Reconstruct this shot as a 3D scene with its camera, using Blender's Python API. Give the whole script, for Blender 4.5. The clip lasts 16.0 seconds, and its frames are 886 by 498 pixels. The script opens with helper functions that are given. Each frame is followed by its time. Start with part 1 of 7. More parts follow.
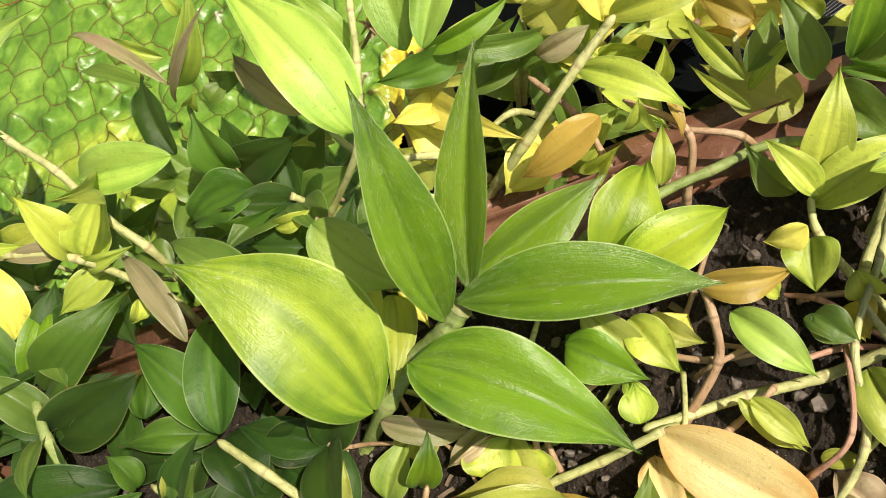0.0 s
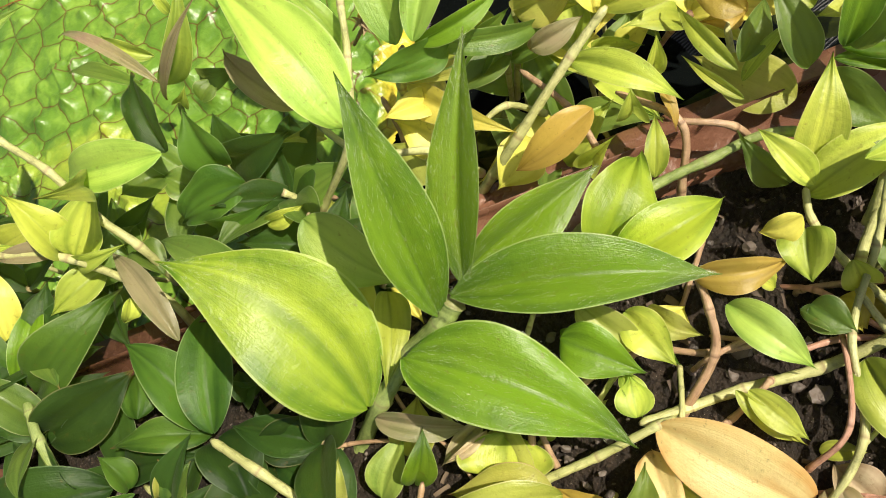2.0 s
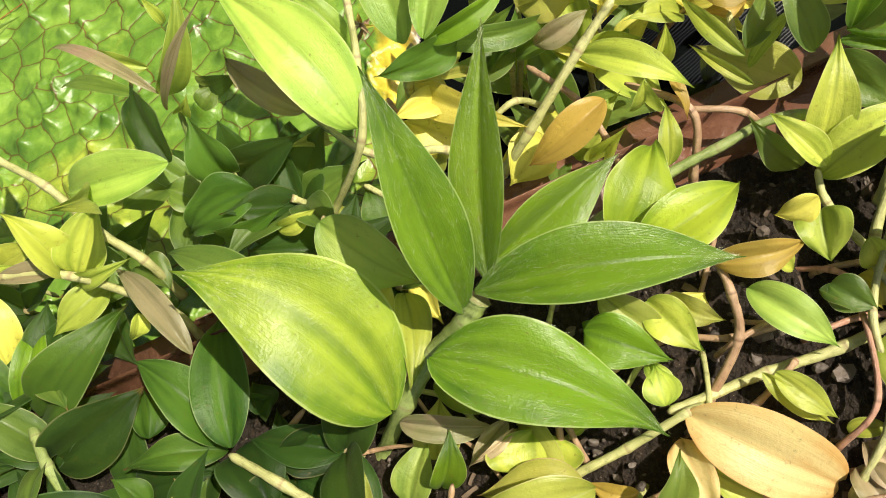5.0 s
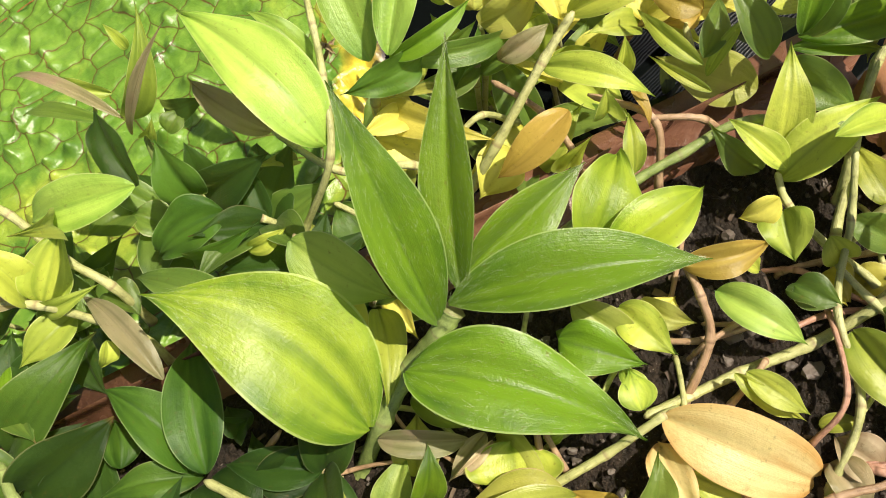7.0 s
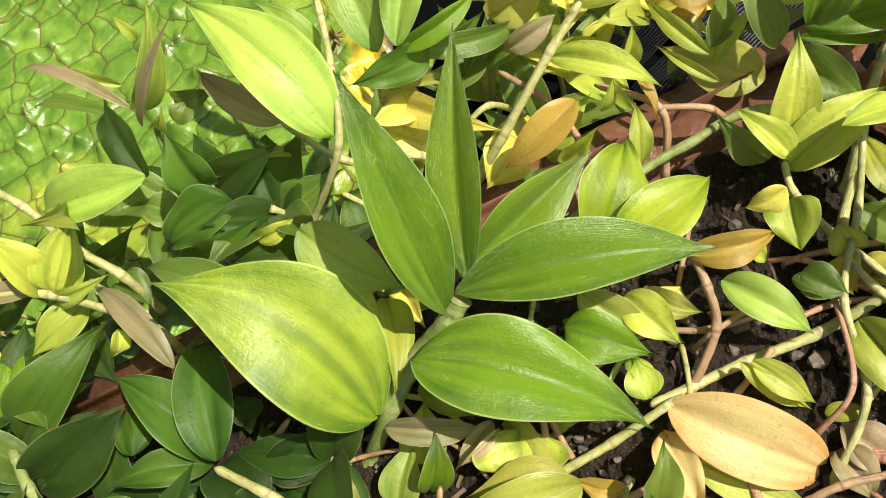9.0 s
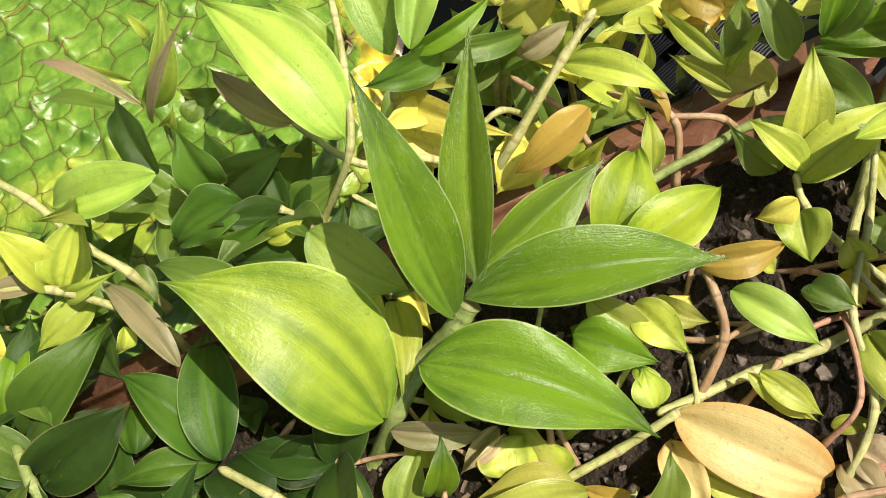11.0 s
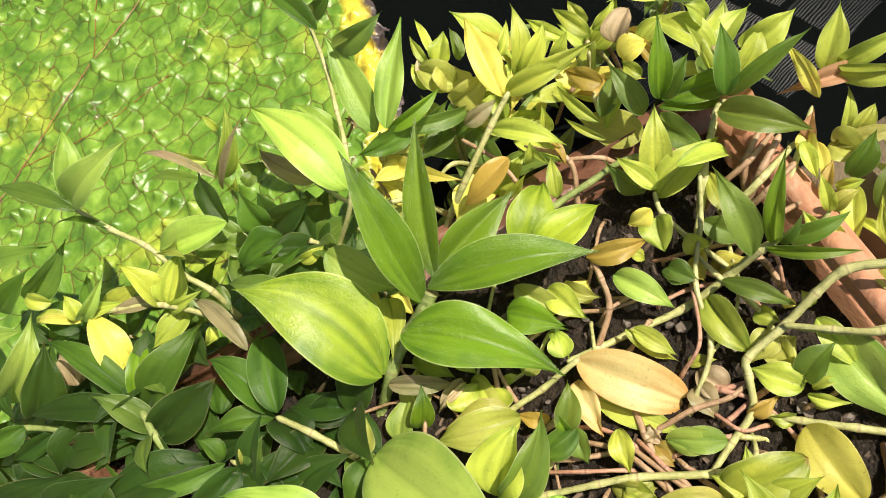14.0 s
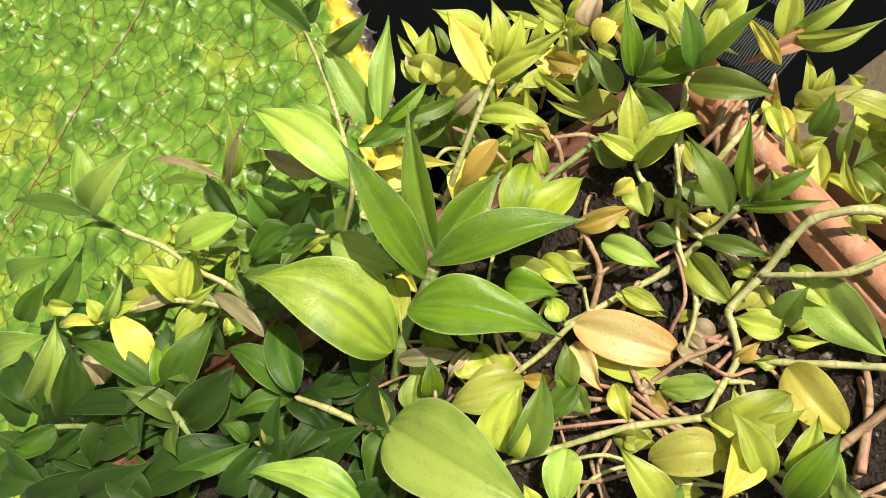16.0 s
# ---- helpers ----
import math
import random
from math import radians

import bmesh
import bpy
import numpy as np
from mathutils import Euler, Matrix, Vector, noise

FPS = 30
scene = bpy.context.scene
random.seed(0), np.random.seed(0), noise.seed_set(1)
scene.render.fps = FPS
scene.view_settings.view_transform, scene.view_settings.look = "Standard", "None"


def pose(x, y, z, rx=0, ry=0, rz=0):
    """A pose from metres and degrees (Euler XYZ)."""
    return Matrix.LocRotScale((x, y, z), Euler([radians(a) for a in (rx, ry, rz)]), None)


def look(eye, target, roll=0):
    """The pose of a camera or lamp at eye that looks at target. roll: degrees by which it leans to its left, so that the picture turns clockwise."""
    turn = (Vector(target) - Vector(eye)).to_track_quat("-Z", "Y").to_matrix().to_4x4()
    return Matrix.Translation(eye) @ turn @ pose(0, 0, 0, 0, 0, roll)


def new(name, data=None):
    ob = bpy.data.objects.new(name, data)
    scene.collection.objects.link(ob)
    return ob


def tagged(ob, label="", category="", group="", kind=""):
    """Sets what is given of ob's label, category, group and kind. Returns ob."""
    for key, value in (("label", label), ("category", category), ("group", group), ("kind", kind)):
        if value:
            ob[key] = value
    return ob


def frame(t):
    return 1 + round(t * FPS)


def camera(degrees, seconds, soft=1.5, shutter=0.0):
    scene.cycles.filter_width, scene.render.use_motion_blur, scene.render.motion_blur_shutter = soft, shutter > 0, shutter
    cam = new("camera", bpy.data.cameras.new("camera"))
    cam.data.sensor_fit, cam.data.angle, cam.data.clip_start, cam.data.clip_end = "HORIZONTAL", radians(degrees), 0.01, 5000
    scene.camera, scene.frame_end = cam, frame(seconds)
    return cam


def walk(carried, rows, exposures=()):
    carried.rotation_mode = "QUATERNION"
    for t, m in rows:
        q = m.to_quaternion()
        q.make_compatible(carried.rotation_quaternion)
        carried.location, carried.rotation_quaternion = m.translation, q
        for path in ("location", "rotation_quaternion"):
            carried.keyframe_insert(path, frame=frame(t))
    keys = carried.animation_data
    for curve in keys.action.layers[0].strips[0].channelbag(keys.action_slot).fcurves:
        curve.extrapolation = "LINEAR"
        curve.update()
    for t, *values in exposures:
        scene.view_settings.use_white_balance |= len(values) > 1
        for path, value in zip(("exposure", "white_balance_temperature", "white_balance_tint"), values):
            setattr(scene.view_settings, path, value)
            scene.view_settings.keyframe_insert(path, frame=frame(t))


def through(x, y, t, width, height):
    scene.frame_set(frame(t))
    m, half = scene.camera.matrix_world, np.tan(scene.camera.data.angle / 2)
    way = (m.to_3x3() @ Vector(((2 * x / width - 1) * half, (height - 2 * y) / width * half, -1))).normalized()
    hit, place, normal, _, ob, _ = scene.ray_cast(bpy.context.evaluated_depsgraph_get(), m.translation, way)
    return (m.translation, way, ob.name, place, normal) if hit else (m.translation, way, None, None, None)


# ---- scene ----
cam = camera(62, 16.0, soft=0.95)
PATH = [
    (0, (0.00002, -0.17997, 0.28298), (-0.00623, -0.06746, 0.00495), -40.97),
    (0.5, (0.00175, -0.17934, 0.28168), (-0.00633, -0.06770, 0.00334), -42.05),
    (1, (0.00028, -0.18074, 0.28116), (-0.00790, -0.06935, 0.00272), -41.95),
    (1.5, (0.00007, -0.18245, 0.28129), (-0.00646, -0.06993, 0.00327), -41.42),
    (2, (-0.00054, -0.18276, 0.27986), (-0.00524, -0.06879, 0.00239), -40.79),
    (2.5, (0.00003, -0.18148, 0.27888), (-0.00550, -0.06786, 0.00128), -41.10),
    (3, (0.00372, -0.18013, 0.27701), (-0.00279, -0.06674, -0.00066), -41.97),
    (3.5, (0.00003, -0.17885, 0.27756), (-0.00575, -0.06633, -0.00048), -41.34),
    (6, (-0.01944, -0.17694, 0.28023), (0.00180, -0.06646, 0.00213), -33.05),
    (6.5, (-0.01947, -0.17940, 0.27918), (0.00528, -0.06891, 0.00136), -31.58),
    (7, (-0.01808, -0.17953, 0.27931), (0.00689, -0.06889, 0.00157), -31.43),
    (7.5, (-0.01789, -0.17962, 0.27909), (0.00553, -0.06859, 0.00138), -32.29),
    (8, (-0.01771, -0.17998, 0.27919), (0.00377, -0.06899, 0.00131), -33.31),
    (8.5, (-0.01826, -0.18109, 0.27972), (0.00282, -0.06995, 0.00187), -33.48),
    (11, (-0.02087, -0.17804, 0.28103), (0.00101, -0.06723, 0.00311), -31.67),
    (11.5, (-0.02001, -0.17656, 0.28364), (0.00116, -0.06536, 0.00581), -32.02),
    (12, (-0.02482, -0.19421, 0.31318), (-0.00052, -0.07289, 0.03988), -31.70),
    (12.5, (-0.02479, -0.21992, 0.34116), (-0.00216, -0.08736, 0.07300), -33.72),
    (13, (-0.01472, -0.25427, 0.36567), (0.00356, -0.11279, 0.10175), -36.62),
    (13.5, (-0.00893, -0.25484, 0.36397), (0.00923, -0.11434, 0.09953), -38.09),
    (14, (-0.01112, -0.25334, 0.36505), (0.00524, -0.11455, 0.09959), -39.23),
    (14.5, (-0.01844, -0.25797, 0.36937), (0.00120, -0.11989, 0.10376), -38.87),
    (15, (-0.01584, -0.26573, 0.37225), (0.00308, -0.12634, 0.10728), -40.26),
    (15.5, (-0.01832, -0.26690, 0.37689), (0.00098, -0.12736, 0.11202), -41.17),
    (16, (-0.02358, -0.27050, 0.38073), (-0.00340, -0.13098, 0.11591), -41.51),
]
walk(cam, [(t, look(eye, target, roll)) for t, eye, target, roll in PATH], ((0.0, 0.61), (11.5, 0.61), (12.5, 0.74), (13.0, 0.75), (14.0, 0.67), (15.0, 0.63), (16.0, 0.59)))

# ---- daylight ----
world = bpy.data.worlds.new("world")
world.use_nodes = True
scene.world = world
wn = world.node_tree
sky = wn.nodes.new("ShaderNodeTexSky")
sky.sky_type, sky.sun_disc = "NISHITA", False
sky.dust_density, sky.ozone_density = 4.0, 0.4
SUN_EL, SUN_AZ = radians(58), radians(-33)  # azimuth counted from +x towards +y
sky.sun_elevation, sky.sun_rotation = SUN_EL, radians(90) - SUN_AZ
wn.links.new(sky.outputs[0], wn.nodes["Background"].inputs[0])
wn.nodes["Background"].inputs[1].default_value = 0.06
sun = new("sun", bpy.data.lights.new("sun", "SUN"))
sun.data.energy, sun.data.angle, sun.data.color = 5.0, radians(0.6), (1.0, 0.905, 0.74)
sun_way = Vector((math.cos(SUN_EL) * math.cos(SUN_AZ), math.cos(SUN_EL) * math.sin(SUN_AZ), math.sin(SUN_EL)))
sun.matrix_world = look(sun_way * 3, (0, 0, 0))


# ---- materials ----
class Nodes:
    """A material's node tree, with short calls."""

    def __init__(self, name):
        self.mat = bpy.data.materials.new(name)
        self.mat.use_nodes = True
        self.t = self.mat.node_tree
        self.bsdf = self.t.nodes["Principled BSDF"]
        self.out = self.t.nodes["Material Output"]

    def put(self, slot, value):
        if isinstance(value, bpy.types.NodeSocket):
            self.t.links.new(value, slot)
        elif value is not None:
            if slot.type == "RGBA" and len(value) == 3:
                value = (*value, 1)
            slot.default_value = value

    def node(self, kind, out=0, **inputs):
        n = self.t.nodes.new("ShaderNode" + kind)
        for key, value in inputs.items():
            self.put(n.inputs[key.replace("_", " ")], value)
        return n.outputs[out]

    def math(self, op, a, b=0.0, c=0.0, clamp=False):
        n = self.t.nodes.new("ShaderNodeMath")
        n.operation, n.use_clamp = op, clamp
        for k, v in enumerate((a, b, c)):
            self.put(n.inputs[k], v)
        return n.outputs[0]

    def mix(self, f, a, b, blend="MIX"):
        n = self.t.nodes.new("ShaderNodeMix")
        n.data_type, n.blend_type = "RGBA", blend
        self.put(n.inputs[0], f)
        self.put(n.inputs[6], a)
        self.put(n.inputs[7], b)
        return n.outputs[2]

    def ramp(self, f, *stops):
        n = self.t.nodes.new("ShaderNodeValToRGB")
        e = n.color_ramp.elements
        while len(e) < len(stops):
            e.new(0.5)
        for k, (p, c) in enumerate(stops):
            e[k].position = p
            e[k].color = (*c, 1) if not isinstance(c, (int, float)) else (c, c, c, 1)
        self.put(n.inputs[0], f)
        return n.outputs[0]

    def noise(self, scale, detail=3.0, rough=0.55, vec=None, warp=0.0):
        return self.node("TexNoise", Scale=scale, Detail=detail, Roughness=rough, Distortion=warp, Vector=vec if vec is not None else self.where())

    def where(self):
        return self.node("TexCoord", 3)

    def attr(self, name, out=2):
        n = self.t.nodes.new("ShaderNodeAttribute")
        n.attribute_name = name
        return n.outputs[out]

    def random(self):
        return self.node("ObjectInfo", 5)

    def bump(self, height, strength=0.3, distance=0.001):
        return self.node("Bump", Height=height, Strength=strength, Distance=distance)

    def finish(self, colour, rough=0.5, bump=None, metal=0.0, spec=None):
        b = self.bsdf.inputs
        self.put(b["Base Color"], colour)
        self.put(b["Roughness"], rough)
        self.put(b["Metallic"], metal)
        if spec is not None:
            self.put(b["Specular IOR Level"], spec)
        if bump is not None:
            self.put(b["Normal"], bump)
        return self.mat


def leaf_material(name, edge, mid, rim, vein=0.5, rough=0.40, through=0.40, blotch=None, tint=(0.75, 0.95, 0.2), brown=0.5, gloss=0.46):
    """Leaf blade: parallel veins along it, colour from margin to middle, pale rim, browned tips, light let through."""
    n = Nodes(name)
    u, v = n.attr("along"), n.attr("across")
    rnd = n.random()
    other = n.math("FRACT", n.math("MULTIPLY", rnd, 17.31))
    third = n.math("FRACT", n.math("MULTIPLY", rnd, 91.7))
    side = n.math("ABSOLUTE", v)
    coarse = n.noise(70.0, 4.0, 0.6)
    line = n.node("CombineXYZ", X=n.math("MULTIPLY", v, 1.9), Y=n.math("MULTIPLY", u, 0.75), Z=n.math("MULTIPLY", rnd, 37.0))
    bands = n.node("TexNoise", Scale=1.7, Detail=1.2, Roughness=0.5, Vector=line)
    fine = n.node("CombineXYZ", X=n.math("MULTIPLY", v, 16.0), Y=n.math("MULTIPLY", u, 0.9), Z=n.math("MULTIPLY", rnd, 11.0))
    veins = n.node("TexNoise", Scale=2.0, Detail=2.0, Roughness=0.5, Vector=fine)
    ribs = n.math("ADD", n.math("MULTIPLY", n.math("COSINE", n.math("MULTIPLY", side, 15.7)), 0.5), 0.5)
    ends = n.math("ABSOLUTE", n.math("SUBTRACT", u, 0.48))
    f = n.math("ADD", n.math("MULTIPLY", n.math("POWER", side, 1.6), 0.42), n.math("MULTIPLY", n.math("SUBTRACT", bands, 0.5), 1.6))
    f = n.math("ADD", f, n.math("MULTIPLY", n.math("SUBTRACT", coarse, 0.5), 1.6))
    f = n.math("ADD", f, n.math("MULTIPLY", n.math("MULTIPLY", ends, ends), 2.5))
    f = n.math("ADD", f, n.math("MULTIPLY", n.math("SUBTRACT", rnd, 0.65), 0.35), clamp=True)
    col = n.mix(f, mid, edge)
    stripe = n.math("MULTIPLY", n.math("MULTIPLY", ribs, n.math("SUBTRACT", 1.0, side)), n.math("MULTIPLY", n.math("SUBTRACT", bands, 0.25, clamp=True), 1.5), clamp=True)
    col = n.mix(n.math("MULTIPLY", stripe, 0.55), col, tuple(0.55 * c for c in edge))
    col = n.mix(n.math("MULTIPLY", n.math("SUBTRACT", veins, 0.45, clamp=True), 1.1 * vein, clamp=True), col, tuple(min(1, c * 1.3 + 0.012) for c in mid))
    col = n.mix(n.math("MULTIPLY", n.math("SUBTRACT", 0.07, side, clamp=True), 4.0, clamp=True), col, tuple(0.8 * c for c in edge))
    if blotch:
        b = n.noise(38.0, 5.0, 0.7, warp=0.6)
        col = n.mix(n.math("MULTIPLY", n.math("SUBTRACT", b, 0.5, clamp=True), 3.2, clamp=True), col, blotch)
    level = n.math("ADD", 0.76, n.math("MULTIPLY", other, 0.44))
    col = n.mix(1.0, col, n.node("CombineColor", Red=n.math("ADD", level, n.math("MULTIPLY", n.math("SUBTRACT", third, 0.55), 0.12)), Green=level, Blue=level), "MULTIPLY")
    spots = n.noise(520.0, 3.0, 0.65)
    col = n.mix(n.math("MULTIPLY", n.math("SUBTRACT", spots, 0.62, clamp=True), 4.5, clamp=True), col, (0.13, 0.085, 0.02))
    worn = n.math("ADD", n.math("MULTIPLY", n.math("SUBTRACT", u, 0.93, clamp=True), 14.0), n.math("MULTIPLY", n.math("SUBTRACT", side, 0.95, clamp=True), 9.0))
    worn = n.math("MULTIPLY", worn, n.math("MULTIPLY", n.math("SUBTRACT", n.math("ADD", third, n.math("MULTIPLY", coarse, 0.8)), 0.85, clamp=True), 3.5 * brown), clamp=True)
    col = n.mix(n.math("MULTIPLY", n.math("GREATER_THAN", side, 0.962), 0.5), col, rim)
    col = n.mix(worn, col, (0.24, 0.12, 0.045))
    height = n.math("ADD", n.math("MULTIPLY", veins, 0.22), n.math("MULTIPLY", n.noise(800.0, 3.0), 0.25))
    height = n.math("ADD", height, n.math("ADD", n.math("MULTIPLY", ribs, 0.12), n.math("MULTIPLY", n.noise(160.0, 4.0, 0.65), 1.3)))
    nrm = n.bump(height, 0.36, 0.0011)
    n.finish(col, n.math("ADD", rough - 0.12, n.math("MULTIPLY", coarse, 0.28)), nrm, spec=gloss)
    n.put(n.bsdf.inputs["Sheen Weight"], 0.03)
    n.put(n.bsdf.inputs["Sheen Roughness"], 0.45)
    trans = n.t.nodes.new("ShaderNodeBsdfTranslucent")
    n.put(trans.inputs["Normal"], nrm)
    n.put(trans.inputs["Color"], n.mix(0.55, col, tint))
    add = n.t.nodes.new("ShaderNodeMixShader")
    add.inputs[0].default_value = through
    n.t.links.new(n.bsdf.outputs[0], add.inputs[1])
    n.t.links.new(trans.outputs[0], add.inputs[2])
    n.t.links.new(add.outputs[0], n.out.inputs[0])
    return n.mat


LEAF = {
    # hairy bright leaves of the tall shoot
    "vivid": leaf_material("leaf_vivid", (0.032, 0.092, 0.006), (0.155, 0.272, 0.013), (0.48, 0.58, 0.22), 0.7, tint=(0.56, 0.87, 0.10), brown=0.15),
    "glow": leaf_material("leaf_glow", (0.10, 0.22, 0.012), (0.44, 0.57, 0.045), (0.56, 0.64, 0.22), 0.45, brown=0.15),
    # the pale soft green of broad young leaves
    "pale": leaf_material("leaf_pale", (0.15, 0.32, 0.035), (0.43, 0.61, 0.10), (0.66, 0.72, 0.34), 0.5, tint=(0.8, 0.95, 0.3), brown=0.2),
    "fresh": leaf_material("leaf_fresh", (0.15, 0.29, 0.04), (0.40, 0.54, 0.10), (0.6, 0.66, 0.36), 0.5, tint=(0.7, 0.9, 0.3), brown=0.3),
    "green": leaf_material("leaf_green", (0.040, 0.10, 0.016), (0.14, 0.22, 0.035), (0.46, 0.52, 0.24), 0.4),
    # the two darkest greens; low on the left they also hold painted shade
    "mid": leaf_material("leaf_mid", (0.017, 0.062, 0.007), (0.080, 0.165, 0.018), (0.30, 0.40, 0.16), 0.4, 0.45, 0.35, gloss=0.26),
    "deep_shaded": leaf_material("leaf_deep_shaded", (0.008, 0.029, 0.005), (0.030, 0.068, 0.010), (0.12, 0.19, 0.08), 0.4, 0.45, 0.3, gloss=0.22),
    "lime": leaf_material("leaf_lime", (0.14, 0.235, 0.024), (0.53, 0.60, 0.085), (0.70, 0.70, 0.28), 0.45, blotch=(0.37, 0.41, 0.07), tint=(0.72, 0.9, 0.15)),
    "olive": leaf_material("leaf_olive", (0.24, 0.28, 0.035), (0.50, 0.53, 0.11), (0.60, 0.56, 0.28), 0.5, blotch=(0.38, 0.34, 0.10), tint=(0.7, 0.65, 0.2), brown=0.9),
    "yellow": leaf_material("leaf_yellow", (0.56, 0.50, 0.06), (0.84, 0.77, 0.15), (0.82, 0.72, 0.3), 0.35, blotch=(0.46, 0.44, 0.07), tint=(0.88, 0.8, 0.17)),
    "ochre": leaf_material("leaf_ochre", (0.34, 0.22, 0.04), (0.52, 0.38, 0.08), (0.64, 0.48, 0.18), 0.3, blotch=(0.40, 0.30, 0.05), tint=(0.85, 0.58, 0.1)),
    "orange": leaf_material("leaf_orange", (0.80, 0.43, 0.13), (0.95, 0.74, 0.33), (0.8, 0.46, 0.2), 0.25, blotch=(0.90, 0.76, 0.30), tint=(0.95, 0.68, 0.25), brown=0.8),
    "mauve": leaf_material("leaf_mauve", (0.17, 0.18, 0.07), (0.40, 0.34, 0.19), (0.58, 0.54, 0.32), 0.5, 0.36, blotch=(0.42, 0.25, 0.20), tint=(0.75, 0.55, 0.22), gloss=0.55),
    "coral": leaf_material("leaf_coral", (0.44, 0.20, 0.10), (0.68, 0.38, 0.22), (0.70, 0.46, 0.28), 0.4, blotch=(0.55, 0.40, 0.14), tint=(0.85, 0.45, 0.2)),
    "dry": leaf_material("leaf_dry", (0.26, 0.20, 0.10), (0.50, 0.41, 0.25), (0.44, 0.34, 0.22), 0.6, 0.6, 0.25, blotch=(0.24, 0.13, 0.07), tint=(0.55, 0.35, 0.16)),
}


def stem_material(name, a, b, node):
    n = Nodes(name)
    long = n.node("CombineXYZ", X=n.math("MULTIPLY", n.attr("round"), 2.2), Y=n.math("MULTIPLY", n.attr("run"), 60.0), Z=n.math("MULTIPLY", n.random(), 40.0))
    streak = n.node("TexNoise", Scale=3.0, Detail=4.0, Roughness=0.65, Vector=long)
    col = n.mix(n.math("MULTIPLY", n.math("SUBTRACT", n.math("ADD", n.math("MULTIPLY", n.noise(60.0, 4.0, 0.65), 0.6), n.math("MULTIPLY", streak, 0.6)), 0.36), 2.4, clamp=True), a, b)
    col = n.mix(n.math("MULTIPLY", n.math("SUBTRACT", n.noise(420.0, 3.0, 0.7), 0.52, clamp=True), 3.0, clamp=True), col, tuple(0.4 * c for c in a))
    joint = n.attr("joint")
    col = n.mix(n.math("MULTIPLY", joint, 0.5, clamp=True), col, tuple(min(1, 1.25 * c + 0.03) for c in b))
    col = n.mix(n.math("MULTIPLY", n.math("SUBTRACT", joint, 0.75, clamp=True), 3.6, clamp=True), col, node)
    return n.finish(col, 0.42, n.bump(n.math("ADD", streak, n.noise(500.0, 3.0)), 0.5, 0.0008))


STEM = {
    "green": stem_material("stem_green", (0.11, 0.16, 0.04), (0.26, 0.32, 0.10), (0.20, 0.20, 0.08)),
    "pale": stem_material("stem_pale", (0.24, 0.25, 0.08), (0.46, 0.46, 0.20), (0.28, 0.22, 0.11)),
    "brown": stem_material("stem_brown", (0.22, 0.125, 0.07), (0.40, 0.27, 0.16), (0.16, 0.09, 0.05)),
    "red": stem_material("stem_red", (0.30, 0.13, 0.09), (0.46, 0.27, 0.18), (0.20, 0.10, 0.06)),
}


def soil_material():
    n = Nodes("soil")
    a, b, c = n.noise(110.0, 6.0, 0.7), n.noise(520.0, 4.0, 0.65), n.noise(1300.0, 3.0, 0.6)
    col = n.ramp(a, (0.3, (0.010, 0.007, 0.005)), (0.55, (0.025, 0.016, 0.010)), (0.75, (0.058, 0.038, 0.024)))
    col = n.mix(n.math("MULTIPLY", n.math("SUBTRACT", b, 0.60, clamp=True), 6.0, clamp=True), col, (0.12, 0.085, 0.06))
    col = n.mix(n.math("GREATER_THAN", c, 0.70), col, (0.26, 0.22, 0.18))
    h = n.math("ADD", a, n.math("ADD", n.math("MULTIPLY", b, 0.5), n.math("MULTIPLY", c, 0.2)))
    return n.finish(col, n.ramp(b, (0.4, 0.55), (0.6, 0.95)), n.bump(h, 1.0, 0.006), spec=0.4)


def terracotta_material():
    n = Nodes("terracotta")
    a, b = n.noise(22.0, 5.0, 0.6), n.noise(260.0, 4.0, 0.7)
    col = n.ramp(a, (0.3, (0.34, 0.15, 0.085)), (0.5, (0.46, 0.22, 0.13)), (0.72, (0.55, 0.31, 0.20)))
    col = n.mix(n.math("MULTIPLY", n.math("SUBTRACT", b, 0.5, clamp=True), 1.5), col, (0.24, 0.09, 0.05))
    lime = n.noise(48.0, 6.0, 0.75, warp=0.4)
    col = n.mix(n.math("MULTIPLY", n.math("SUBTRACT", lime, 0.54, clamp=True), 3.0, clamp=True), col, (0.62, 0.50, 0.40))
    return n.finish(col, 0.62, n.bump(n.math("ADD", b, a), 0.45, 0.0015))


def wet_shaded_clay_material():
    n = Nodes("wet_shaded_clay")
    a, b = n.noise(30.0, 5.0, 0.6), n.noise(300.0, 4.0, 0.7)
    col = n.ramp(a, (0.3, (0.07, 0.032, 0.02)), (0.55, (0.15, 0.068, 0.042)), (0.75, (0.25, 0.125, 0.082)))
    return n.finish(col, n.ramp(n.noise(60.0), (0.4, 0.18), (0.65, 0.5)), n.bump(n.math("ADD", b, a), 0.5, 0.0015))


def water_material():
    n = Nodes("pond_water")
    wave = n.noise(14.0, 3.0, 0.5)
    return n.finish((0.003, 0.004, 0.004), 0.016, n.bump(wave, 0.03, 0.004), spec=0.8)


def concrete_material():
    n = Nodes("sandy_concrete")
    a, b = n.noise(9.0, 5.0, 0.6), n.noise(240.0, 5.0, 0.75)
    col = n.ramp(a, (0.3, (0.13, 0.10, 0.062)), (0.6, (0.20, 0.155, 0.10)), (0.8, (0.26, 0.21, 0.145)))
    col = n.mix(n.math("MULTIPLY", n.math("SUBTRACT", b, 0.52, clamp=True), 2.5, clamp=True), col, (0.10, 0.08, 0.055))
    return n.finish(col, 0.85, n.bump(b, 0.7, 0.003))


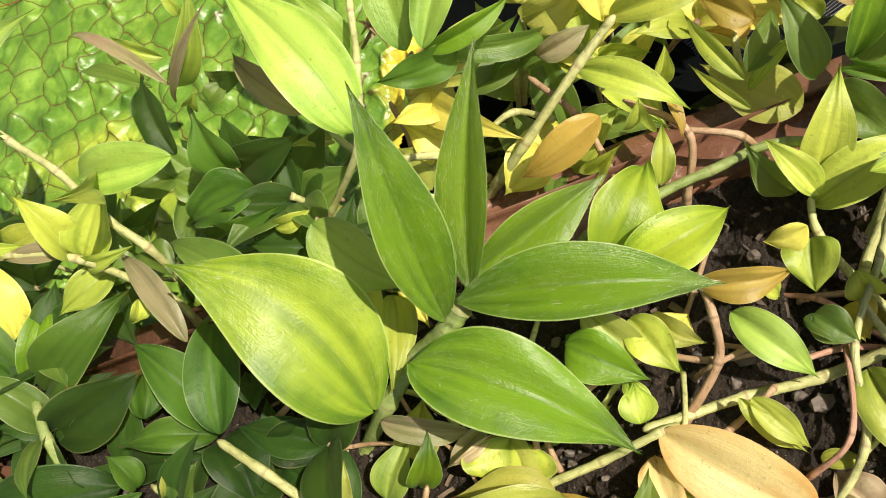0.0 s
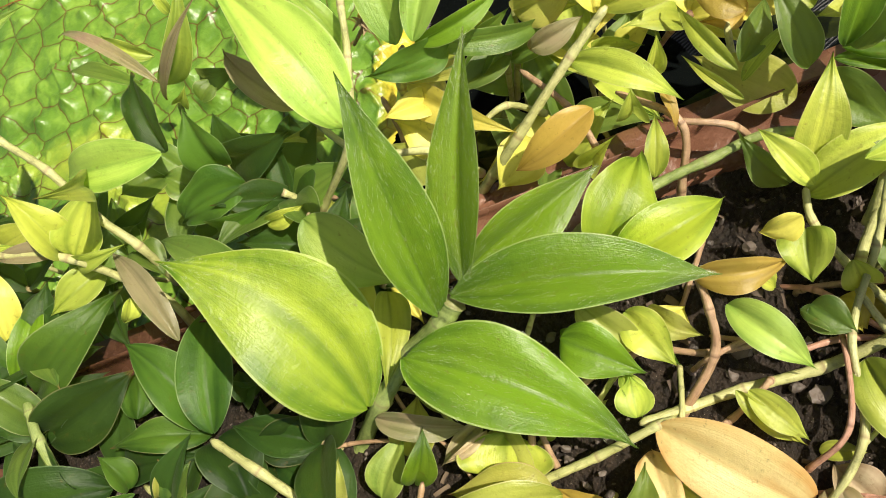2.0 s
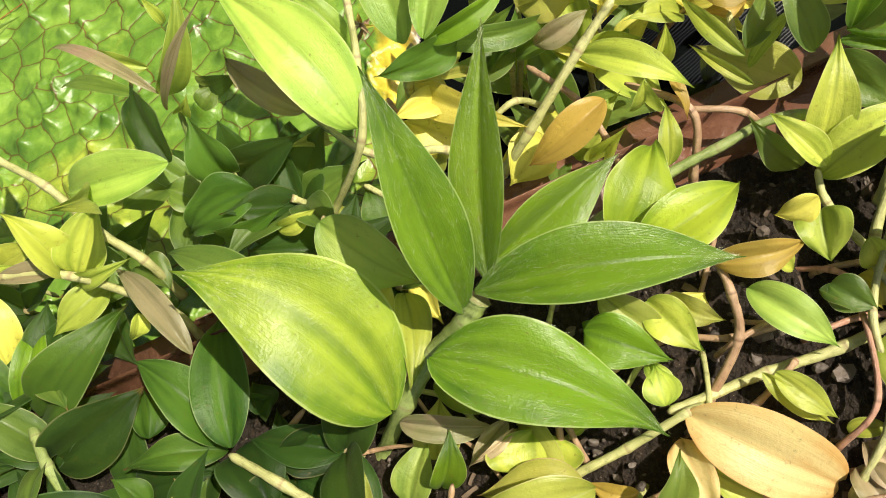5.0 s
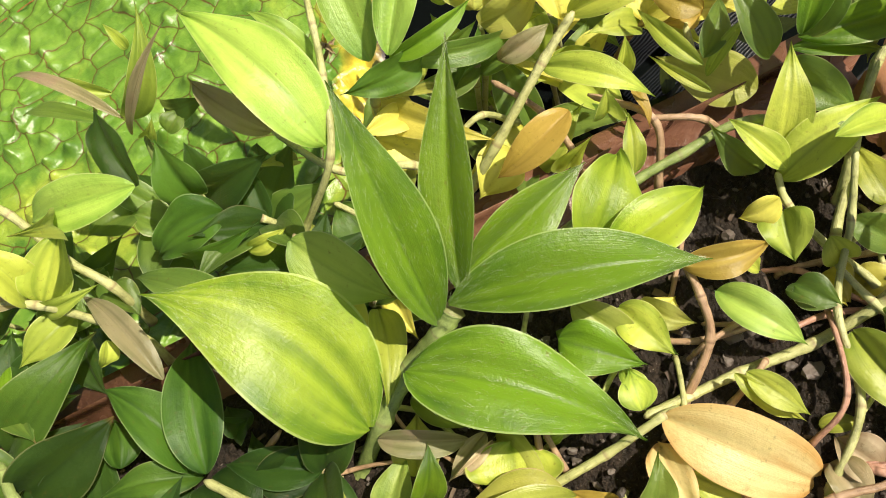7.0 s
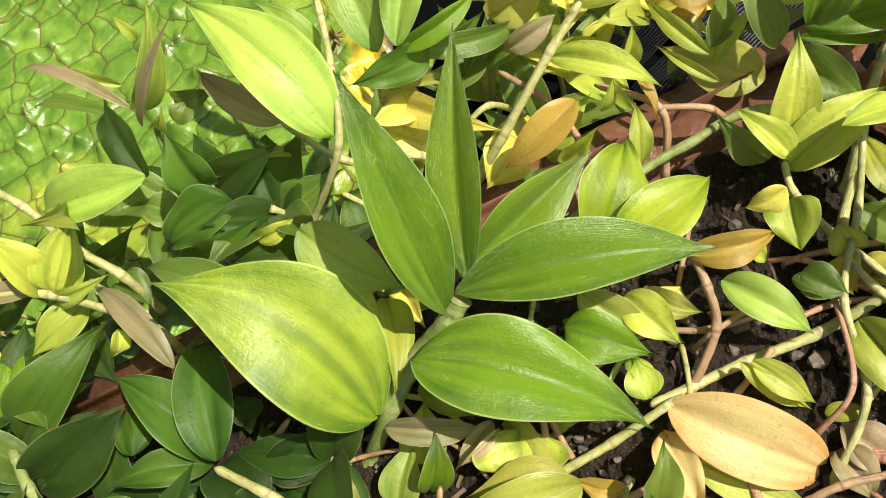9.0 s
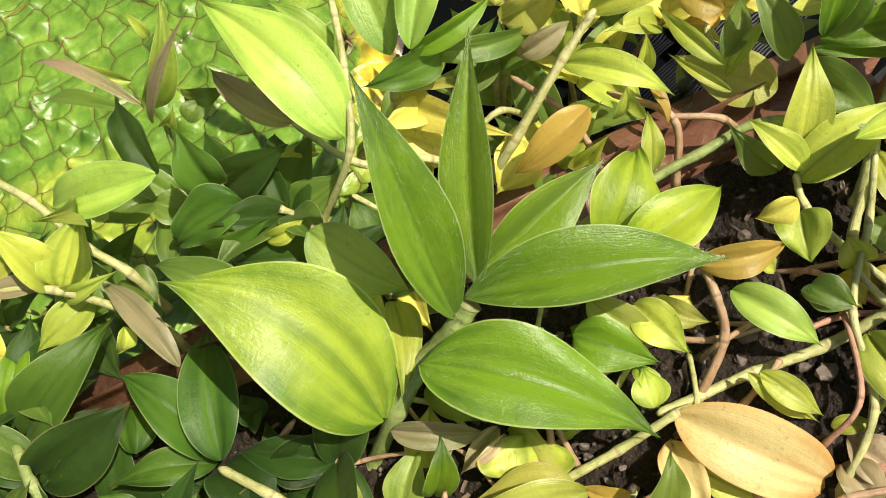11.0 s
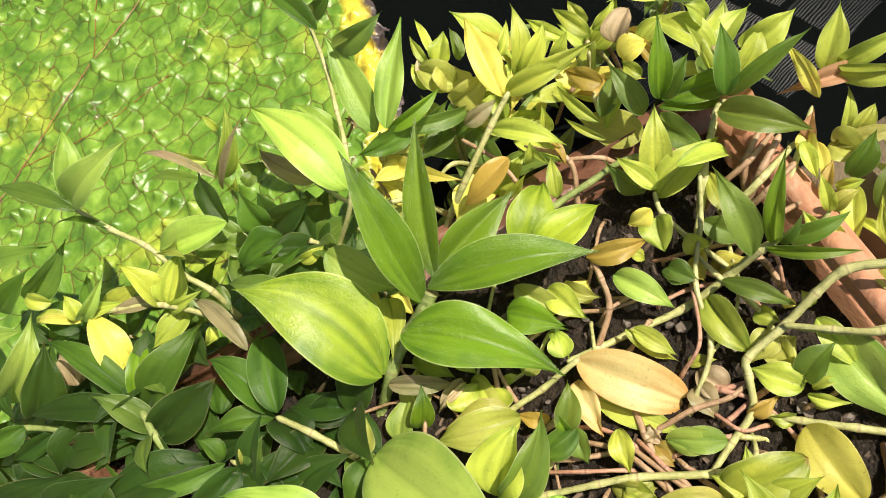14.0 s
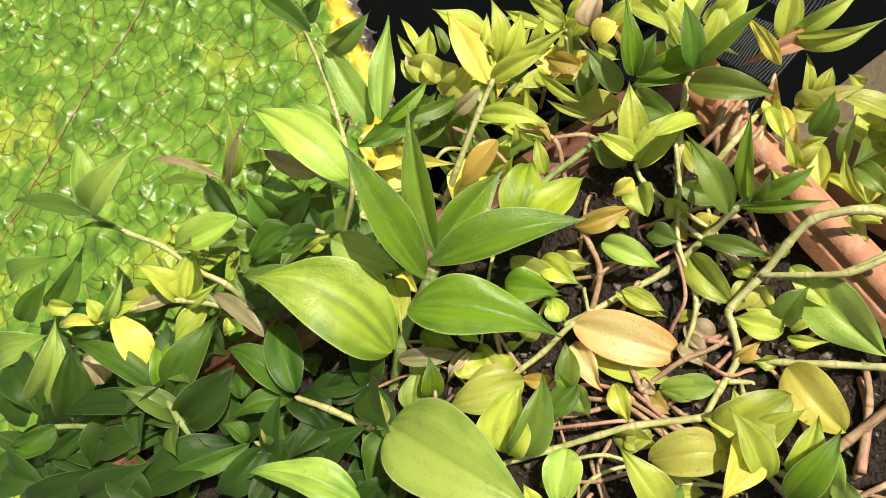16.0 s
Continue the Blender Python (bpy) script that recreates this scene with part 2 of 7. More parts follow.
def pad_material():
    """Giant lily pad: green blade, yellow patches, red-brown net of veins, withered towards its edge."""
    n = Nodes("lily_pad")
    dry = n.attr("withered")
    big, mid, small = n.noise(9.0, 3.0, 0.55), n.noise(42.0, 5.0, 0.65), n.noise(260.0, 4.0, 0.6)
    shift = n.node("TexNoise", out=1, Scale=55.0, Detail=3.0, Vector=n.where())
    warped = n.t.nodes.new("ShaderNodeVectorMath")
    warped.operation = "MULTIPLY_ADD"
    n.put(warped.inputs[0], shift)
    warped.inputs[1].default_value = (0.009, 0.009, 0.0)
    n.put(warped.inputs[2], n.where())

    def net(scale, width, depth=0.0):
        v = n.t.nodes.new("ShaderNodeTexVoronoi")
        v.feature, v.voronoi_dimensions = "DISTANCE_TO_EDGE", "2D"
        n.put(v.inputs["Vector"], warped.outputs[0])
        v.inputs["Scale"].default_value = scale
        v.inputs["Randomness"].default_value = 0.9
        return n.math("SUBTRACT", 1.0, n.math("DIVIDE", v.outputs["Distance"], width, clamp=True))

    coarse_net, fine_net = net(62.0, 0.030), net(130.0, 0.035)
    wide_net = net(62.0, 0.12)
    fine_net = n.math("MULTIPLY", fine_net, n.math("GREATER_THAN", n.noise(30.0, 2.0), 0.55))
    col = n.ramp(mid, (0.28, (0.048, 0.122, 0.012)), (0.5, (0.110, 0.218, 0.022)), (0.72, (0.215, 0.35, 0.045)))
    yel = n.math("MULTIPLY", n.math("SUBTRACT", n.math("ADD", big, n.math("MULTIPLY", mid, 0.35)), 0.715, clamp=True), 4.0, clamp=True)
    col = n.mix(n.math("MULTIPLY", yel, 0.8), col, (0.50, 0.50, 0.05))
    col = n.mix(n.math("MULTIPLY", n.math("SUBTRACT", small, 0.66, clamp=True), 3.0, clamp=True), col, (0.36, 0.38, 0.12))
    col = n.mix(n.math("MULTIPLY", wide_net, 0.22), col, (0.06, 0.13, 0.012))
    col = n.mix(n.math("MULTIPLY", fine_net, 0.45), col, (0.11, 0.10, 0.016))
    tone = n.mix(n.math("MULTIPLY", n.math("SUBTRACT", n.noise(24.0), 0.35), 3.0, clamp=True), (0.050, 0.034, 0.006), (0.11, 0.018, 0.008))
    col = n.mix(n.math("MULTIPLY", n.math("POWER", coarse_net, 0.6), 0.9), col, tone)
    edge = n.math("MULTIPLY", n.math("SUBTRACT", n.math("ADD", dry, n.math("MULTIPLY", n.math("SUBTRACT", mid, 0.5), 0.6)), 0.35, clamp=True), 4.0, clamp=True)
    col = n.mix(edge, col, (0.66, 0.52, 0.05))
    dead = n.math("MULTIPLY", n.math("SUBTRACT", n.math("ADD", dry, n.math("MULTIPLY", n.math("SUBTRACT", mid, 0.5), 0.4)), 0.72, clamp=True), 6.0, clamp=True)
    col = n.mix(dead, col, n.ramp(small, (0.35, (0.035, 0.03, 0.035)), (0.7, (0.11, 0.08, 0.075))))
    h = n.math("SUBTRACT", n.math("ADD", n.math("MULTIPLY", small, 0.5), mid), n.math("MULTIPLY", wide_net, 0.35))
    return n.finish(col, n.math("ADD", 0.29, n.math("MULTIPLY", mid, 0.22)), n.bump(h, 0.45, 0.0025), spec=0.6)


def vein_material():
    n = Nodes("red_vein")
    return n.finish(n.mix(n.noise(80.0, 4.0), (0.17, 0.030, 0.014), (0.30, 0.085, 0.025)), 0.45)


def hair_material():
    n = Nodes("leaf_hair")
    return n.finish(n.mix(n.noise(300.0), (0.55, 0.64, 0.34), (0.72, 0.78, 0.54)), 0.4, spec=0.5)


HAIR = hair_material()
SOIL, CLAY, WET_SHADED_CLAY = soil_material(), terracotta_material(), wet_shaded_clay_material()
WATER, CONCRETE, PAD, VEIN = water_material(), concrete_material(), pad_material(), vein_material()


# ---- builders ----
def part(name, bm, material, parent=None, label=""):
    """One mesh object from a bmesh, under a thing or a part."""
    me = bpy.data.meshes.new(name)
    bm.to_mesh(me)
    bm.free()
    me.materials.append(material)
    for p in me.polygons:
        p.use_smooth = True
    ob = new(name, me)
    ob.parent = parent
    return tagged(ob, label)


def sheet(name, xs, ys, height, material, parent=None, **values):
    """A ground-like grid mesh; height(x, y) on arrays; values: vertex attributes."""
    gx, gy = np.meshgrid(xs, ys)
    gz = height(gx, gy)
    verts = np.stack([gx, gy, gz], -1).reshape(-1, 3)
    w = len(xs)
    i = np.arange(len(ys) - 1)[:, None] * w + np.arange(w - 1)
    faces = np.stack([i, i + 1, i + w + 1, i + w], -1).reshape(-1, 4)
    me = bpy.data.meshes.new(name)
    me.from_pydata(verts.tolist(), [], faces.tolist())
    for key, fn in values.items():
        me.attributes.new(key, "FLOAT", "POINT").data.foreach_set("value", np.asarray(fn, np.float32).ravel())
    me.polygons.foreach_set("use_smooth", np.ones(len(me.polygons), bool))
    me.materials.append(material)
    ob = new(name, me)
    ob.parent = parent
    return ob


def spline(points, steps=6):
    """A smooth line through the points."""
    p = [Vector(q) for q in points]
    p = [p[0] * 2 - p[1]] + p + [p[-1] * 2 - p[-2]]
    line = []
    for a, b, c, d in zip(p, p[1:], p[2:], p[3:]):
        for k in range(steps):
            t = k / steps
            line.append(0.5 * (2 * b + (c - a) * t + (2 * a - 5 * b + 4 * c - d) * t * t + (3 * b - a - 3 * c + d) * t**3))
    return line + [p[-2]]


def stem(parent, points, radius, kind="pale", taper=0.75, name="stem", label=""):
    """A jointed stem through the given joints: a tube that swells at each joint, with a sheath below it."""
    steps = 9
    rnd = random.Random(round(1e5 * (points[0][0] + 3 * points[0][1])))
    full = [Vector(points[0])]
    for a, b in zip(points, points[1:]):
        a, b = Vector(a), Vector(b)
        if (b - a).length > 0.034:
            full.append(a.lerp(b, rnd.uniform(0.42, 0.58)) + Vector((rnd.uniform(-1, 1), rnd.uniform(-1, 1), rnd.uniform(-0.5, 0.8))) * 0.0013)
        full.append(b)
    line = spline(full, steps)
    bm = bmesh.new()
    joint, around, run = (bm.verts.layers.float.new(k) for k in ("joint", "round", "run"))
    rings, side, gone = [], None, 0.0
    for k, c in enumerate(line):
        ahead = (line[min(k + 1, len(line) - 1)] - line[max(k - 1, 0)]).normalized()
        gone += (c - line[max(k - 1, 0)]).length
        side = (side or ahead.orthogonal())
        side = (side - ahead * side.dot(ahead)).normalized()
        up = ahead.cross(side)
        on = (k % steps) / steps
        near = min(on, (1 - on) * 0.55)
        swell = 0.20 * max(0.0, 1 - near * 6.5)
        r = 0.60 * radius * (1 - (1 - taper) * (1 - k / len(line))) * (1 + swell) * (1 + 0.05 * math.sin(k * 2.3 + radius * 9e3))
        if k == 0:
            r *= 0.35
        ring = []
        for a in range(9):
            v = bm.verts.new(c + r * (math.cos(a * math.tau / 9) * side + math.sin(a * math.tau / 9) * up))
            v[joint], v[around], v[run] = max(0.0, 1 - near * 7), math.sin(a * math.tau / 9), gone
            ring.append(v)
        rings.append(ring)
    for a, b in zip(rings, rings[1:]):
        for k in range(9):
            bm.faces.new((a[k], a[(k + 1) % 9], b[(k + 1) % 9], b[k]))
    bm.faces.new(rings[0][::-1])
    bm.faces.new(rings[-1])
    return part(name, bm, STEM[kind], parent, label)


def outline(s, widest, point, neck):
    """Half width of a blade along it, 1 at most: a rounded base, narrowed by large values of neck, and a tip that is drawn out for large values of point."""
    if s < widest:
        return (1 - ((widest - s) / widest) ** (2.6 - neck)) ** (0.45 + 0.4 * neck)
    return (0.5 + 0.5 * math.cos(math.pi * (s - widest) / (1 - widest))) ** point


def leaf(parent, base, tip, normal, width, kind="green", arch=0.12, fold=0.25, long=0.55, curl=0.0, wave=0.08, twist=0.0, full=0.76, blunt=0.0, hairy=False, sweep=0.0, neck=0.5, label=""):
    """A leaf blade from base to tip. normal: the way its upper face looks; arch: rise of the midrib; fold: depth of the trough;
    long: where it is widest is nearer the base for small values; curl: how far the tip bends down; twist: degrees along the blade; full: small for a rounded blade; blunt: up to 1 for a rounded tip; sweep: how far the midrib bows to one side; neck: 1 for a base that narrows slowly."""
    base, tip, normal = Vector(base), Vector(tip), Vector(normal).normalized()
    length = (tip - base).length
    rnd = random.Random(round(1e5 * (base.x + 3 * base.y + 7 * tip.x)))
    rows, cols = 28, 14
    bm = bmesh.new()
    along, across = bm.verts.layers.float.new("along"), bm.verts.layers.float.new("across")
    axis = (tip - base).normalized()
    normal = (normal - axis * normal.dot(axis)).normalized()
    widest, point = 0.62 * long + 0.04 + rnd.uniform(-0.03, 0.03), 0.92 * full * (1 - 0.60 * blunt) * rnd.uniform(0.92, 1.08)
    spot = [rnd.uniform(0, math.tau) for _ in range(4)]
    bend, lean, hook = sweep + rnd.uniform(-0.02, 0.02), rnd.uniform(0.75, 1.25), rnd.uniform(-0.03, 0.03)
    twist, wave = twist + rnd.uniform(-8, 8), wave * rnd.uniform(0.7, 1.3)
    sway = normal.cross(axis)
    grid = []
    for r in range(rows + 1):
        s = (r / rows) ** 1.15
        mid = base.lerp(tip, s) + normal * length * (arch * 4 * s * (1 - s) - curl * (s**3 - s)) + sway * (length * (bend * 4 * s * (1 - s) + hook * (s**4 - s)))
        slope = arch * 4 * (1 - 2 * s) - curl * (3 * s * s - 1)
        ahead = (axis + normal * slope).normalized()
        side = normal.cross(axis)
        side = Matrix.Rotation(radians(twist) * (s - 0.3), 3, axis) @ side
        up = ahead.cross(side) * -1
        if up.dot(normal) < 0:
            up = -up
        half = 0.5 * width * max(outline(s, widest, point, neck), 0.06 * (1 - s))
        if r == rows:
            half = 0.004 * width
        line = []
        for c in range(cols + 1):
            q = 2 * c / cols - 1
            lift = fold * half * (2.5 * abs(q) ** 1.05 - 1.15 * q * q) * (1 - 0.3 * s) * (lean if q < 0 else 2 - lean)
            lift += 0.018 * half * math.cos(abs(q) * 15.7) * (1 - s)
            lift += wave * width * abs(q) ** 3 * math.sin((8 + 3 * lean) * s + spot[0 if q < 0 else 1]) * 0.6
            lift += wave * 0.35 * width * math.sin(5 * q + spot[2] + 4 * s) * (1 - abs(q))
            v = bm.verts.new(mid + side * (q * half) + up * lift)
            v[along], v[across] = s, q
            line.append(v)
        grid.append(line)
    for a, b in zip(grid, grid[1:]):
        for c in range(cols):
            bm.faces.new((a[c], a[c + 1], b[c + 1], b[c]))
    if not hairy:
        return part("leaf", bm, LEAF[kind], parent, label)
    spots = []
    for _ in range(600):
        r, c = rnd.randrange(rows - 1), rnd.randrange(cols)
        a, b, d = grid[r][c].co, grid[r][c + 1].co, grid[r + 1][c].co
        spots.append((a + (b - a) * rnd.random() + (d - a) * rnd.random(), (d - a).normalized(), (b - a).cross(d - a).normalized()))
    blade = part("leaf", bm, LEAF[kind], parent, label)
    hb = bmesh.new()
    for p, go, up in spots:
        if up.dot(normal) < 0:
            up = -up
        side = up.cross(go)
        go = (go * rnd.uniform(0.8, 1.2) + side * rnd.uniform(-0.5, 0.5) + up * rnd.uniform(0.1, 0.4)).normalized()
        reach, thick = rnd.uniform(0.0016, 0.0042), 0.0000095
        across_ = go.cross(up).normalized() * thick
        m = p + go * reach * 0.55 + up * 0.0002
        a, b, c, d, e = (hb.verts.new(q) for q in (p - across_, p + across_, m - across_ * 0.8, m + across_ * 0.8, p + go * reach - up * reach * 0.15))
        hb.faces.new((a, b, d, c))
        hb.faces.new((c, d, e))
    tagged(part("hairs", hb, HAIR, blade), "fine white hairs on the blade", kind="stuff")
    return blade


def shoot(label, category="plant", name="creeping_plant", group="creeping shoots in the pot"):
    ob = new(name)
    ob.location = (0, 0, 0)
    return tagged(ob, label, category, group)


# ---- the setting ----
rng = np.random.default_rng(4)


def ripple(x, y, scale, seed):
    """Smooth noise on arrays, about -1 to 1."""
    r = np.random.default_rng(seed)
    z = 0 * x
    for k in range(9):
        a, f, p = r.uniform(0, math.tau), scale * r.uniform(0.6, 1.9), r.uniform(0, math.tau)
        z = z + np.sin(f * (x * math.cos(a) + y * math.sin(a)) + p)
    return z / 4.5


far = np.r_[-60, -20, -6, -2, np.linspace(-1, 1, 41), 2, 6, 20, 60]
water = tagged(sheet("water", far, far, lambda x, y: -0.012 + 0 * x, WATER), "dark still pond water that mirrors the glasshouse roof", "water", kind="structure")


def slab(name, corners, low, high, material, bevel=0.004):
    """An upright block over the corners, counter-clockwise, with rounded edges."""
    bm = bmesh.new()
    a = [bm.verts.new((x, y, low)) for x, y in corners]
    b = [bm.verts.new((x, y, high)) for x, y in corners]
    bm.faces.new(a[::-1])
    bm.faces.new(b)
    for k in range(len(a)):
        bm.faces.new((a[k], a[(k + 1) % len(a)], b[(k + 1) % len(a)], b[k]))
    bmesh.ops.bevel(bm, geom=bm.edges[:], offset=bevel, segments=3, affect="EDGES", profile=0.6)
    return part(name, bm, material)


ledge = slab("pond_edge", ((0.150, -2.5), (2.5, -2.5), (2.5, -0.215), (0.235, -0.205), (0.150, -0.175)), -0.4, 0.022, CONCRETE, 0.006)
tagged(ledge, "rough sandy concrete edge of the pond", "pond edge", kind="structure")

# the square clay pot; u runs along its back edge, v along its side towards the front
CORNER, U, V = Vector((0.140, -0.133, 0)), Vector((-0.949, 0.315, 0)), Vector((-0.305, -0.952, 0))


def pot_place(u, v, z):
    return CORNER + U * u + V * v + Vector((0, 0, z))


pot = tagged(new("clay_pot"), "square terracotta pot with a thick worn rim standing in the pond", "plant pot")
SIDE, THICK, TOP = 0.36, 0.025, 0.062


def pot_wall(name, u0, u1, v0, v1, material, round_):
    bm = bmesh.new()
    lo = [bm.verts.new(pot_place(u, v, -0.16)) for u, v in ((u0, v0), (u1, v0), (u1, v1), (u0, v1))]
    hi = [bm.verts.new(pot_place(u, v, TOP)) for u, v in ((u0, v0), (u1, v0), (u1, v1), (u0, v1))]
    bm.faces.new(lo), bm.faces.new(hi[::-1])
    for k in range(4):
        bm.faces.new((lo[k], hi[k], hi[(k + 1) % 4], lo[(k + 1) % 4]))
    bmesh.ops.recalc_face_normals(bm, faces=bm.faces[:])
    bmesh.ops.bevel(bm, geom=bm.edges[:], offset=round_, segments=5, affect="EDGES")
    return part(name, bm, material, pot)


pot_wall("back_wall", -THICK / 2, SIDE, -THICK / 2, THICK / 2, WET_SHADED_CLAY, 0.0123)
pot_wall("side_wall", -THICK / 2, 0.0055, THICK / 2 + 0.0005, SIDE, CLAY, 0.004)
# left wall takes the darker clay of the back to stand for shade
pot_wall("side_wall", SIDE - THICK, SIDE, THICK / 2 + 0.0005, SIDE, WET_SHADED_CLAY, 0.005)
pot_wall("front_wall", -THICK / 2, SIDE, SIDE + 0.0005, SIDE + THICK, CLAY, 0.005)

soil_u, soil_v = np.linspace(0.003, SIDE - THICK + 0.002, 300), np.linspace(0.008, SIDE + 0.002, 300)


def soil_mesh():
    gu, gv = np.meshgrid(soil_u, soil_v)
    x = CORNER.x + U.x * gu + V.x * gv
    y = CORNER.y + U.y * gu + V.y * gv
    z = 0.043 + 0.003 * ripple(x, y, 60, 3) + 0.0016 * ripple(x, y, 230, 5) + 0.0013 * ripple(x, y, 600, 6) + 0.0009 * np.abs(ripple(x, y, 1500, 7)) + rng.normal(0, 0.0003, x.shape)
    verts = np.stack([x, y, z], -1).reshape(-1, 3)
    w = len(soil_u)
    i = np.arange(len(soil_v) - 1)[:, None] * w + np.arange(w - 1)
    faces = np.stack([i, i + w, i + w + 1, i + 1], -1).reshape(-1, 4)
    me = bpy.data.meshes.new("soil")
    me.from_pydata(verts.tolist(), [], faces.tolist())
    me.materials.append(SOIL)
    return tagged(new("soil", me), "dark moist potting soil with grit", "soil", kind="structure")


soil = soil_mesh()


# ---- the giant lily pad ----
def pad_cells(x, y, size, seed):
    """Nearest and second-nearest cell centres of a jittered net: distance to the border and a height in the cell."""
    r = np.random.default_rng(seed)
    jit = r.uniform(-0.36, 0.36, (128, 128, 2))
    cx, cy = np.floor(x / size).astype(int), np.floor(y / size).astype(int)
    d1, d2 = np.full(x.shape, 9.0), np.full(x.shape, 9.0)
    for dx in (-2, -1, 0, 1, 2):
        for dy in (-2, -1, 0, 1, 2):
            gx, gy = cx + dx, cy + dy
            j = jit[gx % 128, gy % 128]
            d = np.hypot(x / size - gx - 0.5 - j[..., 0], y / size - gy - 0.5 - j[..., 1])
            d2 = np.where(d < d1, d1, np.minimum(d2, d))
            d1 = np.minimum(d1, d)
    return (d2 - d1) * size, d1


pad_x, pad_y = np.arange(-0.40, 0.15, 0.001), np.arange(-0.06, 0.52, 0.001)
PX, PY = np.meshgrid(pad_x, pad_y)
wx = PX + 0.004 * ripple(PX, PY, 90, 11)
wy = PY + 0.004 * ripple(PX, PY, 90, 12)
gap, cell = pad_cells(wx, wy, 0.019, 21)
gap2 = pad_cells(wx + 0.3, wy, 0.013, 22)[0]


def line_gap(a, b):
    """Distance of the pad's points from a main vein."""
    (ax, ay), (bx, by) = a, b
    t = np.clip(((PX - ax) * (bx - ax) + (PY - ay) * (by - ay)) / ((bx - ax) ** 2 + (by - ay) ** 2), 0, 1)
    return np.hypot(PX - ax - t * (bx - ax) + 0.002 * np.sin(PY * 90), PY - ay - t * (by - ay))


MAIN = (((-0.155, 0.229), (-0.066, 0.258)), ((-0.066, 0.258), (-0.027, 0.270)), ((-0.027, 0.270), (0.12, 0.325)), ((-0.155, 0.229), (-0.40, 0.14)))
main = np.min([line_gap(a, b) for a, b in MAIN], 0)
# the outline: the withered edge faces the open water
EDGE = (PX - 0.078) * 0.87 - (PY - 0.055) * 0.5 + 0.008 * ripple(PX, PY, 55, 15) + 0.003 * ripple(PX, PY, 240, 16)
main_vein = np.exp(-((main / 0.0022) ** 2))
# low blisters, and pinched folds that catch the sun
blister = np.clip(gap / 0.012, 0, 1) ** 0.8
fold_a = np.exp(-((gap2 / 0.0016) ** 2)) * np.clip(ripple(wx, wy, 70, 25) - 0.15, 0, 1)
spike = np.exp(-((cell / 0.20) ** 2)) * np.clip(0.6 + ripple(PX, PY, 85, 26), 0.1, 1.4)
crumple = ripple(wx, wy, 260, 23) * np.clip(ripple(wx, wy, 60, 24), 0, 1)
pad_z = 0.001 + 0.0012 * blister + 0.0042 * spike + 0.0034 * fold_a + 0.0030 * ripple(PX, PY, 24, 17) + 0.0009 * ripple(PX, PY, 130, 19) + 0.0018 * crumple - 0.0012 * main_vein
pad_z = pad_z + 0.004 * np.clip((EDGE + 0.03) / 0.03, 0, 1) * ripple(PX, PY, 300, 18)
keep = (EDGE < 0) & (((PX + 0.13) / 0.268) ** 2 + ((PY - 0.23) / 0.288) ** 2 + 0.02 * ripple(PX, PY, 60, 41) < 1)


lily_pad = tagged(new("lily_pad"), "giant blistered green lily pad with red veins and a withered edge", "lily pad")


def pad_mesh(name, mask, label):
    """The part of the pad where mask is set."""
    w = len(pad_x)
    i = np.arange(len(pad_y) - 1)[:, None] * w + np.arange(w - 1)
    ok = (keep[:-1, :-1] & keep[1:, :-1] & keep[:-1, 1:] & keep[1:, 1:] & mask[:-1, :-1]).ravel()
    faces = np.stack([i, i + 1, i + w + 1, i + w], -1).reshape(-1, 4)[ok]
    used = np.unique(faces)
    index = np.full(PX.size, -1)
    index[used] = np.arange(len(used))
    verts = np.stack([PX, PY, pad_z], -1).reshape(-1, 3)[used]
    me = bpy.data.meshes.new(name)
    me.from_pydata(verts.tolist(), [], index[faces].tolist())
    me.attributes.new("withered", "FLOAT", "POINT").data.foreach_set("value", np.clip((EDGE + 0.045) / 0.045, 0, 1).ravel()[used].astype(np.float32))
    me.polygons.foreach_set("use_smooth", np.ones(len(me.polygons), bool))
    me.materials.append(PAD)
    ob = new(name, me)
    ob.parent = lily_pad
    return tagged(ob, label)


pad_mesh("blade", EDGE < -0.014, "")
pad_mesh("withered_edge", EDGE >= -0.014, "yellow and blackened withered edge")


def main_vein_tube(points, radius):
    """A raised vein along the pad."""
    line = []
    for (ax, ay), (bx, by) in zip(points, points[1:]):
        for k in range(40):
            x, y = ax + (bx - ax) * k / 40, ay + (by - ay) * k / 40
            y += 0.0003 * math.sin(x * 130) + 0.0002 * math.sin(x * 520)
            row, column = int(round((y + 0.06) / 0.001)), int(round((x + 0.40) / 0.001))
            if 0 <= row < PX.shape[0] and 0 <= column < PX.shape[1] and keep[row, column]:
                line.append(Vector((x, y, float(pad_z[max(0, row - 9):row + 10, max(0, column - 9):column + 10].mean()) + 0.0009)))
    bm = bmesh.new()
    rings = []
    for k, c in enumerate(line):
        ahead = (line[min(k + 1, len(line) - 1)] - line[max(k - 1, 0)]).normalized()
        side = ahead.cross(Vector((0, 0, 1))).normalized()
        r = radius * (1 + 0.25 * math.sin(k * 1.7) * math.sin(k * 0.37))
        rings.append([bm.verts.new(c + side * (r * math.cos(a)) + Vector((0, 0, 0.7 * r * math.sin(a)))) for a in (0, 0.8, 1.57, 2.34, 3.14)])
    for a, b in zip(rings, rings[1:]):
        for k in range(4):
            bm.faces.new((a[k], a[k + 1], b[k + 1], b[k]))
    return part("vein", bm, VEIN, lily_pad, "red raised main vein")


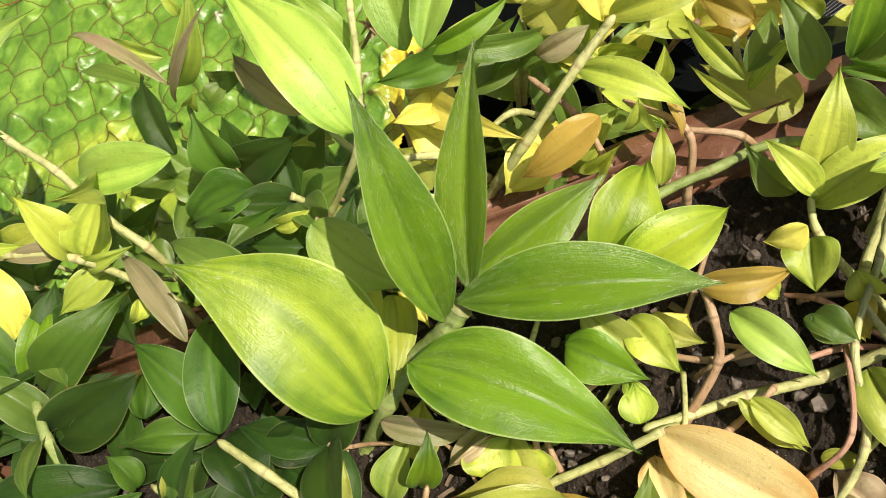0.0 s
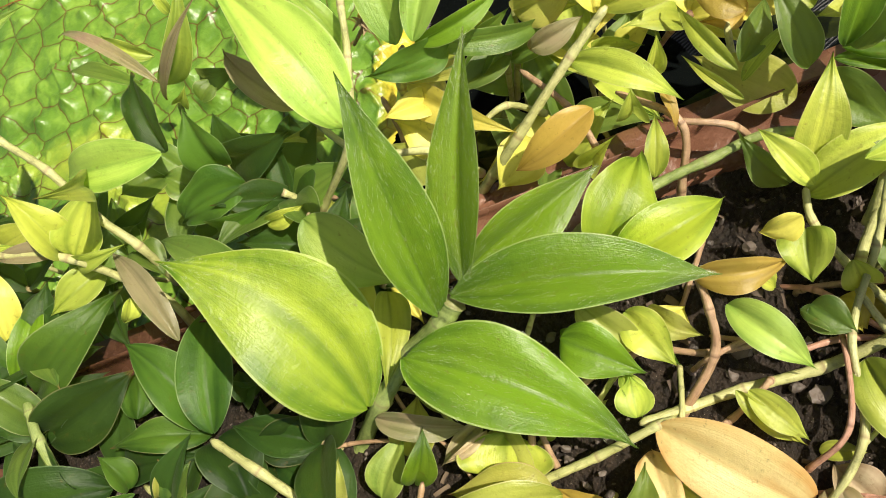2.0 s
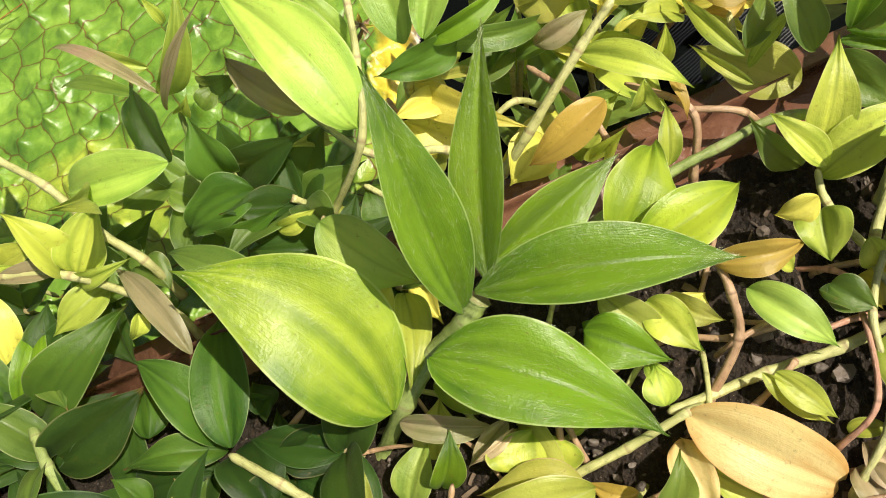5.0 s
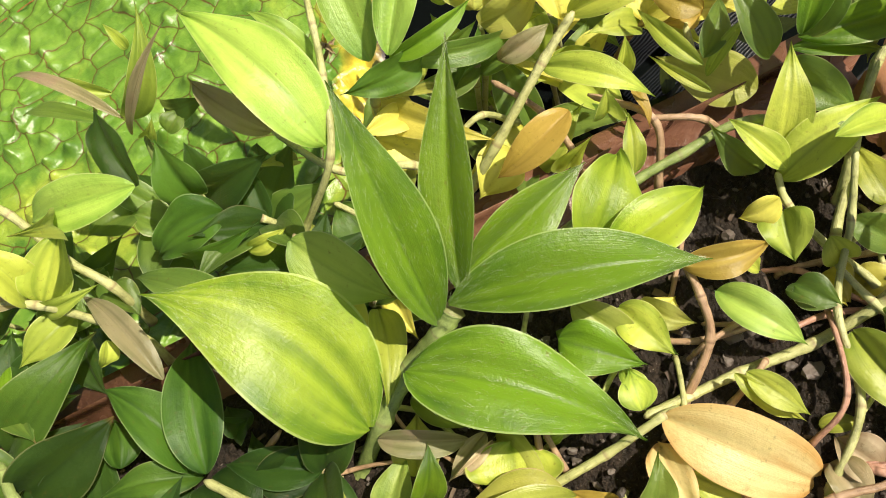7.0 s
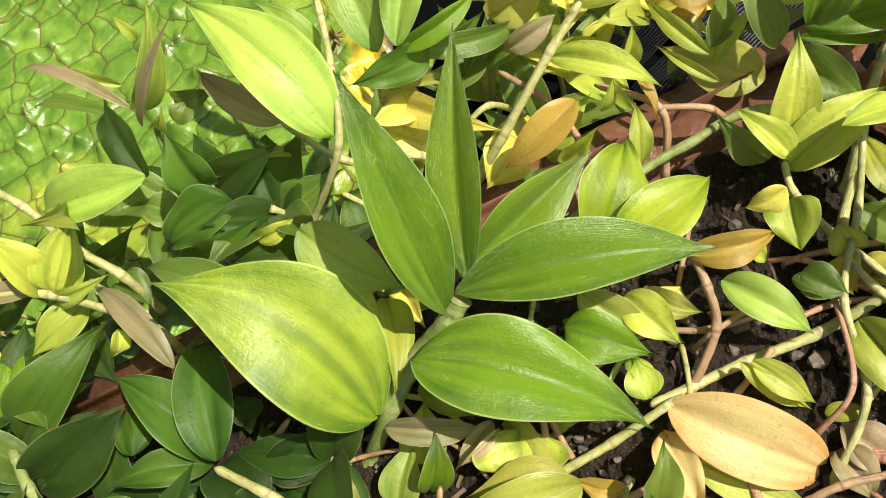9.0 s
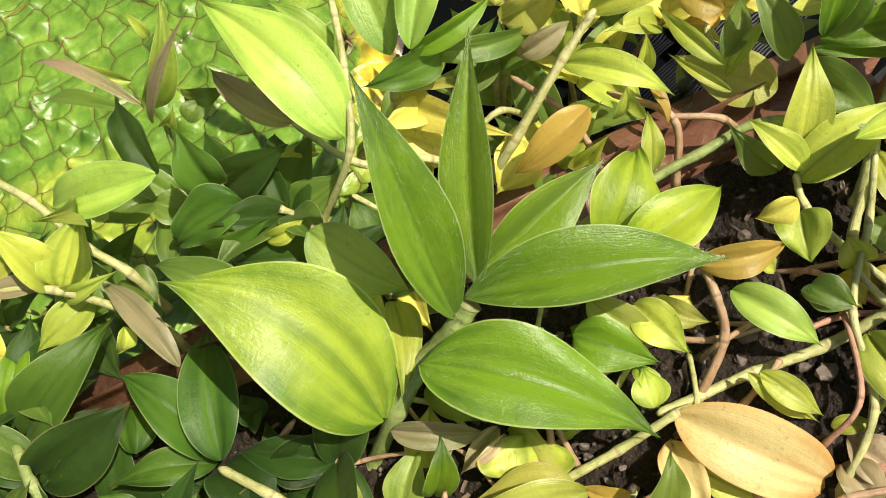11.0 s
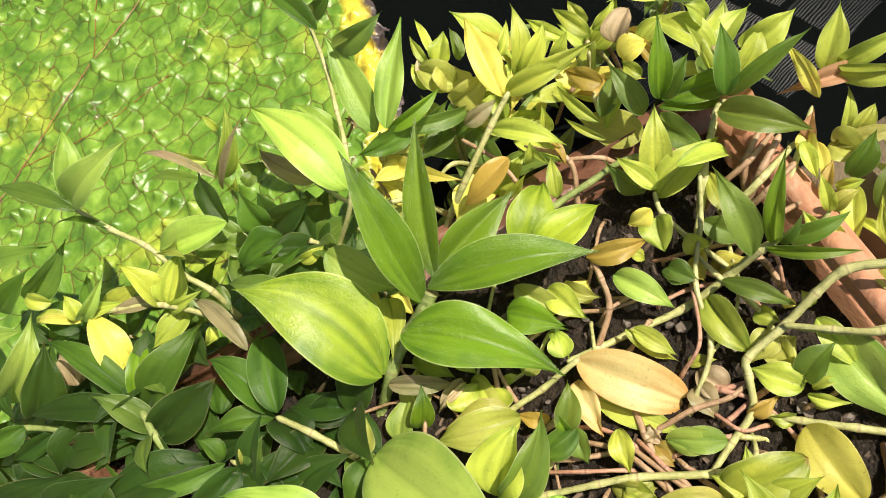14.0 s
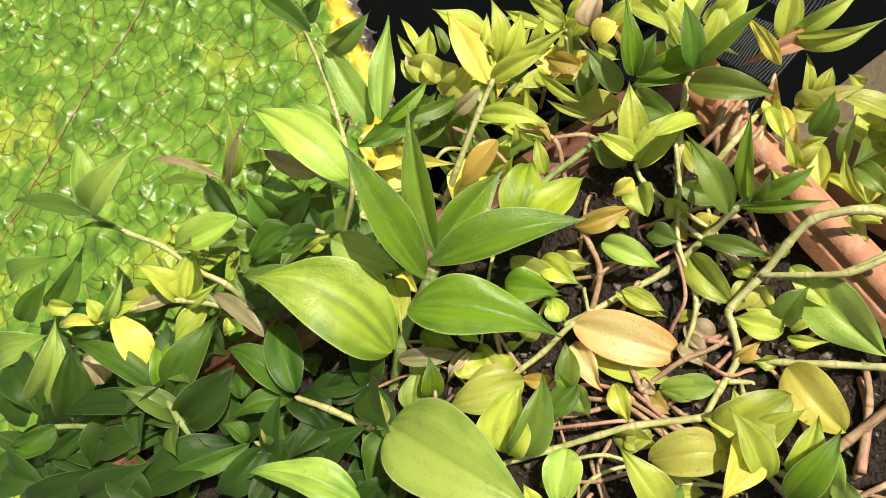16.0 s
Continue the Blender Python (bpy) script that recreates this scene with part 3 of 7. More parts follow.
main_vein_tube(((-0.40, 0.14), (-0.155, 0.229), (-0.066, 0.258), (-0.027, 0.270), (0.12, 0.325)), 0.00042)
main_vein_tube(((-0.066, 0.258), (-0.02, 0.33), (0.02, 0.45)), 0.0003)
main_vein_tube(((-0.155, 0.229), (-0.10, 0.20), (-0.03, 0.19)), 0.0003)
main_vein_tube(((-0.22, 0.205), (-0.26, 0.30), (-0.33, 0.42)), 0.0003)
# ---- the shoots ----

tall_shoot = shoot("tall hairy shoot with broad bright green leaves")
stem(tall_shoot, ((-0.1033, -0.1326, 0.0143), (-0.0850, -0.1269, 0.0297), (-0.0675, -0.1220, 0.0400), (-0.0472, -0.1199, 0.0625), (-0.0303, -0.1163, 0.0700), (-0.0172, -0.1183, 0.0806), (-0.0107, -0.1172, 0.0846)), 0.0052, "green")
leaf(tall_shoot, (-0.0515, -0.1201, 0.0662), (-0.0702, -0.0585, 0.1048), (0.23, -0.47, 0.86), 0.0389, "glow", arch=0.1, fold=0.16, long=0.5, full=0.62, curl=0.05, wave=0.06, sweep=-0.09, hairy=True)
leaf(tall_shoot, (-0.0162, -0.1172, 0.0825), (0.0025, -0.0747, 0.1417), (0.09, -0.82, 0.56), 0.0189, "vivid", arch=0.06, fold=0.3, long=0.6, full=0.66, curl=0.02, wave=0.03, sweep=0.04, neck=0.9, hairy=True)
leaf(tall_shoot, (-0.0057, -0.1159, 0.0859), (0.0352, -0.0753, 0.1245), (-0.45, -0.33, 0.83), 0.0154, "vivid", arch=0.05, fold=0.46, long=0.62, full=0.7, curl=-0.03, wave=0.03, sweep=0.0, neck=0.9, hairy=True)
leaf(tall_shoot, (-0.0017, -0.1126, 0.0867), (0.0435, -0.1147, 0.0916), (-0.11, -0.57, 0.82), 0.0179, "vivid", arch=0.06, fold=0.75, long=0.58, full=0.72, curl=-0.03, wave=0.02, neck=0.9, hairy=True)
leaf(tall_shoot, (-0.0040, -0.1106, 0.0745), (0.0262, -0.1223, 0.0921), (-0.53, -0.12, 0.84), 0.0071, "fresh", arch=0.06, fold=0.5, long=0.5, full=0.8, curl=0, neck=0.9, hairy=True)
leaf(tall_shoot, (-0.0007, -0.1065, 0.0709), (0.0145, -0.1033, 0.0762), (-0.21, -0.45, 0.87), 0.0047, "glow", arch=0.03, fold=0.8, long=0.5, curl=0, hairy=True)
leaf(tall_shoot, (-0.0102, -0.1156, 0.0860), (0.0504, -0.1555, 0.0775), (0.07, -0.11, 0.99), 0.0209, "vivid", arch=0.09, fold=0.42, long=0.62, full=0.68, curl=0.06, wave=0.04, sweep=0.05, neck=0.9, hairy=True)
leaf(tall_shoot, (-0.0317, -0.1195, 0.0804), (0.0040, -0.1760, 0.0585), (0.24, -0.22, 0.95), 0.0277, "vivid", arch=0.12, fold=0.26, long=0.48, full=0.82, curl=0.09, wave=0.08, sweep=0.06, neck=0.5, hairy=True)

basal_shoot = shoot("broad light green leaves low at the foot of the tall shoot")
leaf(basal_shoot, (-0.0765, -0.1430, 0.0640), (-0.0582, -0.2175, 0.0750), (-0.00, 0.15, 0.99), 0.0398, "fresh", arch=0.1, fold=0.20, long=0.5, full=0.55, wave=0.03, curl=0.08, twist=11)
leaf(basal_shoot, (-0.1108, -0.1553, 0.0600), (-0.1388, -0.1076, 0.0700), (0.44, 0.07, 0.90), 0.0185, "pale", arch=0.12, fold=0.27, curl=0.12, twist=19, wave=0.12)
leaf(basal_shoot, (-0.0804, -0.1393, 0.0520), (-0.1054, -0.1494, 0.0500), (0.02, -0.25, 0.97), 0.0166, "mid", arch=0.21, fold=0.23, curl=0.05, twist=20, wave=0.11)
leaf(basal_shoot, (-0.0562, -0.1435, 0.0500), (-0.0419, -0.1339, 0.0620), (-0.17, -0.66, 0.73), 0.0109, "vivid", fold=0.4, arch=0.21, curl=-0.03, twist=-1, wave=0.07)
leaf(basal_shoot, (-0.0833, -0.1336, 0.0500), (-0.0707, -0.1237, 0.0550), (-0.18, -0.25, 0.95), 0.0122, "olive", arch=0.08, fold=0.29, curl=0.01, twist=18, wave=0.12)
leaf(basal_shoot, (-0.0679, -0.1408, 0.0480), (-0.0500, -0.1290, 0.0500), (-0.10, -0.02, 1.00), 0.0136, "fresh", fold=0.3, arch=0.09, curl=0.08, twist=-2, wave=0.06)
leaf(basal_shoot, (-0.0531, -0.1362, 0.0460), (-0.0397, -0.1222, 0.0500), (-0.06, -0.22, 0.97), 0.0149, "olive", fold=0.3, arch=0.11, curl=0.16, twist=16, wave=0.08)
leaf(basal_shoot, (-0.0865, -0.1473, 0.0480), (-0.0899, -0.1256, 0.0480), (0.20, 0.03, 0.98), 0.0162, "green", 0.1, 0.2)

bud_shoot = shoot("pale mauve closed leaf beside the tall stem")
leaf(bud_shoot, (-0.0526, -0.1227, 0.0605), (-0.0331, -0.1400, 0.0517), (-0.01, -0.46, 0.89), 0.0090, "mauve", fold=0.6, arch=0.12, full=0.6, blunt=0.5, curl=0.15, twist=2, wave=0.11)
leaf(bud_shoot, (-0.0281, -0.1454, 0.0540), (-0.0451, -0.1451, 0.0528), (-0.07, -0.44, 0.89), 0.0035, "dry", fold=0.7, wave=0.25, arch=0.22, curl=-0.01, twist=20)
leaf(bud_shoot, (-0.0301, -0.0799, 0.0663), (-0.0424, -0.1045, 0.0628), (0.06, -0.17, 0.98), 0.0126, "olive", full=0.55, long=0.6, blunt=0.5, fold=0.3, arch=0.13, curl=-0.05, twist=-4, wave=0.13)
leaf(bud_shoot, (-0.0265, -0.0934, 0.0633), (-0.0432, -0.1203, 0.0704), (0.56, -0.13, 0.82), 0.0116, "lime", full=0.6, arch=0.12, fold=0.33, curl=0.12, twist=4, wave=0.10)
leaf(bud_shoot, (-0.0352, -0.1164, 0.0476), (-0.0300, -0.1384, 0.0473), (-0.19, -0.06, 0.98), 0.0117, "lime", arch=0.18, fold=0.24, curl=0.02, twist=-9, wave=0.11)
leaf(bud_shoot, (-0.0217, -0.1332, 0.0532), (-0.0221, -0.1468, 0.0546), (-0.14, 0.11, 0.98), 0.0096, "lime", arch=0.11, fold=0.38, curl=-0.01, twist=-11, wave=0.13)
leaf(bud_shoot, (-0.0280, -0.1446, 0.0438), (-0.0263, -0.1656, 0.0500), (-0.09, 0.28, 0.96), 0.0162, "olive", full=0.55, blunt=0.6, fold=0.3, arch=0.21, curl=0.03, twist=-4, wave=0.10)
leaf(bud_shoot, (-0.0215, -0.1732, 0.0540), (-0.0543, -0.1554, 0.0560), (-0.13, -0.35, 0.93), 0.0177, "olive", full=0.6, arch=0.14, fold=0.36, curl=0.03, twist=15, wave=0.09)
leaf(bud_shoot, (-0.0127, -0.1818, 0.0500), (-0.0220, -0.1697, 0.0500), (-0.40, -0.31, 0.86), 0.0074, "ochre", arch=0.21, fold=0.26, curl=0.00, twist=14, wave=0.09)
leaf(bud_shoot, (-0.0168, -0.0893, 0.0600), (-0.0237, -0.1077, 0.0580), (-0.32, 0.02, 0.95), 0.0109, "yellow", arch=0.12, fold=0.37, curl=0.07, twist=12, wave=0.08)
leaf(bud_shoot, (-0.0378, -0.0779, 0.0580), (-0.0376, -0.0680, 0.0600), (0.20, -0.20, 0.96), 0.0102, "olive", arch=0.21, fold=0.25, curl=0.02, twist=5, wave=0.13)

shaded_side_shoot = shoot("shaded olive-green heart-shaped leaf beside the tall shoot")
stem(shaded_side_shoot, ((-0.0290, -0.0675, 0.0877), (-0.0360, -0.0704, 0.0663), (-0.0401, -0.0778, 0.0510)), 0.0030, "pale")
leaf(shaded_side_shoot, (-0.0305, -0.0703, 0.0918), (-0.0205, -0.0965, 0.0711), (-0.16, -0.65, 0.74), 0.0188, "fresh", arch=0.12, fold=0.24, long=0.5, full=0.56, wave=0.08, curl=0.08, twist=-7)
leaf(shaded_side_shoot, (-0.0549, -0.0752, 0.0840), (-0.0765, -0.0331, 0.0761), (0.10, 0.23, 0.97), 0.0123, "green", arch=0.06, fold=0.32, curl=0.14, twist=2, wave=0.08)
leaf(shaded_side_shoot, (-0.0429, -0.0544, 0.0780), (-0.0290, -0.0592, 0.0800), (-0.32, -0.65, 0.69), 0.0067, "lime", arch=0.19, fold=0.43, curl=0.10, twist=-8, wave=0.09)
leaf(shaded_side_shoot, (-0.0612, -0.0291, 0.0595), (-0.0345, -0.0542, 0.0850), (-0.80, -0.46, 0.39), 0.0118, "mid", arch=0.18, fold=0.25, curl=0.08, twist=19, wave=0.05)
leaf(shaded_side_shoot, (-0.0436, -0.0507, 0.0720), (-0.0302, -0.0484, 0.0567), (0.39, -0.90, 0.20), 0.0077, "olive", arch=0.14, fold=0.36, curl=-0.04, twist=18, wave=0.05)

trailing_shoot = shoot("pale trailing shoot lying out over the lily pad")
stem(trailing_shoot, ((-0.1055, 0.0457, 0.1080), (-0.0995, 0.0260, 0.0960), (-0.0924, 0.0074, 0.0900), (-0.0855, -0.0259, 0.0718), (-0.0889, -0.0319, 0.0485)), 0.0027, "pale")
leaf(trailing_shoot, (-0.1045, 0.0474, 0.1080), (-0.0803, 0.0675, 0.1250), (0.38, -0.82, 0.42), 0.0138, "pale", fold=0.3, arch=0.15, curl=0.13, twist=-16, wave=0.12)
leaf(trailing_shoot, (-0.1029, 0.0434, 0.1080), (-0.0576, 0.0299, 0.1250), (-0.43, -0.47, 0.77), 0.0165, "fresh", fold=0.3, arch=0.21, curl=0.08, twist=13, wave=0.06)
leaf(trailing_shoot, (-0.1037, 0.0382, 0.1080), (-0.1292, 0.0861, 0.1120), (0.14, -0.01, 0.99), 0.0101, "green", fold=0.5, arch=0.14, curl=-0.02, twist=15, wave=0.08)
leaf(trailing_shoot, (-0.0991, 0.0254, 0.0960), (-0.1181, 0.0503, 0.1000), (0.19, -0.01, 0.98), 0.0039, "mid", fold=0.7, arch=0.17, curl=-0.01, twist=1, wave=0.14)
leaf(trailing_shoot, (-0.0890, -0.0001, 0.0852), (-0.0790, -0.0392, 0.1324), (0.88, -0.26, -0.40), 0.0106, "lime", arch=0.12, fold=0.35, curl=-0.02, twist=-5, wave=0.14)

pink_tipped_shoot = shoot("creeping shoot with pink-tipped narrow leaves")
stem(pink_tipped_shoot, ((-0.0440, 0.0034, 0.0816), (-0.0508, -0.0014, 0.0670), (-0.0583, 0.0014, 0.0445)), 0.0022, "green")
leaf(pink_tipped_shoot, (-0.0471, 0.0222, 0.0727), (-0.0154, 0.0274, 0.1048), (-0.12, -0.95, 0.28), 0.0107, "lime", fold=0.35, full=0.8, arch=0.21, curl=0.08, twist=-0, wave=0.08)
leaf(pink_tipped_shoot, (-0.0471, 0.0073, 0.0813), (-0.0134, -0.0016, 0.1170), (-0.70, -0.46, 0.55), 0.0043, "mauve", fold=0.5, arch=0.09, curl=0.01, twist=12, wave=0.13)
leaf(pink_tipped_shoot, (-0.0462, 0.0162, 0.0802), (-0.0698, 0.0677, 0.0784), (0.00, 0.04, 1.00), 0.0052, "mauve", fold=0.5, arch=0.13, curl=0.12, twist=12, wave=0.11)
leaf(pink_tipped_shoot, (-0.0450, 0.0401, 0.0688), (-0.0563, 0.0600, 0.0755), (-0.49, -0.52, 0.70), 0.0071, "lime", fold=0.3, arch=0.13, curl=0.10, twist=-10, wave=0.09)
leaf(pink_tipped_shoot, (-0.0511, 0.0179, 0.0829), (-0.0746, 0.0558, 0.0728), (-0.09, 0.20, 0.97), 0.0061, "green", fold=0.4, arch=0.13, curl=-0.01, twist=15, wave=0.09)
leaf(pink_tipped_shoot, (-0.0296, 0.0415, 0.0783), (-0.0295, 0.0471, 0.0889), (0.27, -0.85, 0.45), 0.0046, "lime", fold=0.5, arch=0.12, curl=0.01, twist=0, wave=0.11)
leaf(pink_tipped_shoot, (-0.0557, -0.0146, 0.0864), (-0.0496, 0.0168, 0.0915), (-0.16, -0.13, 0.98), 0.0124, "deep_shaded", fold=0.35, arch=0.13, curl=0.01, twist=-7, wave=0.13)
leaf(pink_tipped_shoot, (-0.0438, 0.0037, 0.0811), (-0.0374, -0.0007, 0.0901), (-0.57, -0.82, 0.01), 0.0057, "lime", fold=0.4, arch=0.20, curl=0.13, twist=8, wave=0.14)
leaf(pink_tipped_shoot, (-0.0335, 0.0104, 0.0780), (-0.0192, -0.0048, 0.0853), (-0.74, -0.46, 0.49), 0.0098, "deep_shaded", arch=0.15, fold=0.27, curl=0.13, twist=19, wave=0.09)
leaf(pink_tipped_shoot, (-0.0379, -0.0008, 0.0798), (-0.0290, 0.0019, 0.0800), (0.07, -0.31, 0.95), 0.0081, "green", arch=0.18, fold=0.28, curl=0.11, twist=4, wave=0.11)

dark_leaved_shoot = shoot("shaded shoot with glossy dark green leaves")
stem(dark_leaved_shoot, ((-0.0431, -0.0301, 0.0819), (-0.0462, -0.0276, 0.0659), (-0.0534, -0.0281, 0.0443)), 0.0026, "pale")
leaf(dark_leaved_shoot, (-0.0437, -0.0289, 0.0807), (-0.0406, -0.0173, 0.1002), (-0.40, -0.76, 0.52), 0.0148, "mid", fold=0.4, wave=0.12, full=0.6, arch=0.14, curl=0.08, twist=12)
leaf(dark_leaved_shoot, (-0.0421, -0.0199, 0.0717), (-0.0179, -0.0414, 0.0900), (-0.76, -0.49, 0.42), 0.0171, "deep_shaded", full=0.6, arch=0.17, fold=0.46, curl=-0.04, twist=-15, wave=0.09)
leaf(dark_leaved_shoot, (-0.0419, -0.0191, 0.0727), (-0.0352, -0.0174, 0.0905), (-0.08, -0.99, 0.12), 0.0125, "deep_shaded", full=0.6, arch=0.17, fold=0.29, curl=0.09, twist=6, wave=0.05)
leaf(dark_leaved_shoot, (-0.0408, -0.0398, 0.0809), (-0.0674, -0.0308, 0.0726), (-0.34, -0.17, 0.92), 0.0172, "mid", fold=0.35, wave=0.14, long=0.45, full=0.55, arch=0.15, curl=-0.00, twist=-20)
leaf(dark_leaved_shoot, (-0.0385, -0.0189, 0.0604), (-0.0266, -0.0390, 0.0665), (-0.30, 0.10, 0.95), 0.0129, "deep_shaded", full=0.6, arch=0.10, fold=0.32, curl=-0.01, twist=-13, wave=0.05)
leaf(dark_leaved_shoot, (-0.0513, -0.0355, 0.0698), (-0.0591, -0.0168, 0.0673), (0.02, 0.14, 0.99), 0.0150, "deep_shaded", arch=0.17, fold=0.24, curl=-0.01, twist=10, wave=0.08)
leaf(dark_leaved_shoot, (-0.0530, -0.0443, 0.0599), (-0.0342, -0.0520, 0.0654), (-0.44, -0.63, 0.63), 0.0146, "deep_shaded", arch=0.12, fold=0.36, curl=-0.03, twist=15, wave=0.08)
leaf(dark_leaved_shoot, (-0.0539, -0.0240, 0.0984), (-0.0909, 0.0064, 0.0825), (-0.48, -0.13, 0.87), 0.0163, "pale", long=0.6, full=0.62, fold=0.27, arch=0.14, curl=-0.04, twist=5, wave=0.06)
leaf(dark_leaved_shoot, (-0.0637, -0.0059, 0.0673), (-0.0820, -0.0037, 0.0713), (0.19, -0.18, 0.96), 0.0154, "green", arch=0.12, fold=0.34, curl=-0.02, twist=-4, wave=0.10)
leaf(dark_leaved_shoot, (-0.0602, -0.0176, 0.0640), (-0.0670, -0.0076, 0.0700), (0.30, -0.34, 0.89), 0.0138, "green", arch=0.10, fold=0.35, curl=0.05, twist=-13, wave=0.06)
leaf(dark_leaved_shoot, (-0.0574, -0.0245, 0.0600), (-0.0740, -0.0222, 0.0600), (-0.10, -0.76, 0.64), 0.0156, "deep_shaded", arch=0.21, fold=0.22, curl=-0.03, twist=3, wave=0.11)
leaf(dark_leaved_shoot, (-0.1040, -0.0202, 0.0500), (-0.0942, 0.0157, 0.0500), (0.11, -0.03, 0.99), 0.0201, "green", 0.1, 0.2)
leaf(dark_leaved_shoot, (-0.0468, -0.0726, 0.0500), (-0.0410, -0.0448, 0.0600), (-0.21, -0.29, 0.93), 0.0188, "deep_shaded", 0.1, 0.2)

arching_shoot = shoot("arching shoot that carries one wide pale green leaf")
stem(arching_shoot, ((0.0392, 0.0105, 0.1220), (0.0294, -0.0063, 0.1068), (0.0172, -0.0303, 0.1063), (0.0094, -0.0409, 0.0993), (-0.0056, -0.0582, 0.0907), (-0.0270, -0.0570, 0.0667), (-0.0500, -0.0540, 0.0385)), 0.0022, "pale")
leaf(arching_shoot, (-0.0039, -0.0547, 0.0919), (-0.0090, 0.0024, 0.1120), (0.07, -0.33, 0.94), 0.0232, "pale", arch=0.12, fold=0.22, long=0.52, full=0.6, curl=0.06, sweep=-0.06, twist=-16, wave=0.11)
leaf(arching_shoot, (0.0101, -0.0327, 0.0922), (0.0058, -0.0090, 0.1073), (0.24, -0.49, 0.84), 0.0088, "pale", arch=0.20, fold=0.34, curl=0.04, twist=-12, wave=0.08)
leaf(arching_shoot, (-0.0122, -0.0289, 0.0800), (-0.0204, 0.0022, 0.0891), (-0.31, -0.34, 0.89), 0.0101, "mauve", fold=0.37, arch=0.22, curl=0.03, twist=20, wave=0.13)
leaf(arching_shoot, (-0.0124, -0.0326, 0.0635), (-0.0254, -0.0385, 0.0858), (0.84, -0.37, 0.39), 0.0057, "olive", fold=0.3, arch=0.12, curl=0.00, twist=-21, wave=0.14)
leaf(arching_shoot, (0.0370, -0.0013, 0.1220), (0.0351, 0.0371, 0.1300), (0.10, -0.20, 0.97), 0.0099, "mid", fold=0.6, arch=0.12, curl=0.05, twist=-17, wave=0.11)
leaf(arching_shoot, (0.0373, -0.0108, 0.1160), (0.0615, -0.0234, 0.1250), (-0.53, -0.77, 0.35), 0.0127, "green", arch=0.14, fold=0.32, curl=0.11, twist=14, wave=0.05)
leaf(arching_shoot, (0.0413, 0.0100, 0.1200), (0.0553, 0.0026, 0.1300), (-0.60, -0.74, 0.30), 0.0079, "mid", fold=0.5, arch=0.15, curl=-0.04, twist=-0, wave=0.13)

withered_sprig = shoot("withered brown and yellow sprig at the edge of the lily pad")
stem(withered_sprig, ((0.0167, -0.0013, 0.0520), (0.0213, -0.0048, 0.0600), (0.0260, -0.0053, 0.0640)), 0.0014, "brown")
leaf(withered_sprig, (0.0235, -0.0038, 0.0620), (0.0216, -0.0016, 0.0660), (0.25, -0.80, 0.55), 0.0020, "dry", fold=0.8, wave=0.3, arch=0.17, curl=0.05, twist=6)
leaf(withered_sprig, (0.0235, -0.0038, 0.0620), (0.0260, -0.0007, 0.0660), (-0.26, -0.67, 0.69), 0.0020, "ochre", fold=0.8, wave=0.3, arch=0.10, curl=0.01, twist=9)
leaf(withered_sprig, (0.0235, -0.0038, 0.0620), (0.0286, -0.0057, 0.0660), (-0.49, -0.84, 0.23), 0.0021, "dry", fold=0.8, wave=0.3, arch=0.08, curl=0.02, twist=8)
leaf(withered_sprig, (0.0235, -0.0038, 0.0620), (0.0273, -0.0111, 0.0660), (-0.66, 0.06, 0.75), 0.0020, "yellow", fold=0.8, wave=0.3, arch=0.12, curl=0.05, twist=18)
leaf(withered_sprig, (0.0235, -0.0038, 0.0620), (0.0233, -0.0137, 0.0660), (-0.07, 0.38, 0.92), 0.0020, "dry", fold=0.8, wave=0.3, arch=0.19, curl=0.04, twist=3)
leaf(withered_sprig, (0.0235, -0.0038, 0.0620), (0.0187, -0.0071, 0.0660), (0.67, -0.06, 0.74), 0.0022, "mauve", fold=0.8, wave=0.3, arch=0.20, curl=0.05, twist=8)
leaf(withered_sprig, (0.0235, -0.0038, 0.0620), (0.0192, -0.0125, 0.0660), (0.80, -0.13, 0.59), 0.0022, "dry", fold=0.8, wave=0.3, arch=0.15, curl=0.11, twist=-9)

upright_rosette = shoot("upright rosette of long light green leaves")
stem(upright_rosette, ((0.0246, -0.0471, 0.0953), (0.0181, -0.0464, 0.0780), (0.0164, -0.0472, 0.0488)), 0.0028, "pale")
leaf(upright_rosette, (0.0238, -0.0439, 0.0933), (0.0382, -0.0018, 0.1180), (-0.29, -0.41, 0.86), 0.0159, "pale", arch=0.02, curl=0.02, twist=0, fold=0.28, full=0.72, wave=0.05)
leaf(upright_rosette, (0.0269, -0.0525, 0.1013), (0.0665, -0.0272, 0.1180), (-0.17, -0.34, 0.92), 0.0135, "pale", arch=0.02, curl=0.02, twist=0, fold=0.3, full=0.72, wave=0.12)
leaf(upright_rosette, (0.0280, -0.0493, 0.0956), (0.0594, -0.0528, 0.0964), (-0.11, -0.84, 0.54), 0.0078, "vivid", fold=0.5, arch=0.16, curl=0.09, twist=-1, wave=0.08)
leaf(upright_rosette, (0.0370, -0.0513, 0.0881), (0.0097, -0.0469, 0.0949), (-0.01, -0.86, 0.51), 0.0123, "mid", fold=0.32, arch=0.14, curl=-0.02, twist=9, wave=0.13)
leaf(upright_rosette, (0.0298, -0.0444, 0.0879), (0.0772, -0.0496, 0.0639), (0.08, -0.93, 0.36), 0.0084, "green", fold=0.4, arch=0.22, curl=0.06, twist=-3, wave=0.10)
leaf(upright_rosette, (0.0190, -0.0377, 0.0665), (0.0363, -0.0832, 0.0738), (-0.53, -0.06, 0.85), 0.0119, "yellow", full=0.6, arch=0.14, fold=0.24, curl=0.10, twist=-10, wave=0.06)
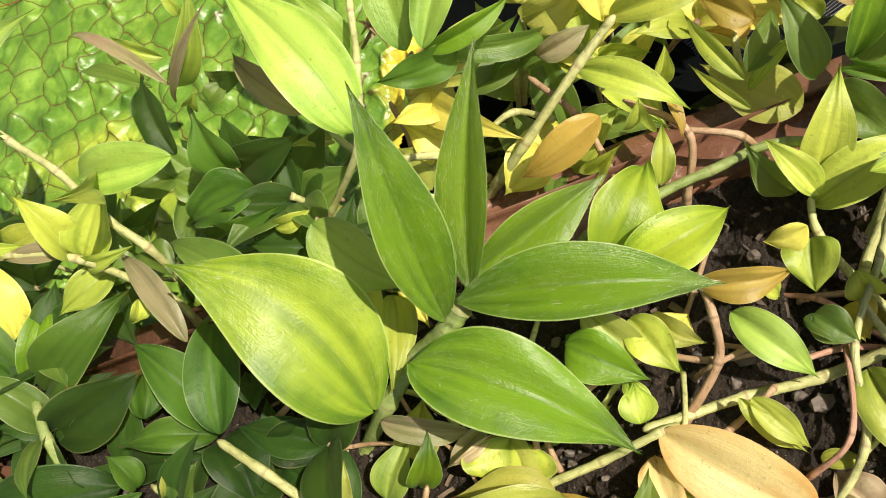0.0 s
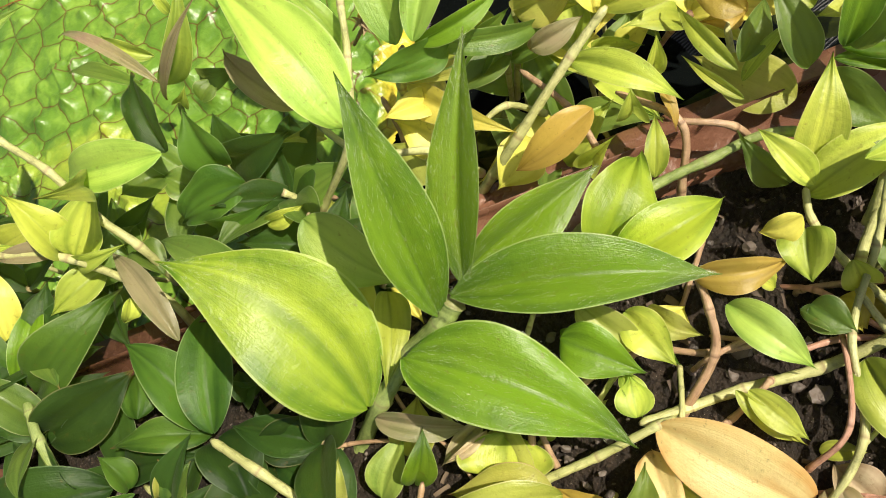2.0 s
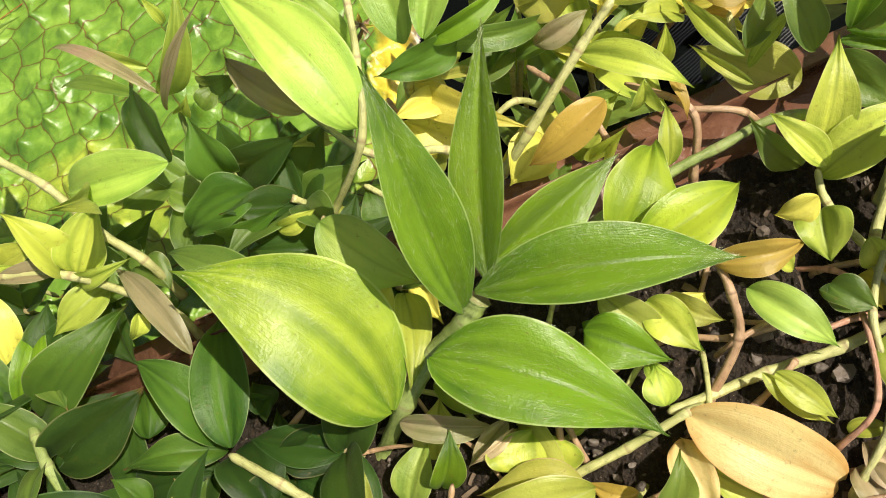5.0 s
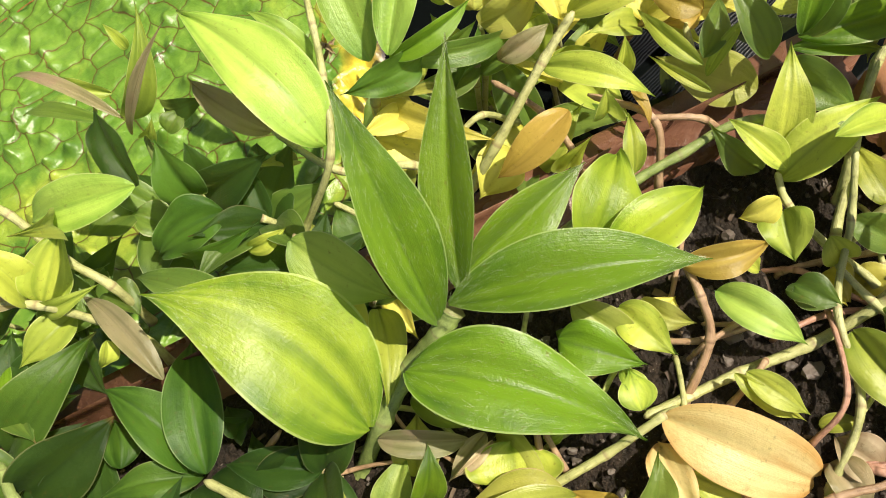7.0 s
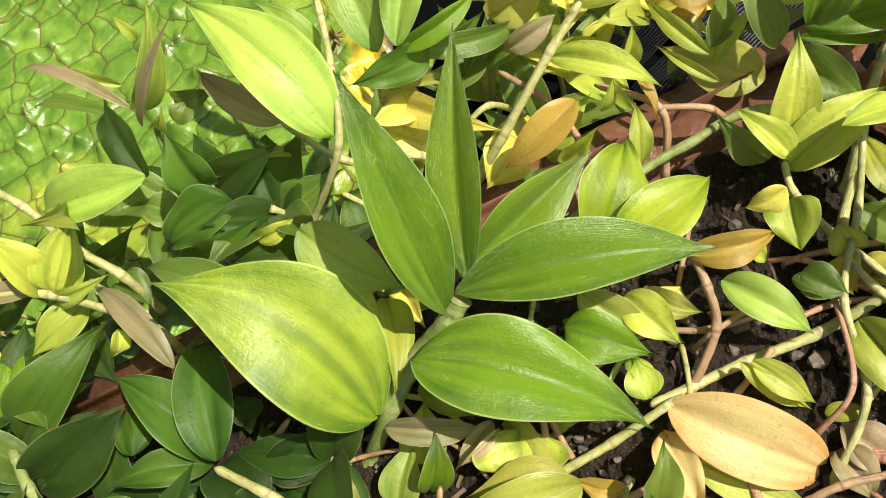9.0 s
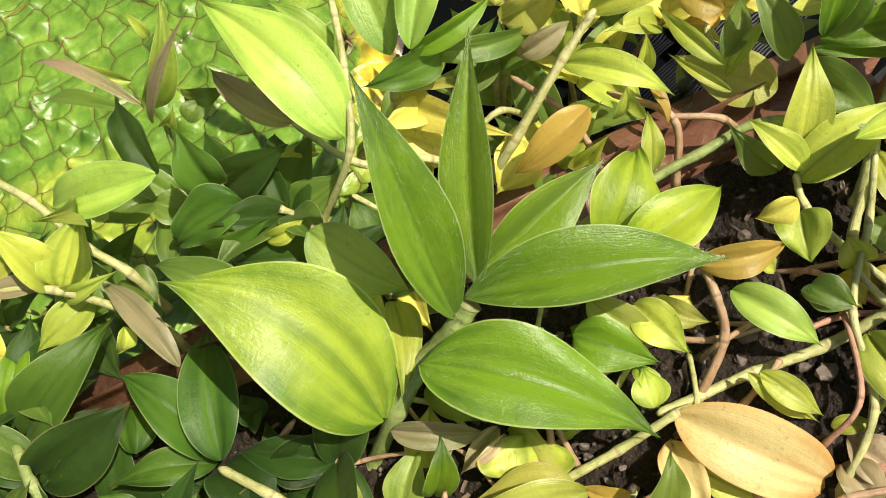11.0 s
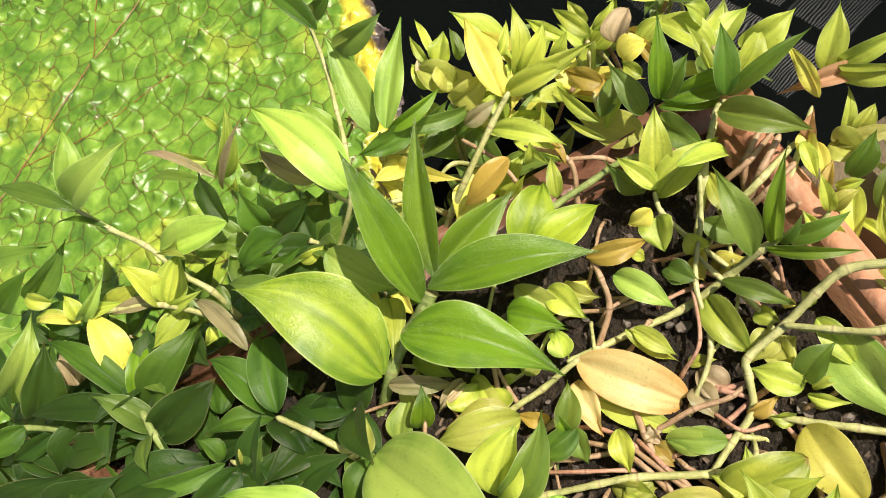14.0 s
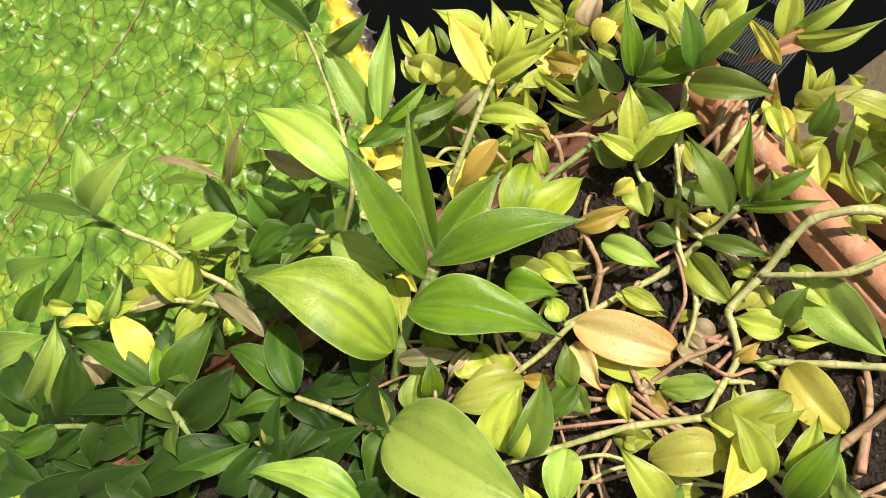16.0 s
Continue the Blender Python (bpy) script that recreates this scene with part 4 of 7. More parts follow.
leaf(upright_rosette, (0.0239, -0.0542, 0.0716), (0.0073, -0.0532, 0.0803), (0.38, -0.51, 0.77), 0.0101, "yellow", full=0.6, arch=0.09, fold=0.53, curl=0.02, twist=-3, wave=0.06)
leaf(upright_rosette, (0.0393, -0.0468, 0.0592), (0.0183, -0.0545, 0.0890), (0.79, -0.42, 0.45), 0.0041, "olive", fold=0.6, arch=0.09, curl=0.13, twist=-12, wave=0.11)
leaf(upright_rosette, (0.0606, -0.0497, 0.0720), (0.0440, -0.0613, 0.0800), (0.64, -0.52, 0.57), 0.0093, "mid", arch=0.10, fold=0.32, curl=0.14, twist=-15, wave=0.10)

pale_cluster = shoot("cluster of small yellow-green leaves over dark water")
stem(pale_cluster, ((0.0620, -0.0494, 0.0780), (0.0566, -0.0540, 0.0612), (0.0514, -0.0539, 0.0362)), 0.0022, "pale")
leaf(pale_cluster, (0.0717, -0.0244, 0.0800), (0.0798, -0.0047, 0.0860), (0.33, -0.40, 0.86), 0.0054, "lime", fold=0.4, arch=0.09, curl=-0.01, twist=2, wave=0.11)
leaf(pale_cluster, (0.0682, -0.0257, 0.0780), (0.0721, -0.0091, 0.0840), (-0.36, -0.24, 0.90), 0.0050, "lime", fold=0.4, arch=0.16, curl=-0.03, twist=-4, wave=0.11)
leaf(pale_cluster, (0.0700, -0.0323, 0.0800), (0.0827, -0.0253, 0.0880), (-0.34, -0.36, 0.87), 0.0111, "lime", fold=0.3, full=0.6, arch=0.12, curl=0.08, twist=-0, wave=0.13)
leaf(pale_cluster, (0.0784, -0.0379, 0.0800), (0.0858, -0.0259, 0.0880), (0.26, -0.64, 0.72), 0.0072, "green", fold=0.3, arch=0.10, curl=0.01, twist=3, wave=0.11)
leaf(pale_cluster, (0.0685, -0.0457, 0.0780), (0.0612, -0.0261, 0.0840), (-0.25, -0.37, 0.90), 0.0152, "olive", full=0.6, arch=0.12, fold=0.53, curl=0.07, twist=-12, wave=0.06)
leaf(pale_cluster, (0.0606, -0.0301, 0.0820), (0.0647, -0.0243, 0.0860), (-0.29, -0.39, 0.87), 0.0038, "dry", arch=0.19, fold=0.39, curl=-0.02, twist=-12, wave=0.08)
leaf(pale_cluster, (0.0592, -0.0341, 0.0760), (0.0622, -0.0203, 0.0820), (-0.15, -0.37, 0.92), 0.0080, "lime", arch=0.18, fold=0.28, curl=0.10, twist=7, wave=0.06)
leaf(pale_cluster, (0.0574, -0.0618, 0.0720), (0.0747, -0.0689, 0.0800), (-0.52, -0.53, 0.67), 0.0076, "mauve", arch=0.17, fold=0.25, curl=-0.02, twist=4, wave=0.07)
leaf(pale_cluster, (0.0477, -0.0430, 0.0700), (0.0601, -0.0511, 0.0820), (-0.71, -0.63, 0.31), 0.0060, "green", arch=0.13, fold=0.48, curl=-0.04, twist=10, wave=0.05)
leaf(pale_cluster, (0.0396, -0.0519, 0.0620), (0.0577, -0.0510, 0.0720), (-0.47, -0.13, 0.87), 0.0089, "mid", arch=0.14, fold=0.48, curl=0.11, twist=-18, wave=0.13)
leaf(pale_cluster, (0.0690, -0.0432, 0.0660), (0.0790, -0.0616, 0.0740), (-0.86, -0.29, 0.41), 0.0076, "lime", arch=0.10, fold=0.43, curl=0.02, twist=-12, wave=0.08)
leaf(pale_cluster, (0.0635, -0.0458, 0.0780), (0.0707, -0.0359, 0.0820), (0.32, -0.55, 0.77), 0.0202, "olive", full=0.55, blunt=0.4, arch=0.13, fold=0.46, curl=0.03, twist=-9, wave=0.11)
leaf(pale_cluster, (0.0608, -0.0506, 0.0780), (0.0816, -0.0569, 0.0840), (-0.38, -0.76, 0.53), 0.0148, "olive", arch=0.16, fold=0.41, curl=0.11, twist=-5, wave=0.06)
leaf(pale_cluster, (0.0759, -0.0730, 0.0840), (0.0901, -0.0370, 0.1000), (-0.02, -0.40, 0.92), 0.0143, "yellow", fold=0.27, full=0.62, arch=0.08, curl=-0.01, twist=-20, wave=0.13)
leaf(pale_cluster, (0.0901, -0.0530, 0.0800), (0.1059, -0.0447, 0.0860), (0.12, -0.72, 0.68), 0.0056, "lime", fold=0.3, arch=0.13, curl=0.04, twist=-9, wave=0.13)
leaf(pale_cluster, (0.0566, -0.0658, 0.0782), (0.0735, -0.0708, 0.0833), (-0.38, -0.67, 0.63), 0.0087, "mauve", fold=0.3, arch=0.14, curl=-0.01, twist=7, wave=0.06)

tall_pale_shoot = shoot("tall pale shoot with yellow-green lance leaves")
stem(tall_pale_shoot, ((0.0777, -0.0767, 0.0893), (0.0613, -0.0788, 0.0822), (0.0362, -0.0830, 0.0705), (0.0240, -0.0821, 0.0579), (0.0098, -0.0768, 0.0326)), 0.0030, "pale")
leaf(tall_pale_shoot, (0.0855, -0.0720, 0.0880), (0.1051, -0.0545, 0.1050), (0.11, -0.75, 0.65), 0.0100, "lime", fold=0.3, arch=0.15, curl=0.07, twist=-17, wave=0.12)
leaf(tall_pale_shoot, (0.0883, -0.0739, 0.0880), (0.1087, -0.0711, 0.1020), (-0.23, -0.83, 0.51), 0.0106, "lime", fold=0.3, arch=0.08, curl=0.14, twist=-7, wave=0.12)
leaf(tall_pale_shoot, (0.0817, -0.0741, 0.0880), (0.1154, -0.0943, 0.0980), (-0.54, -0.64, 0.54), 0.0097, "lime", fold=0.32, arch=0.12, curl=-0.04, twist=-21, wave=0.09)
leaf(tall_pale_shoot, (0.0776, -0.0744, 0.0860), (0.1059, -0.0926, 0.0920), (-0.38, -0.30, 0.87), 0.0104, "lime", fold=0.32, arch=0.20, curl=-0.02, twist=13, wave=0.08)
leaf(tall_pale_shoot, (0.0620, -0.0784, 0.0797), (0.0780, -0.1098, 0.0762), (-0.21, -0.21, 0.96), 0.0103, "lime", arch=0.18, fold=0.32, curl=0.1, twist=-2, wave=0.07)
leaf(tall_pale_shoot, (0.1128, -0.0784, 0.0900), (0.1076, -0.0589, 0.0950), (-0.52, -0.34, 0.79), 0.0066, "lime", fold=0.3, arch=0.18, curl=0.07, twist=7, wave=0.11)
leaf(tall_pale_shoot, (0.1031, -0.0769, 0.0850), (0.1141, -0.0785, 0.0950), (-0.47, -0.80, 0.38), 0.0070, "lime", fold=0.3, arch=0.11, curl=0.03, twist=-19, wave=0.14)
leaf(tall_pale_shoot, (0.0561, -0.0956, 0.0806), (0.0287, -0.0910, 0.0690), (-0.42, -0.30, 0.86), 0.0119, "ochre", full=0.62, arch=0.15, fold=0.48, curl=-0.01, twist=-13, wave=0.05)
leaf(tall_pale_shoot, (0.0785, -0.0936, 0.0700), (0.0814, -0.0935, 0.0903), (-0.37, -0.93, 0.06), 0.0075, "lime", fold=0.3, arch=0.12, curl=0.05, twist=-2, wave=0.11)
leaf(tall_pale_shoot, (0.0655, -0.1023, 0.0751), (0.0652, -0.1020, 0.0890), (-0.63, -0.77, 0.00), 0.0095, "lime", fold=0.5, full=0.55, arch=0.16, curl=0.16, twist=1, wave=0.08)
leaf(tall_pale_shoot, (0.0768, -0.1007, 0.0748), (0.0719, -0.1139, 0.0702), (0.12, -0.36, 0.92), 0.0043, "ochre", fold=0.3, arch=0.11, curl=0.12, twist=-18, wave=0.09)
leaf(tall_pale_shoot, (0.0590, -0.1197, 0.0660), (0.0702, -0.1064, 0.0726), (-0.13, -0.36, 0.93), 0.0072, "lime", fold=0.37, arch=0.18, curl=0.09, twist=-0, wave=0.12)
leaf(tall_pale_shoot, (0.0948, -0.1131, 0.0768), (0.0981, -0.0836, 0.0754), (-0.56, 0.10, 0.83), 0.0063, "lime", fold=0.3, arch=0.14, curl=0.01, twist=-20, wave=0.05)
leaf(tall_pale_shoot, (0.0912, -0.1201, 0.0738), (0.0876, -0.0978, 0.0755), (-0.57, -0.16, 0.81), 0.0037, "lime", fold=0.5, arch=0.15, curl=0.03, twist=1, wave=0.06)
leaf(tall_pale_shoot, (0.0988, -0.1103, 0.0731), (0.1188, -0.0984, 0.0721), (0.23, -0.31, 0.92), 0.0090, "green", arch=0.12, fold=0.26, curl=0.06, twist=19, wave=0.10)
leaf(tall_pale_shoot, (0.0977, -0.1134, 0.0672), (0.1178, -0.1115, 0.0769), (-0.43, -0.00, 0.90), 0.0048, "lime", fold=0.3, arch=0.14, curl=0.03, twist=-3, wave=0.12)
leaf(tall_pale_shoot, (0.1078, -0.1260, 0.0600), (0.0958, -0.0948, 0.0620), (-0.40, -0.21, 0.89), 0.0179, "olive", fold=0.12, arch=0.06, wave=0.02, curl=0, twist=0)
leaf(tall_pale_shoot, (0.1191, -0.0927, 0.0640), (0.1033, -0.0888, 0.0660), (-0.14, -0.82, 0.55), 0.0096, "ochre", arch=0.21, fold=0.32, curl=0.04, twist=14, wave=0.07)
leaf(tall_pale_shoot, (0.0503, -0.0979, 0.0484), (0.0572, -0.1044, 0.0745), (-0.95, -0.26, 0.19), 0.0085, "lime", arch=0.15, fold=0.48, curl=0.01, twist=-4, wave=0.06)

mid_shoot = shoot("small pale shoot with folded yellow leaves")
stem(mid_shoot, ((0.1175, -0.0867, 0.0820), (0.1130, -0.0893, 0.0675), (0.1022, -0.1056, 0.0622), (0.0976, -0.1164, 0.0501)), 0.0022, "pale")
leaf(mid_shoot, (0.1282, -0.0754, 0.0820), (0.1285, -0.0641, 0.0900), (-0.64, -0.43, 0.64), 0.0071, "lime", fold=0.3, arch=0.18, curl=0.12, twist=21, wave=0.11)
leaf(mid_shoot, (0.1235, -0.0814, 0.0820), (0.1222, -0.0600, 0.0880), (-0.28, -0.28, 0.92), 0.0078, "lime", fold=0.3, arch=0.18, curl=-0.04, twist=-13, wave=0.08)
leaf(mid_shoot, (0.1267, -0.0803, 0.0820), (0.1408, -0.0817, 0.0900), (-0.33, -0.83, 0.44), 0.0069, "lime", fold=0.3, arch=0.09, curl=0.11, twist=-5, wave=0.12)
leaf(mid_shoot, (0.1285, -0.0926, 0.0800), (0.1427, -0.0880, 0.0860), (-0.39, 0.02, 0.92), 0.0130, "dry", full=0.6, arch=0.17, fold=0.47, curl=0.07, twist=-3, wave=0.12)
leaf(mid_shoot, (0.1248, -0.0989, 0.0780), (0.1363, -0.1049, 0.0820), (-0.36, -0.06, 0.93), 0.0132, "yellow", full=0.6, arch=0.18, fold=0.31, curl=0.12, twist=-5, wave=0.06)
leaf(mid_shoot, (0.1227, -0.1127, 0.0780), (0.1227, -0.1011, 0.0800), (-0.60, -0.13, 0.79), 0.0077, "lime", arch=0.10, fold=0.38, curl=0.02, twist=-21, wave=0.10)
leaf(mid_shoot, (0.1341, -0.1015, 0.0800), (0.1483, -0.1035, 0.0880), (-0.50, -0.33, 0.80), 0.0102, "lime", arch=0.09, fold=0.26, curl=0.03, twist=16, wave=0.14)
leaf(mid_shoot, (0.1125, -0.0982, 0.0720), (0.1075, -0.0789, 0.0720), (-0.63, -0.16, 0.76), 0.0104, "ochre", arch=0.14, fold=0.34, curl=0.02, twist=-21, wave=0.10)
leaf(mid_shoot, (0.1322, -0.1162, 0.0780), (0.1370, -0.0959, 0.0820), (-0.69, 0.02, 0.73), 0.0066, "ochre", arch=0.09, fold=0.40, curl=-0.01, twist=9, wave=0.09)
leaf(mid_shoot, (0.1407, -0.1366, 0.0780), (0.1493, -0.1130, 0.0880), (0.01, -0.39, 0.92), 0.0055, "lime", fold=0.5, arch=0.10, curl=0.02, twist=18, wave=0.09)

dark_rosette = shoot("dark green glossy rosette at the back corner of the pot")
stem(dark_rosette, ((0.1324, -0.1474, 0.0763), (0.1286, -0.1480, 0.0747), (0.1151, -0.1549, 0.0650), (0.0888, -0.1727, 0.0528), (0.0749, -0.1865, 0.0475)), 0.0026, "pale")
leaf(dark_rosette, (0.1162, -0.1291, 0.0838), (0.1340, -0.1129, 0.1100), (-0.42, -0.61, 0.67), 0.0102, "vivid", fold=0.35, full=0.8, arch=0.14, curl=0.04, twist=12, wave=0.13)
leaf(dark_rosette, (0.1182, -0.1308, 0.0820), (0.1346, -0.1286, 0.0950), (-0.60, -0.18, 0.78), 0.0093, "mid", fold=0.35, arch=0.15, curl=0.15, twist=4, wave=0.06)
leaf(dark_rosette, (0.1190, -0.1272, 0.0774), (0.1635, -0.1383, 0.0604), (0.11, -0.67, 0.73), 0.0127, "vivid", fold=0.4, arch=0.19, curl=0.04, twist=-20, wave=0.14)
leaf(dark_rosette, (0.1166, -0.1275, 0.0746), (0.1392, -0.1466, 0.0655), (0.00, -0.43, 0.90), 0.0067, "vivid", fold=0.4, arch=0.08, curl=0.07, twist=-1, wave=0.13)
leaf(dark_rosette, (0.1102, -0.1250, 0.0747), (0.1137, -0.1023, 0.0900), (-0.26, -0.51, 0.82), 0.0109, "green", fold=0.3, arch=0.13, curl=-0.00, twist=-10, wave=0.07)
leaf(dark_rosette, (0.1154, -0.1291, 0.0682), (0.1165, -0.1528, 0.0681), (-0.61, -0.03, 0.79), 0.0142, "green", full=0.58, blunt=0.3, arch=0.16, fold=0.34, curl=0.11, twist=-11, wave=0.08)
leaf(dark_rosette, (0.0948, -0.1563, 0.0862), (0.1211, -0.1625, 0.0622), (0.58, -0.35, 0.73), 0.0092, "lime", arch=0.17, fold=0.52, curl=-0.04, twist=-0, wave=0.08)

corner_shoot = shoot("shoot with broad dark leaves hanging over the pot corner")
stem(corner_shoot, ((0.1339, -0.1486, 0.0780), (0.1304, -0.1474, 0.0700), (0.1059, -0.1606, 0.0641), (0.0976, -0.1666, 0.0518)), 0.0028, "pale")
leaf(corner_shoot, (0.1344, -0.1476, 0.0800), (0.1518, -0.1297, 0.0980), (-0.31, -0.51, 0.80), 0.0113, "mid", fold=0.3, arch=0.10, curl=0.00, twist=-5, wave=0.06)
leaf(corner_shoot, (0.1360, -0.1476, 0.0780), (0.1724, -0.1581, 0.0920), (-0.40, -0.21, 0.89), 0.0079, "mid", fold=0.37, arch=0.14, curl=0.11, twist=-10, wave=0.13)
leaf(corner_shoot, (0.1283, -0.1495, 0.0780), (0.1452, -0.1830, 0.0740), (-0.28, -0.25, 0.93), 0.0141, "green", arch=0.16, curl=0.1, fold=0.48, twist=11, wave=0.09)
leaf(corner_shoot, (0.1435, -0.1447, 0.0780), (0.1647, -0.1396, 0.0880), (-0.16, -0.70, 0.70), 0.0138, "lime", arch=0.17, fold=0.48, curl=0.03, twist=-22, wave=0.10)
leaf(corner_shoot, (0.1506, -0.1451, 0.0760), (0.1545, -0.1313, 0.0860), (-0.80, -0.18, 0.57), 0.0110, "lime", arch=0.08, fold=0.44, curl=0.08, twist=1, wave=0.10)
leaf(corner_shoot, (0.1577, -0.1365, 0.0780), (0.1789, -0.1459, 0.0880), (-0.54, -0.57, 0.62), 0.0145, "lime", arch=0.19, fold=0.41, curl=0.15, twist=3, wave=0.06)
leaf(corner_shoot, (0.1606, -0.1743, 0.0700), (0.1695, -0.1499, 0.0780), (-0.76, 0.06, 0.65), 0.0078, "yellow", sweep=-0.12, fold=0.32, arch=0.13, curl=0.07, twist=8, wave=0.10)
leaf(corner_shoot, (0.1704, -0.1685, 0.0720), (0.1895, -0.1584, 0.0900), (-0.46, -0.47, 0.75), 0.0119, "lime", arch=0.12, fold=0.25, curl=-0.03, twist=-6, wave=0.10)
leaf(corner_shoot, (0.1744, -0.1695, 0.0720), (0.2004, -0.1852, 0.0850), (-0.60, -0.43, 0.67), 0.0089, "lime", fold=0.4, arch=0.21, curl=0.01, twist=10, wave=0.06)
leaf(corner_shoot, (0.1723, -0.1694, 0.0720), (0.1965, -0.1986, 0.0780), (-0.68, -0.45, 0.58), 0.0103, "lime", arch=0.19, fold=0.44, curl=0.15, twist=17, wave=0.11)
leaf(corner_shoot, (0.1849, -0.1795, 0.0680), (0.1544, -0.1591, 0.0660), (-0.28, -0.33, 0.90), 0.0087, "coral", arch=0.20, fold=0.46, curl=0.08, twist=-13, wave=0.10)
leaf(corner_shoot, (0.1304, -0.1559, 0.0600), (0.1501, -0.1433, 0.0700), (-0.27, -0.30, 0.91), 0.0161, "coral", full=0.6, arch=0.21, fold=0.30, curl=0.15, twist=2, wave=0.09)
leaf(corner_shoot, (0.1454, -0.1831, 0.0640), (0.1539, -0.1768, 0.0720), (-0.70, 0.04, 0.71), 0.0069, "coral", arch=0.13, fold=0.47, curl=0.06, twist=-13, wave=0.11)
stem(corner_shoot, ((0.1378, -0.1648, 0.0680), (0.1219, -0.1693, 0.0640), (0.1141, -0.1774, 0.0500)), 0.0030, "brown")
stem(corner_shoot, ((0.1390, -0.1726, 0.0680), (0.1223, -0.1769, 0.0650), (0.1116, -0.1788, 0.0500)), 0.0032, "brown")
stem(corner_shoot, ((0.1334, -0.1849, 0.0660), (0.1168, -0.1841, 0.0630), (0.1051, -0.1790, 0.0480)), 0.0028, "brown")
leaf(corner_shoot, (0.1477, -0.1787, 0.0660), (0.1386, -0.1914, 0.0600), (-0.57, 0.02, 0.82), 0.0087, "yellow", arch=0.10, fold=0.45, curl=0.07, twist=9, wave=0.08)
leaf(corner_shoot, (0.1424, -0.1809, 0.0660), (0.1349, -0.1955, 0.0600), (-0.24, -0.26, 0.94), 0.0065, "lime", arch=0.12, fold=0.31, curl=0.08, twist=17, wave=0.07)
leaf(corner_shoot, (0.1669, -0.1102, 0.0680), (0.1607, -0.1025, 0.0800), (0.10, -0.82, 0.57), 0.0116, "lime", arch=0.11, fold=0.24, curl=0.07, twist=15, wave=0.13)
leaf(corner_shoot, (0.1503, -0.0953, 0.0600), (0.1473, -0.0794, 0.0600), (-0.68, -0.13, 0.72), 0.0089, "ochre", 0.1, 0.4)

yellow_shoot = shoot("lime shoot with a twisted yellowing leaf reaching over the water")
stem(yellow_shoot, ((0.1581, -0.1736, 0.0660), (0.1353, -0.1838, 0.0620), (0.1245, -0.1889, 0.0580), (0.1200, -0.1916, 0.0400)), 0.0024, "pale")
leaf(yellow_shoot, (0.1595, -0.1889, 0.0580), (0.1711, -0.1798, 0.0700), (-0.40, -0.50, 0.77), 0.0058, "lime", fold=0.4, arch=0.14, curl=0.06, twist=18, wave=0.08)
leaf(yellow_shoot, (0.1630, -0.1925, 0.0580), (0.1735, -0.1916, 0.0660), (-0.55, -0.34, 0.76), 0.0082, "lime", arch=0.20, fold=0.33, curl=0.04, twist=-15, wave=0.08)
leaf(yellow_shoot, (0.1526, -0.1898, 0.0580), (0.1747, -0.2075, 0.0620), (-0.22, -0.06, 0.97), 0.0079, "olive", fold=0.3, arch=0.13, curl=-0.03, twist=13, wave=0.08)
leaf(yellow_shoot, (0.1542, -0.1876, 0.0560), (0.1550, -0.2030, 0.0580), (-0.38, 0.10, 0.92), 0.0152, "olive", arch=0.15, fold=0.50, curl=0.15, twist=-8, wave=0.13)
leaf(yellow_shoot, (0.1460, -0.2017, 0.0560), (0.1635, -0.1992, 0.0660), (-0.40, -0.44, 0.80), 0.0109, "mid", arch=0.17, fold=0.53, curl=-0.00, twist=9, wave=0.13)
leaf(yellow_shoot, (0.1435, -0.2062, 0.0560), (0.1252, -0.2228, 0.0500), (-0.38, 0.08, 0.92), 0.0099, "lime", fold=0.37, arch=0.15, curl=-0.03, twist=-13, wave=0.06)
leaf(yellow_shoot, (0.1488, -0.1839, 0.0600), (0.1341, -0.1995, 0.0550), (-0.11, -0.21, 0.97), 0.0056, "yellow", arch=0.13, fold=0.47, curl=0.07, twist=-3, wave=0.08)
leaf(yellow_shoot, (0.1300, -0.2374, 0.0560), (0.1421, -0.2181, 0.0640), (-0.69, 0.14, 0.71), 0.0063, "lime", fold=0.4, arch=0.21, curl=0.15, twist=6, wave=0.14)
leaf(yellow_shoot, (0.1424, -0.2195, 0.0520), (0.1618, -0.2117, 0.0620), (-0.49, 0.12, 0.86), 0.0067, "green", fold=0.4, arch=0.19, curl=-0.01, twist=-8, wave=0.07)
leaf(yellow_shoot, (0.1455, -0.2243, 0.0500), (0.1401, -0.2430, 0.0500), (-0.20, 0.06, 0.98), 0.0102, "green", arch=0.21, fold=0.37, curl=-0.05, twist=21, wave=0.14)
leaf(yellow_shoot, (0.1336, -0.2166, 0.0520), (0.1315, -0.2339, 0.0500), (-0.03, -0.11, 0.99), 0.0053, "lime", arch=0.15, fold=0.54, curl=0.15, twist=-19, wave=0.12)
leaf(yellow_shoot, (0.1385, -0.2016, 0.0560), (0.1462, -0.2088, 0.0600), (-0.58, -0.18, 0.79), 0.0059, "lime", arch=0.19, fold=0.55, curl=0.11, twist=-13, wave=0.08)
leaf(yellow_shoot, (0.1293, -0.2029, 0.0560), (0.1459, -0.1940, 0.0620), (-0.38, 0.09, 0.92), 0.0055, "ochre", arch=0.15, fold=0.45, curl=0.12, twist=3, wave=0.08)
leaf(yellow_shoot, (0.1643, -0.2179, 0.0500), (0.1641, -0.2269, 0.0550), (-0.89, 0.23, 0.39), 0.0075, "green", arch=0.09, fold=0.36, curl=-0.00, twist=21, wave=0.07)
leaf(yellow_shoot, (0.1027, -0.1781, 0.0600), (0.1116, -0.1575, 0.0600), (-0.26, 0.11, 0.96), 0.0104, "lime", 0.1, 0.2)

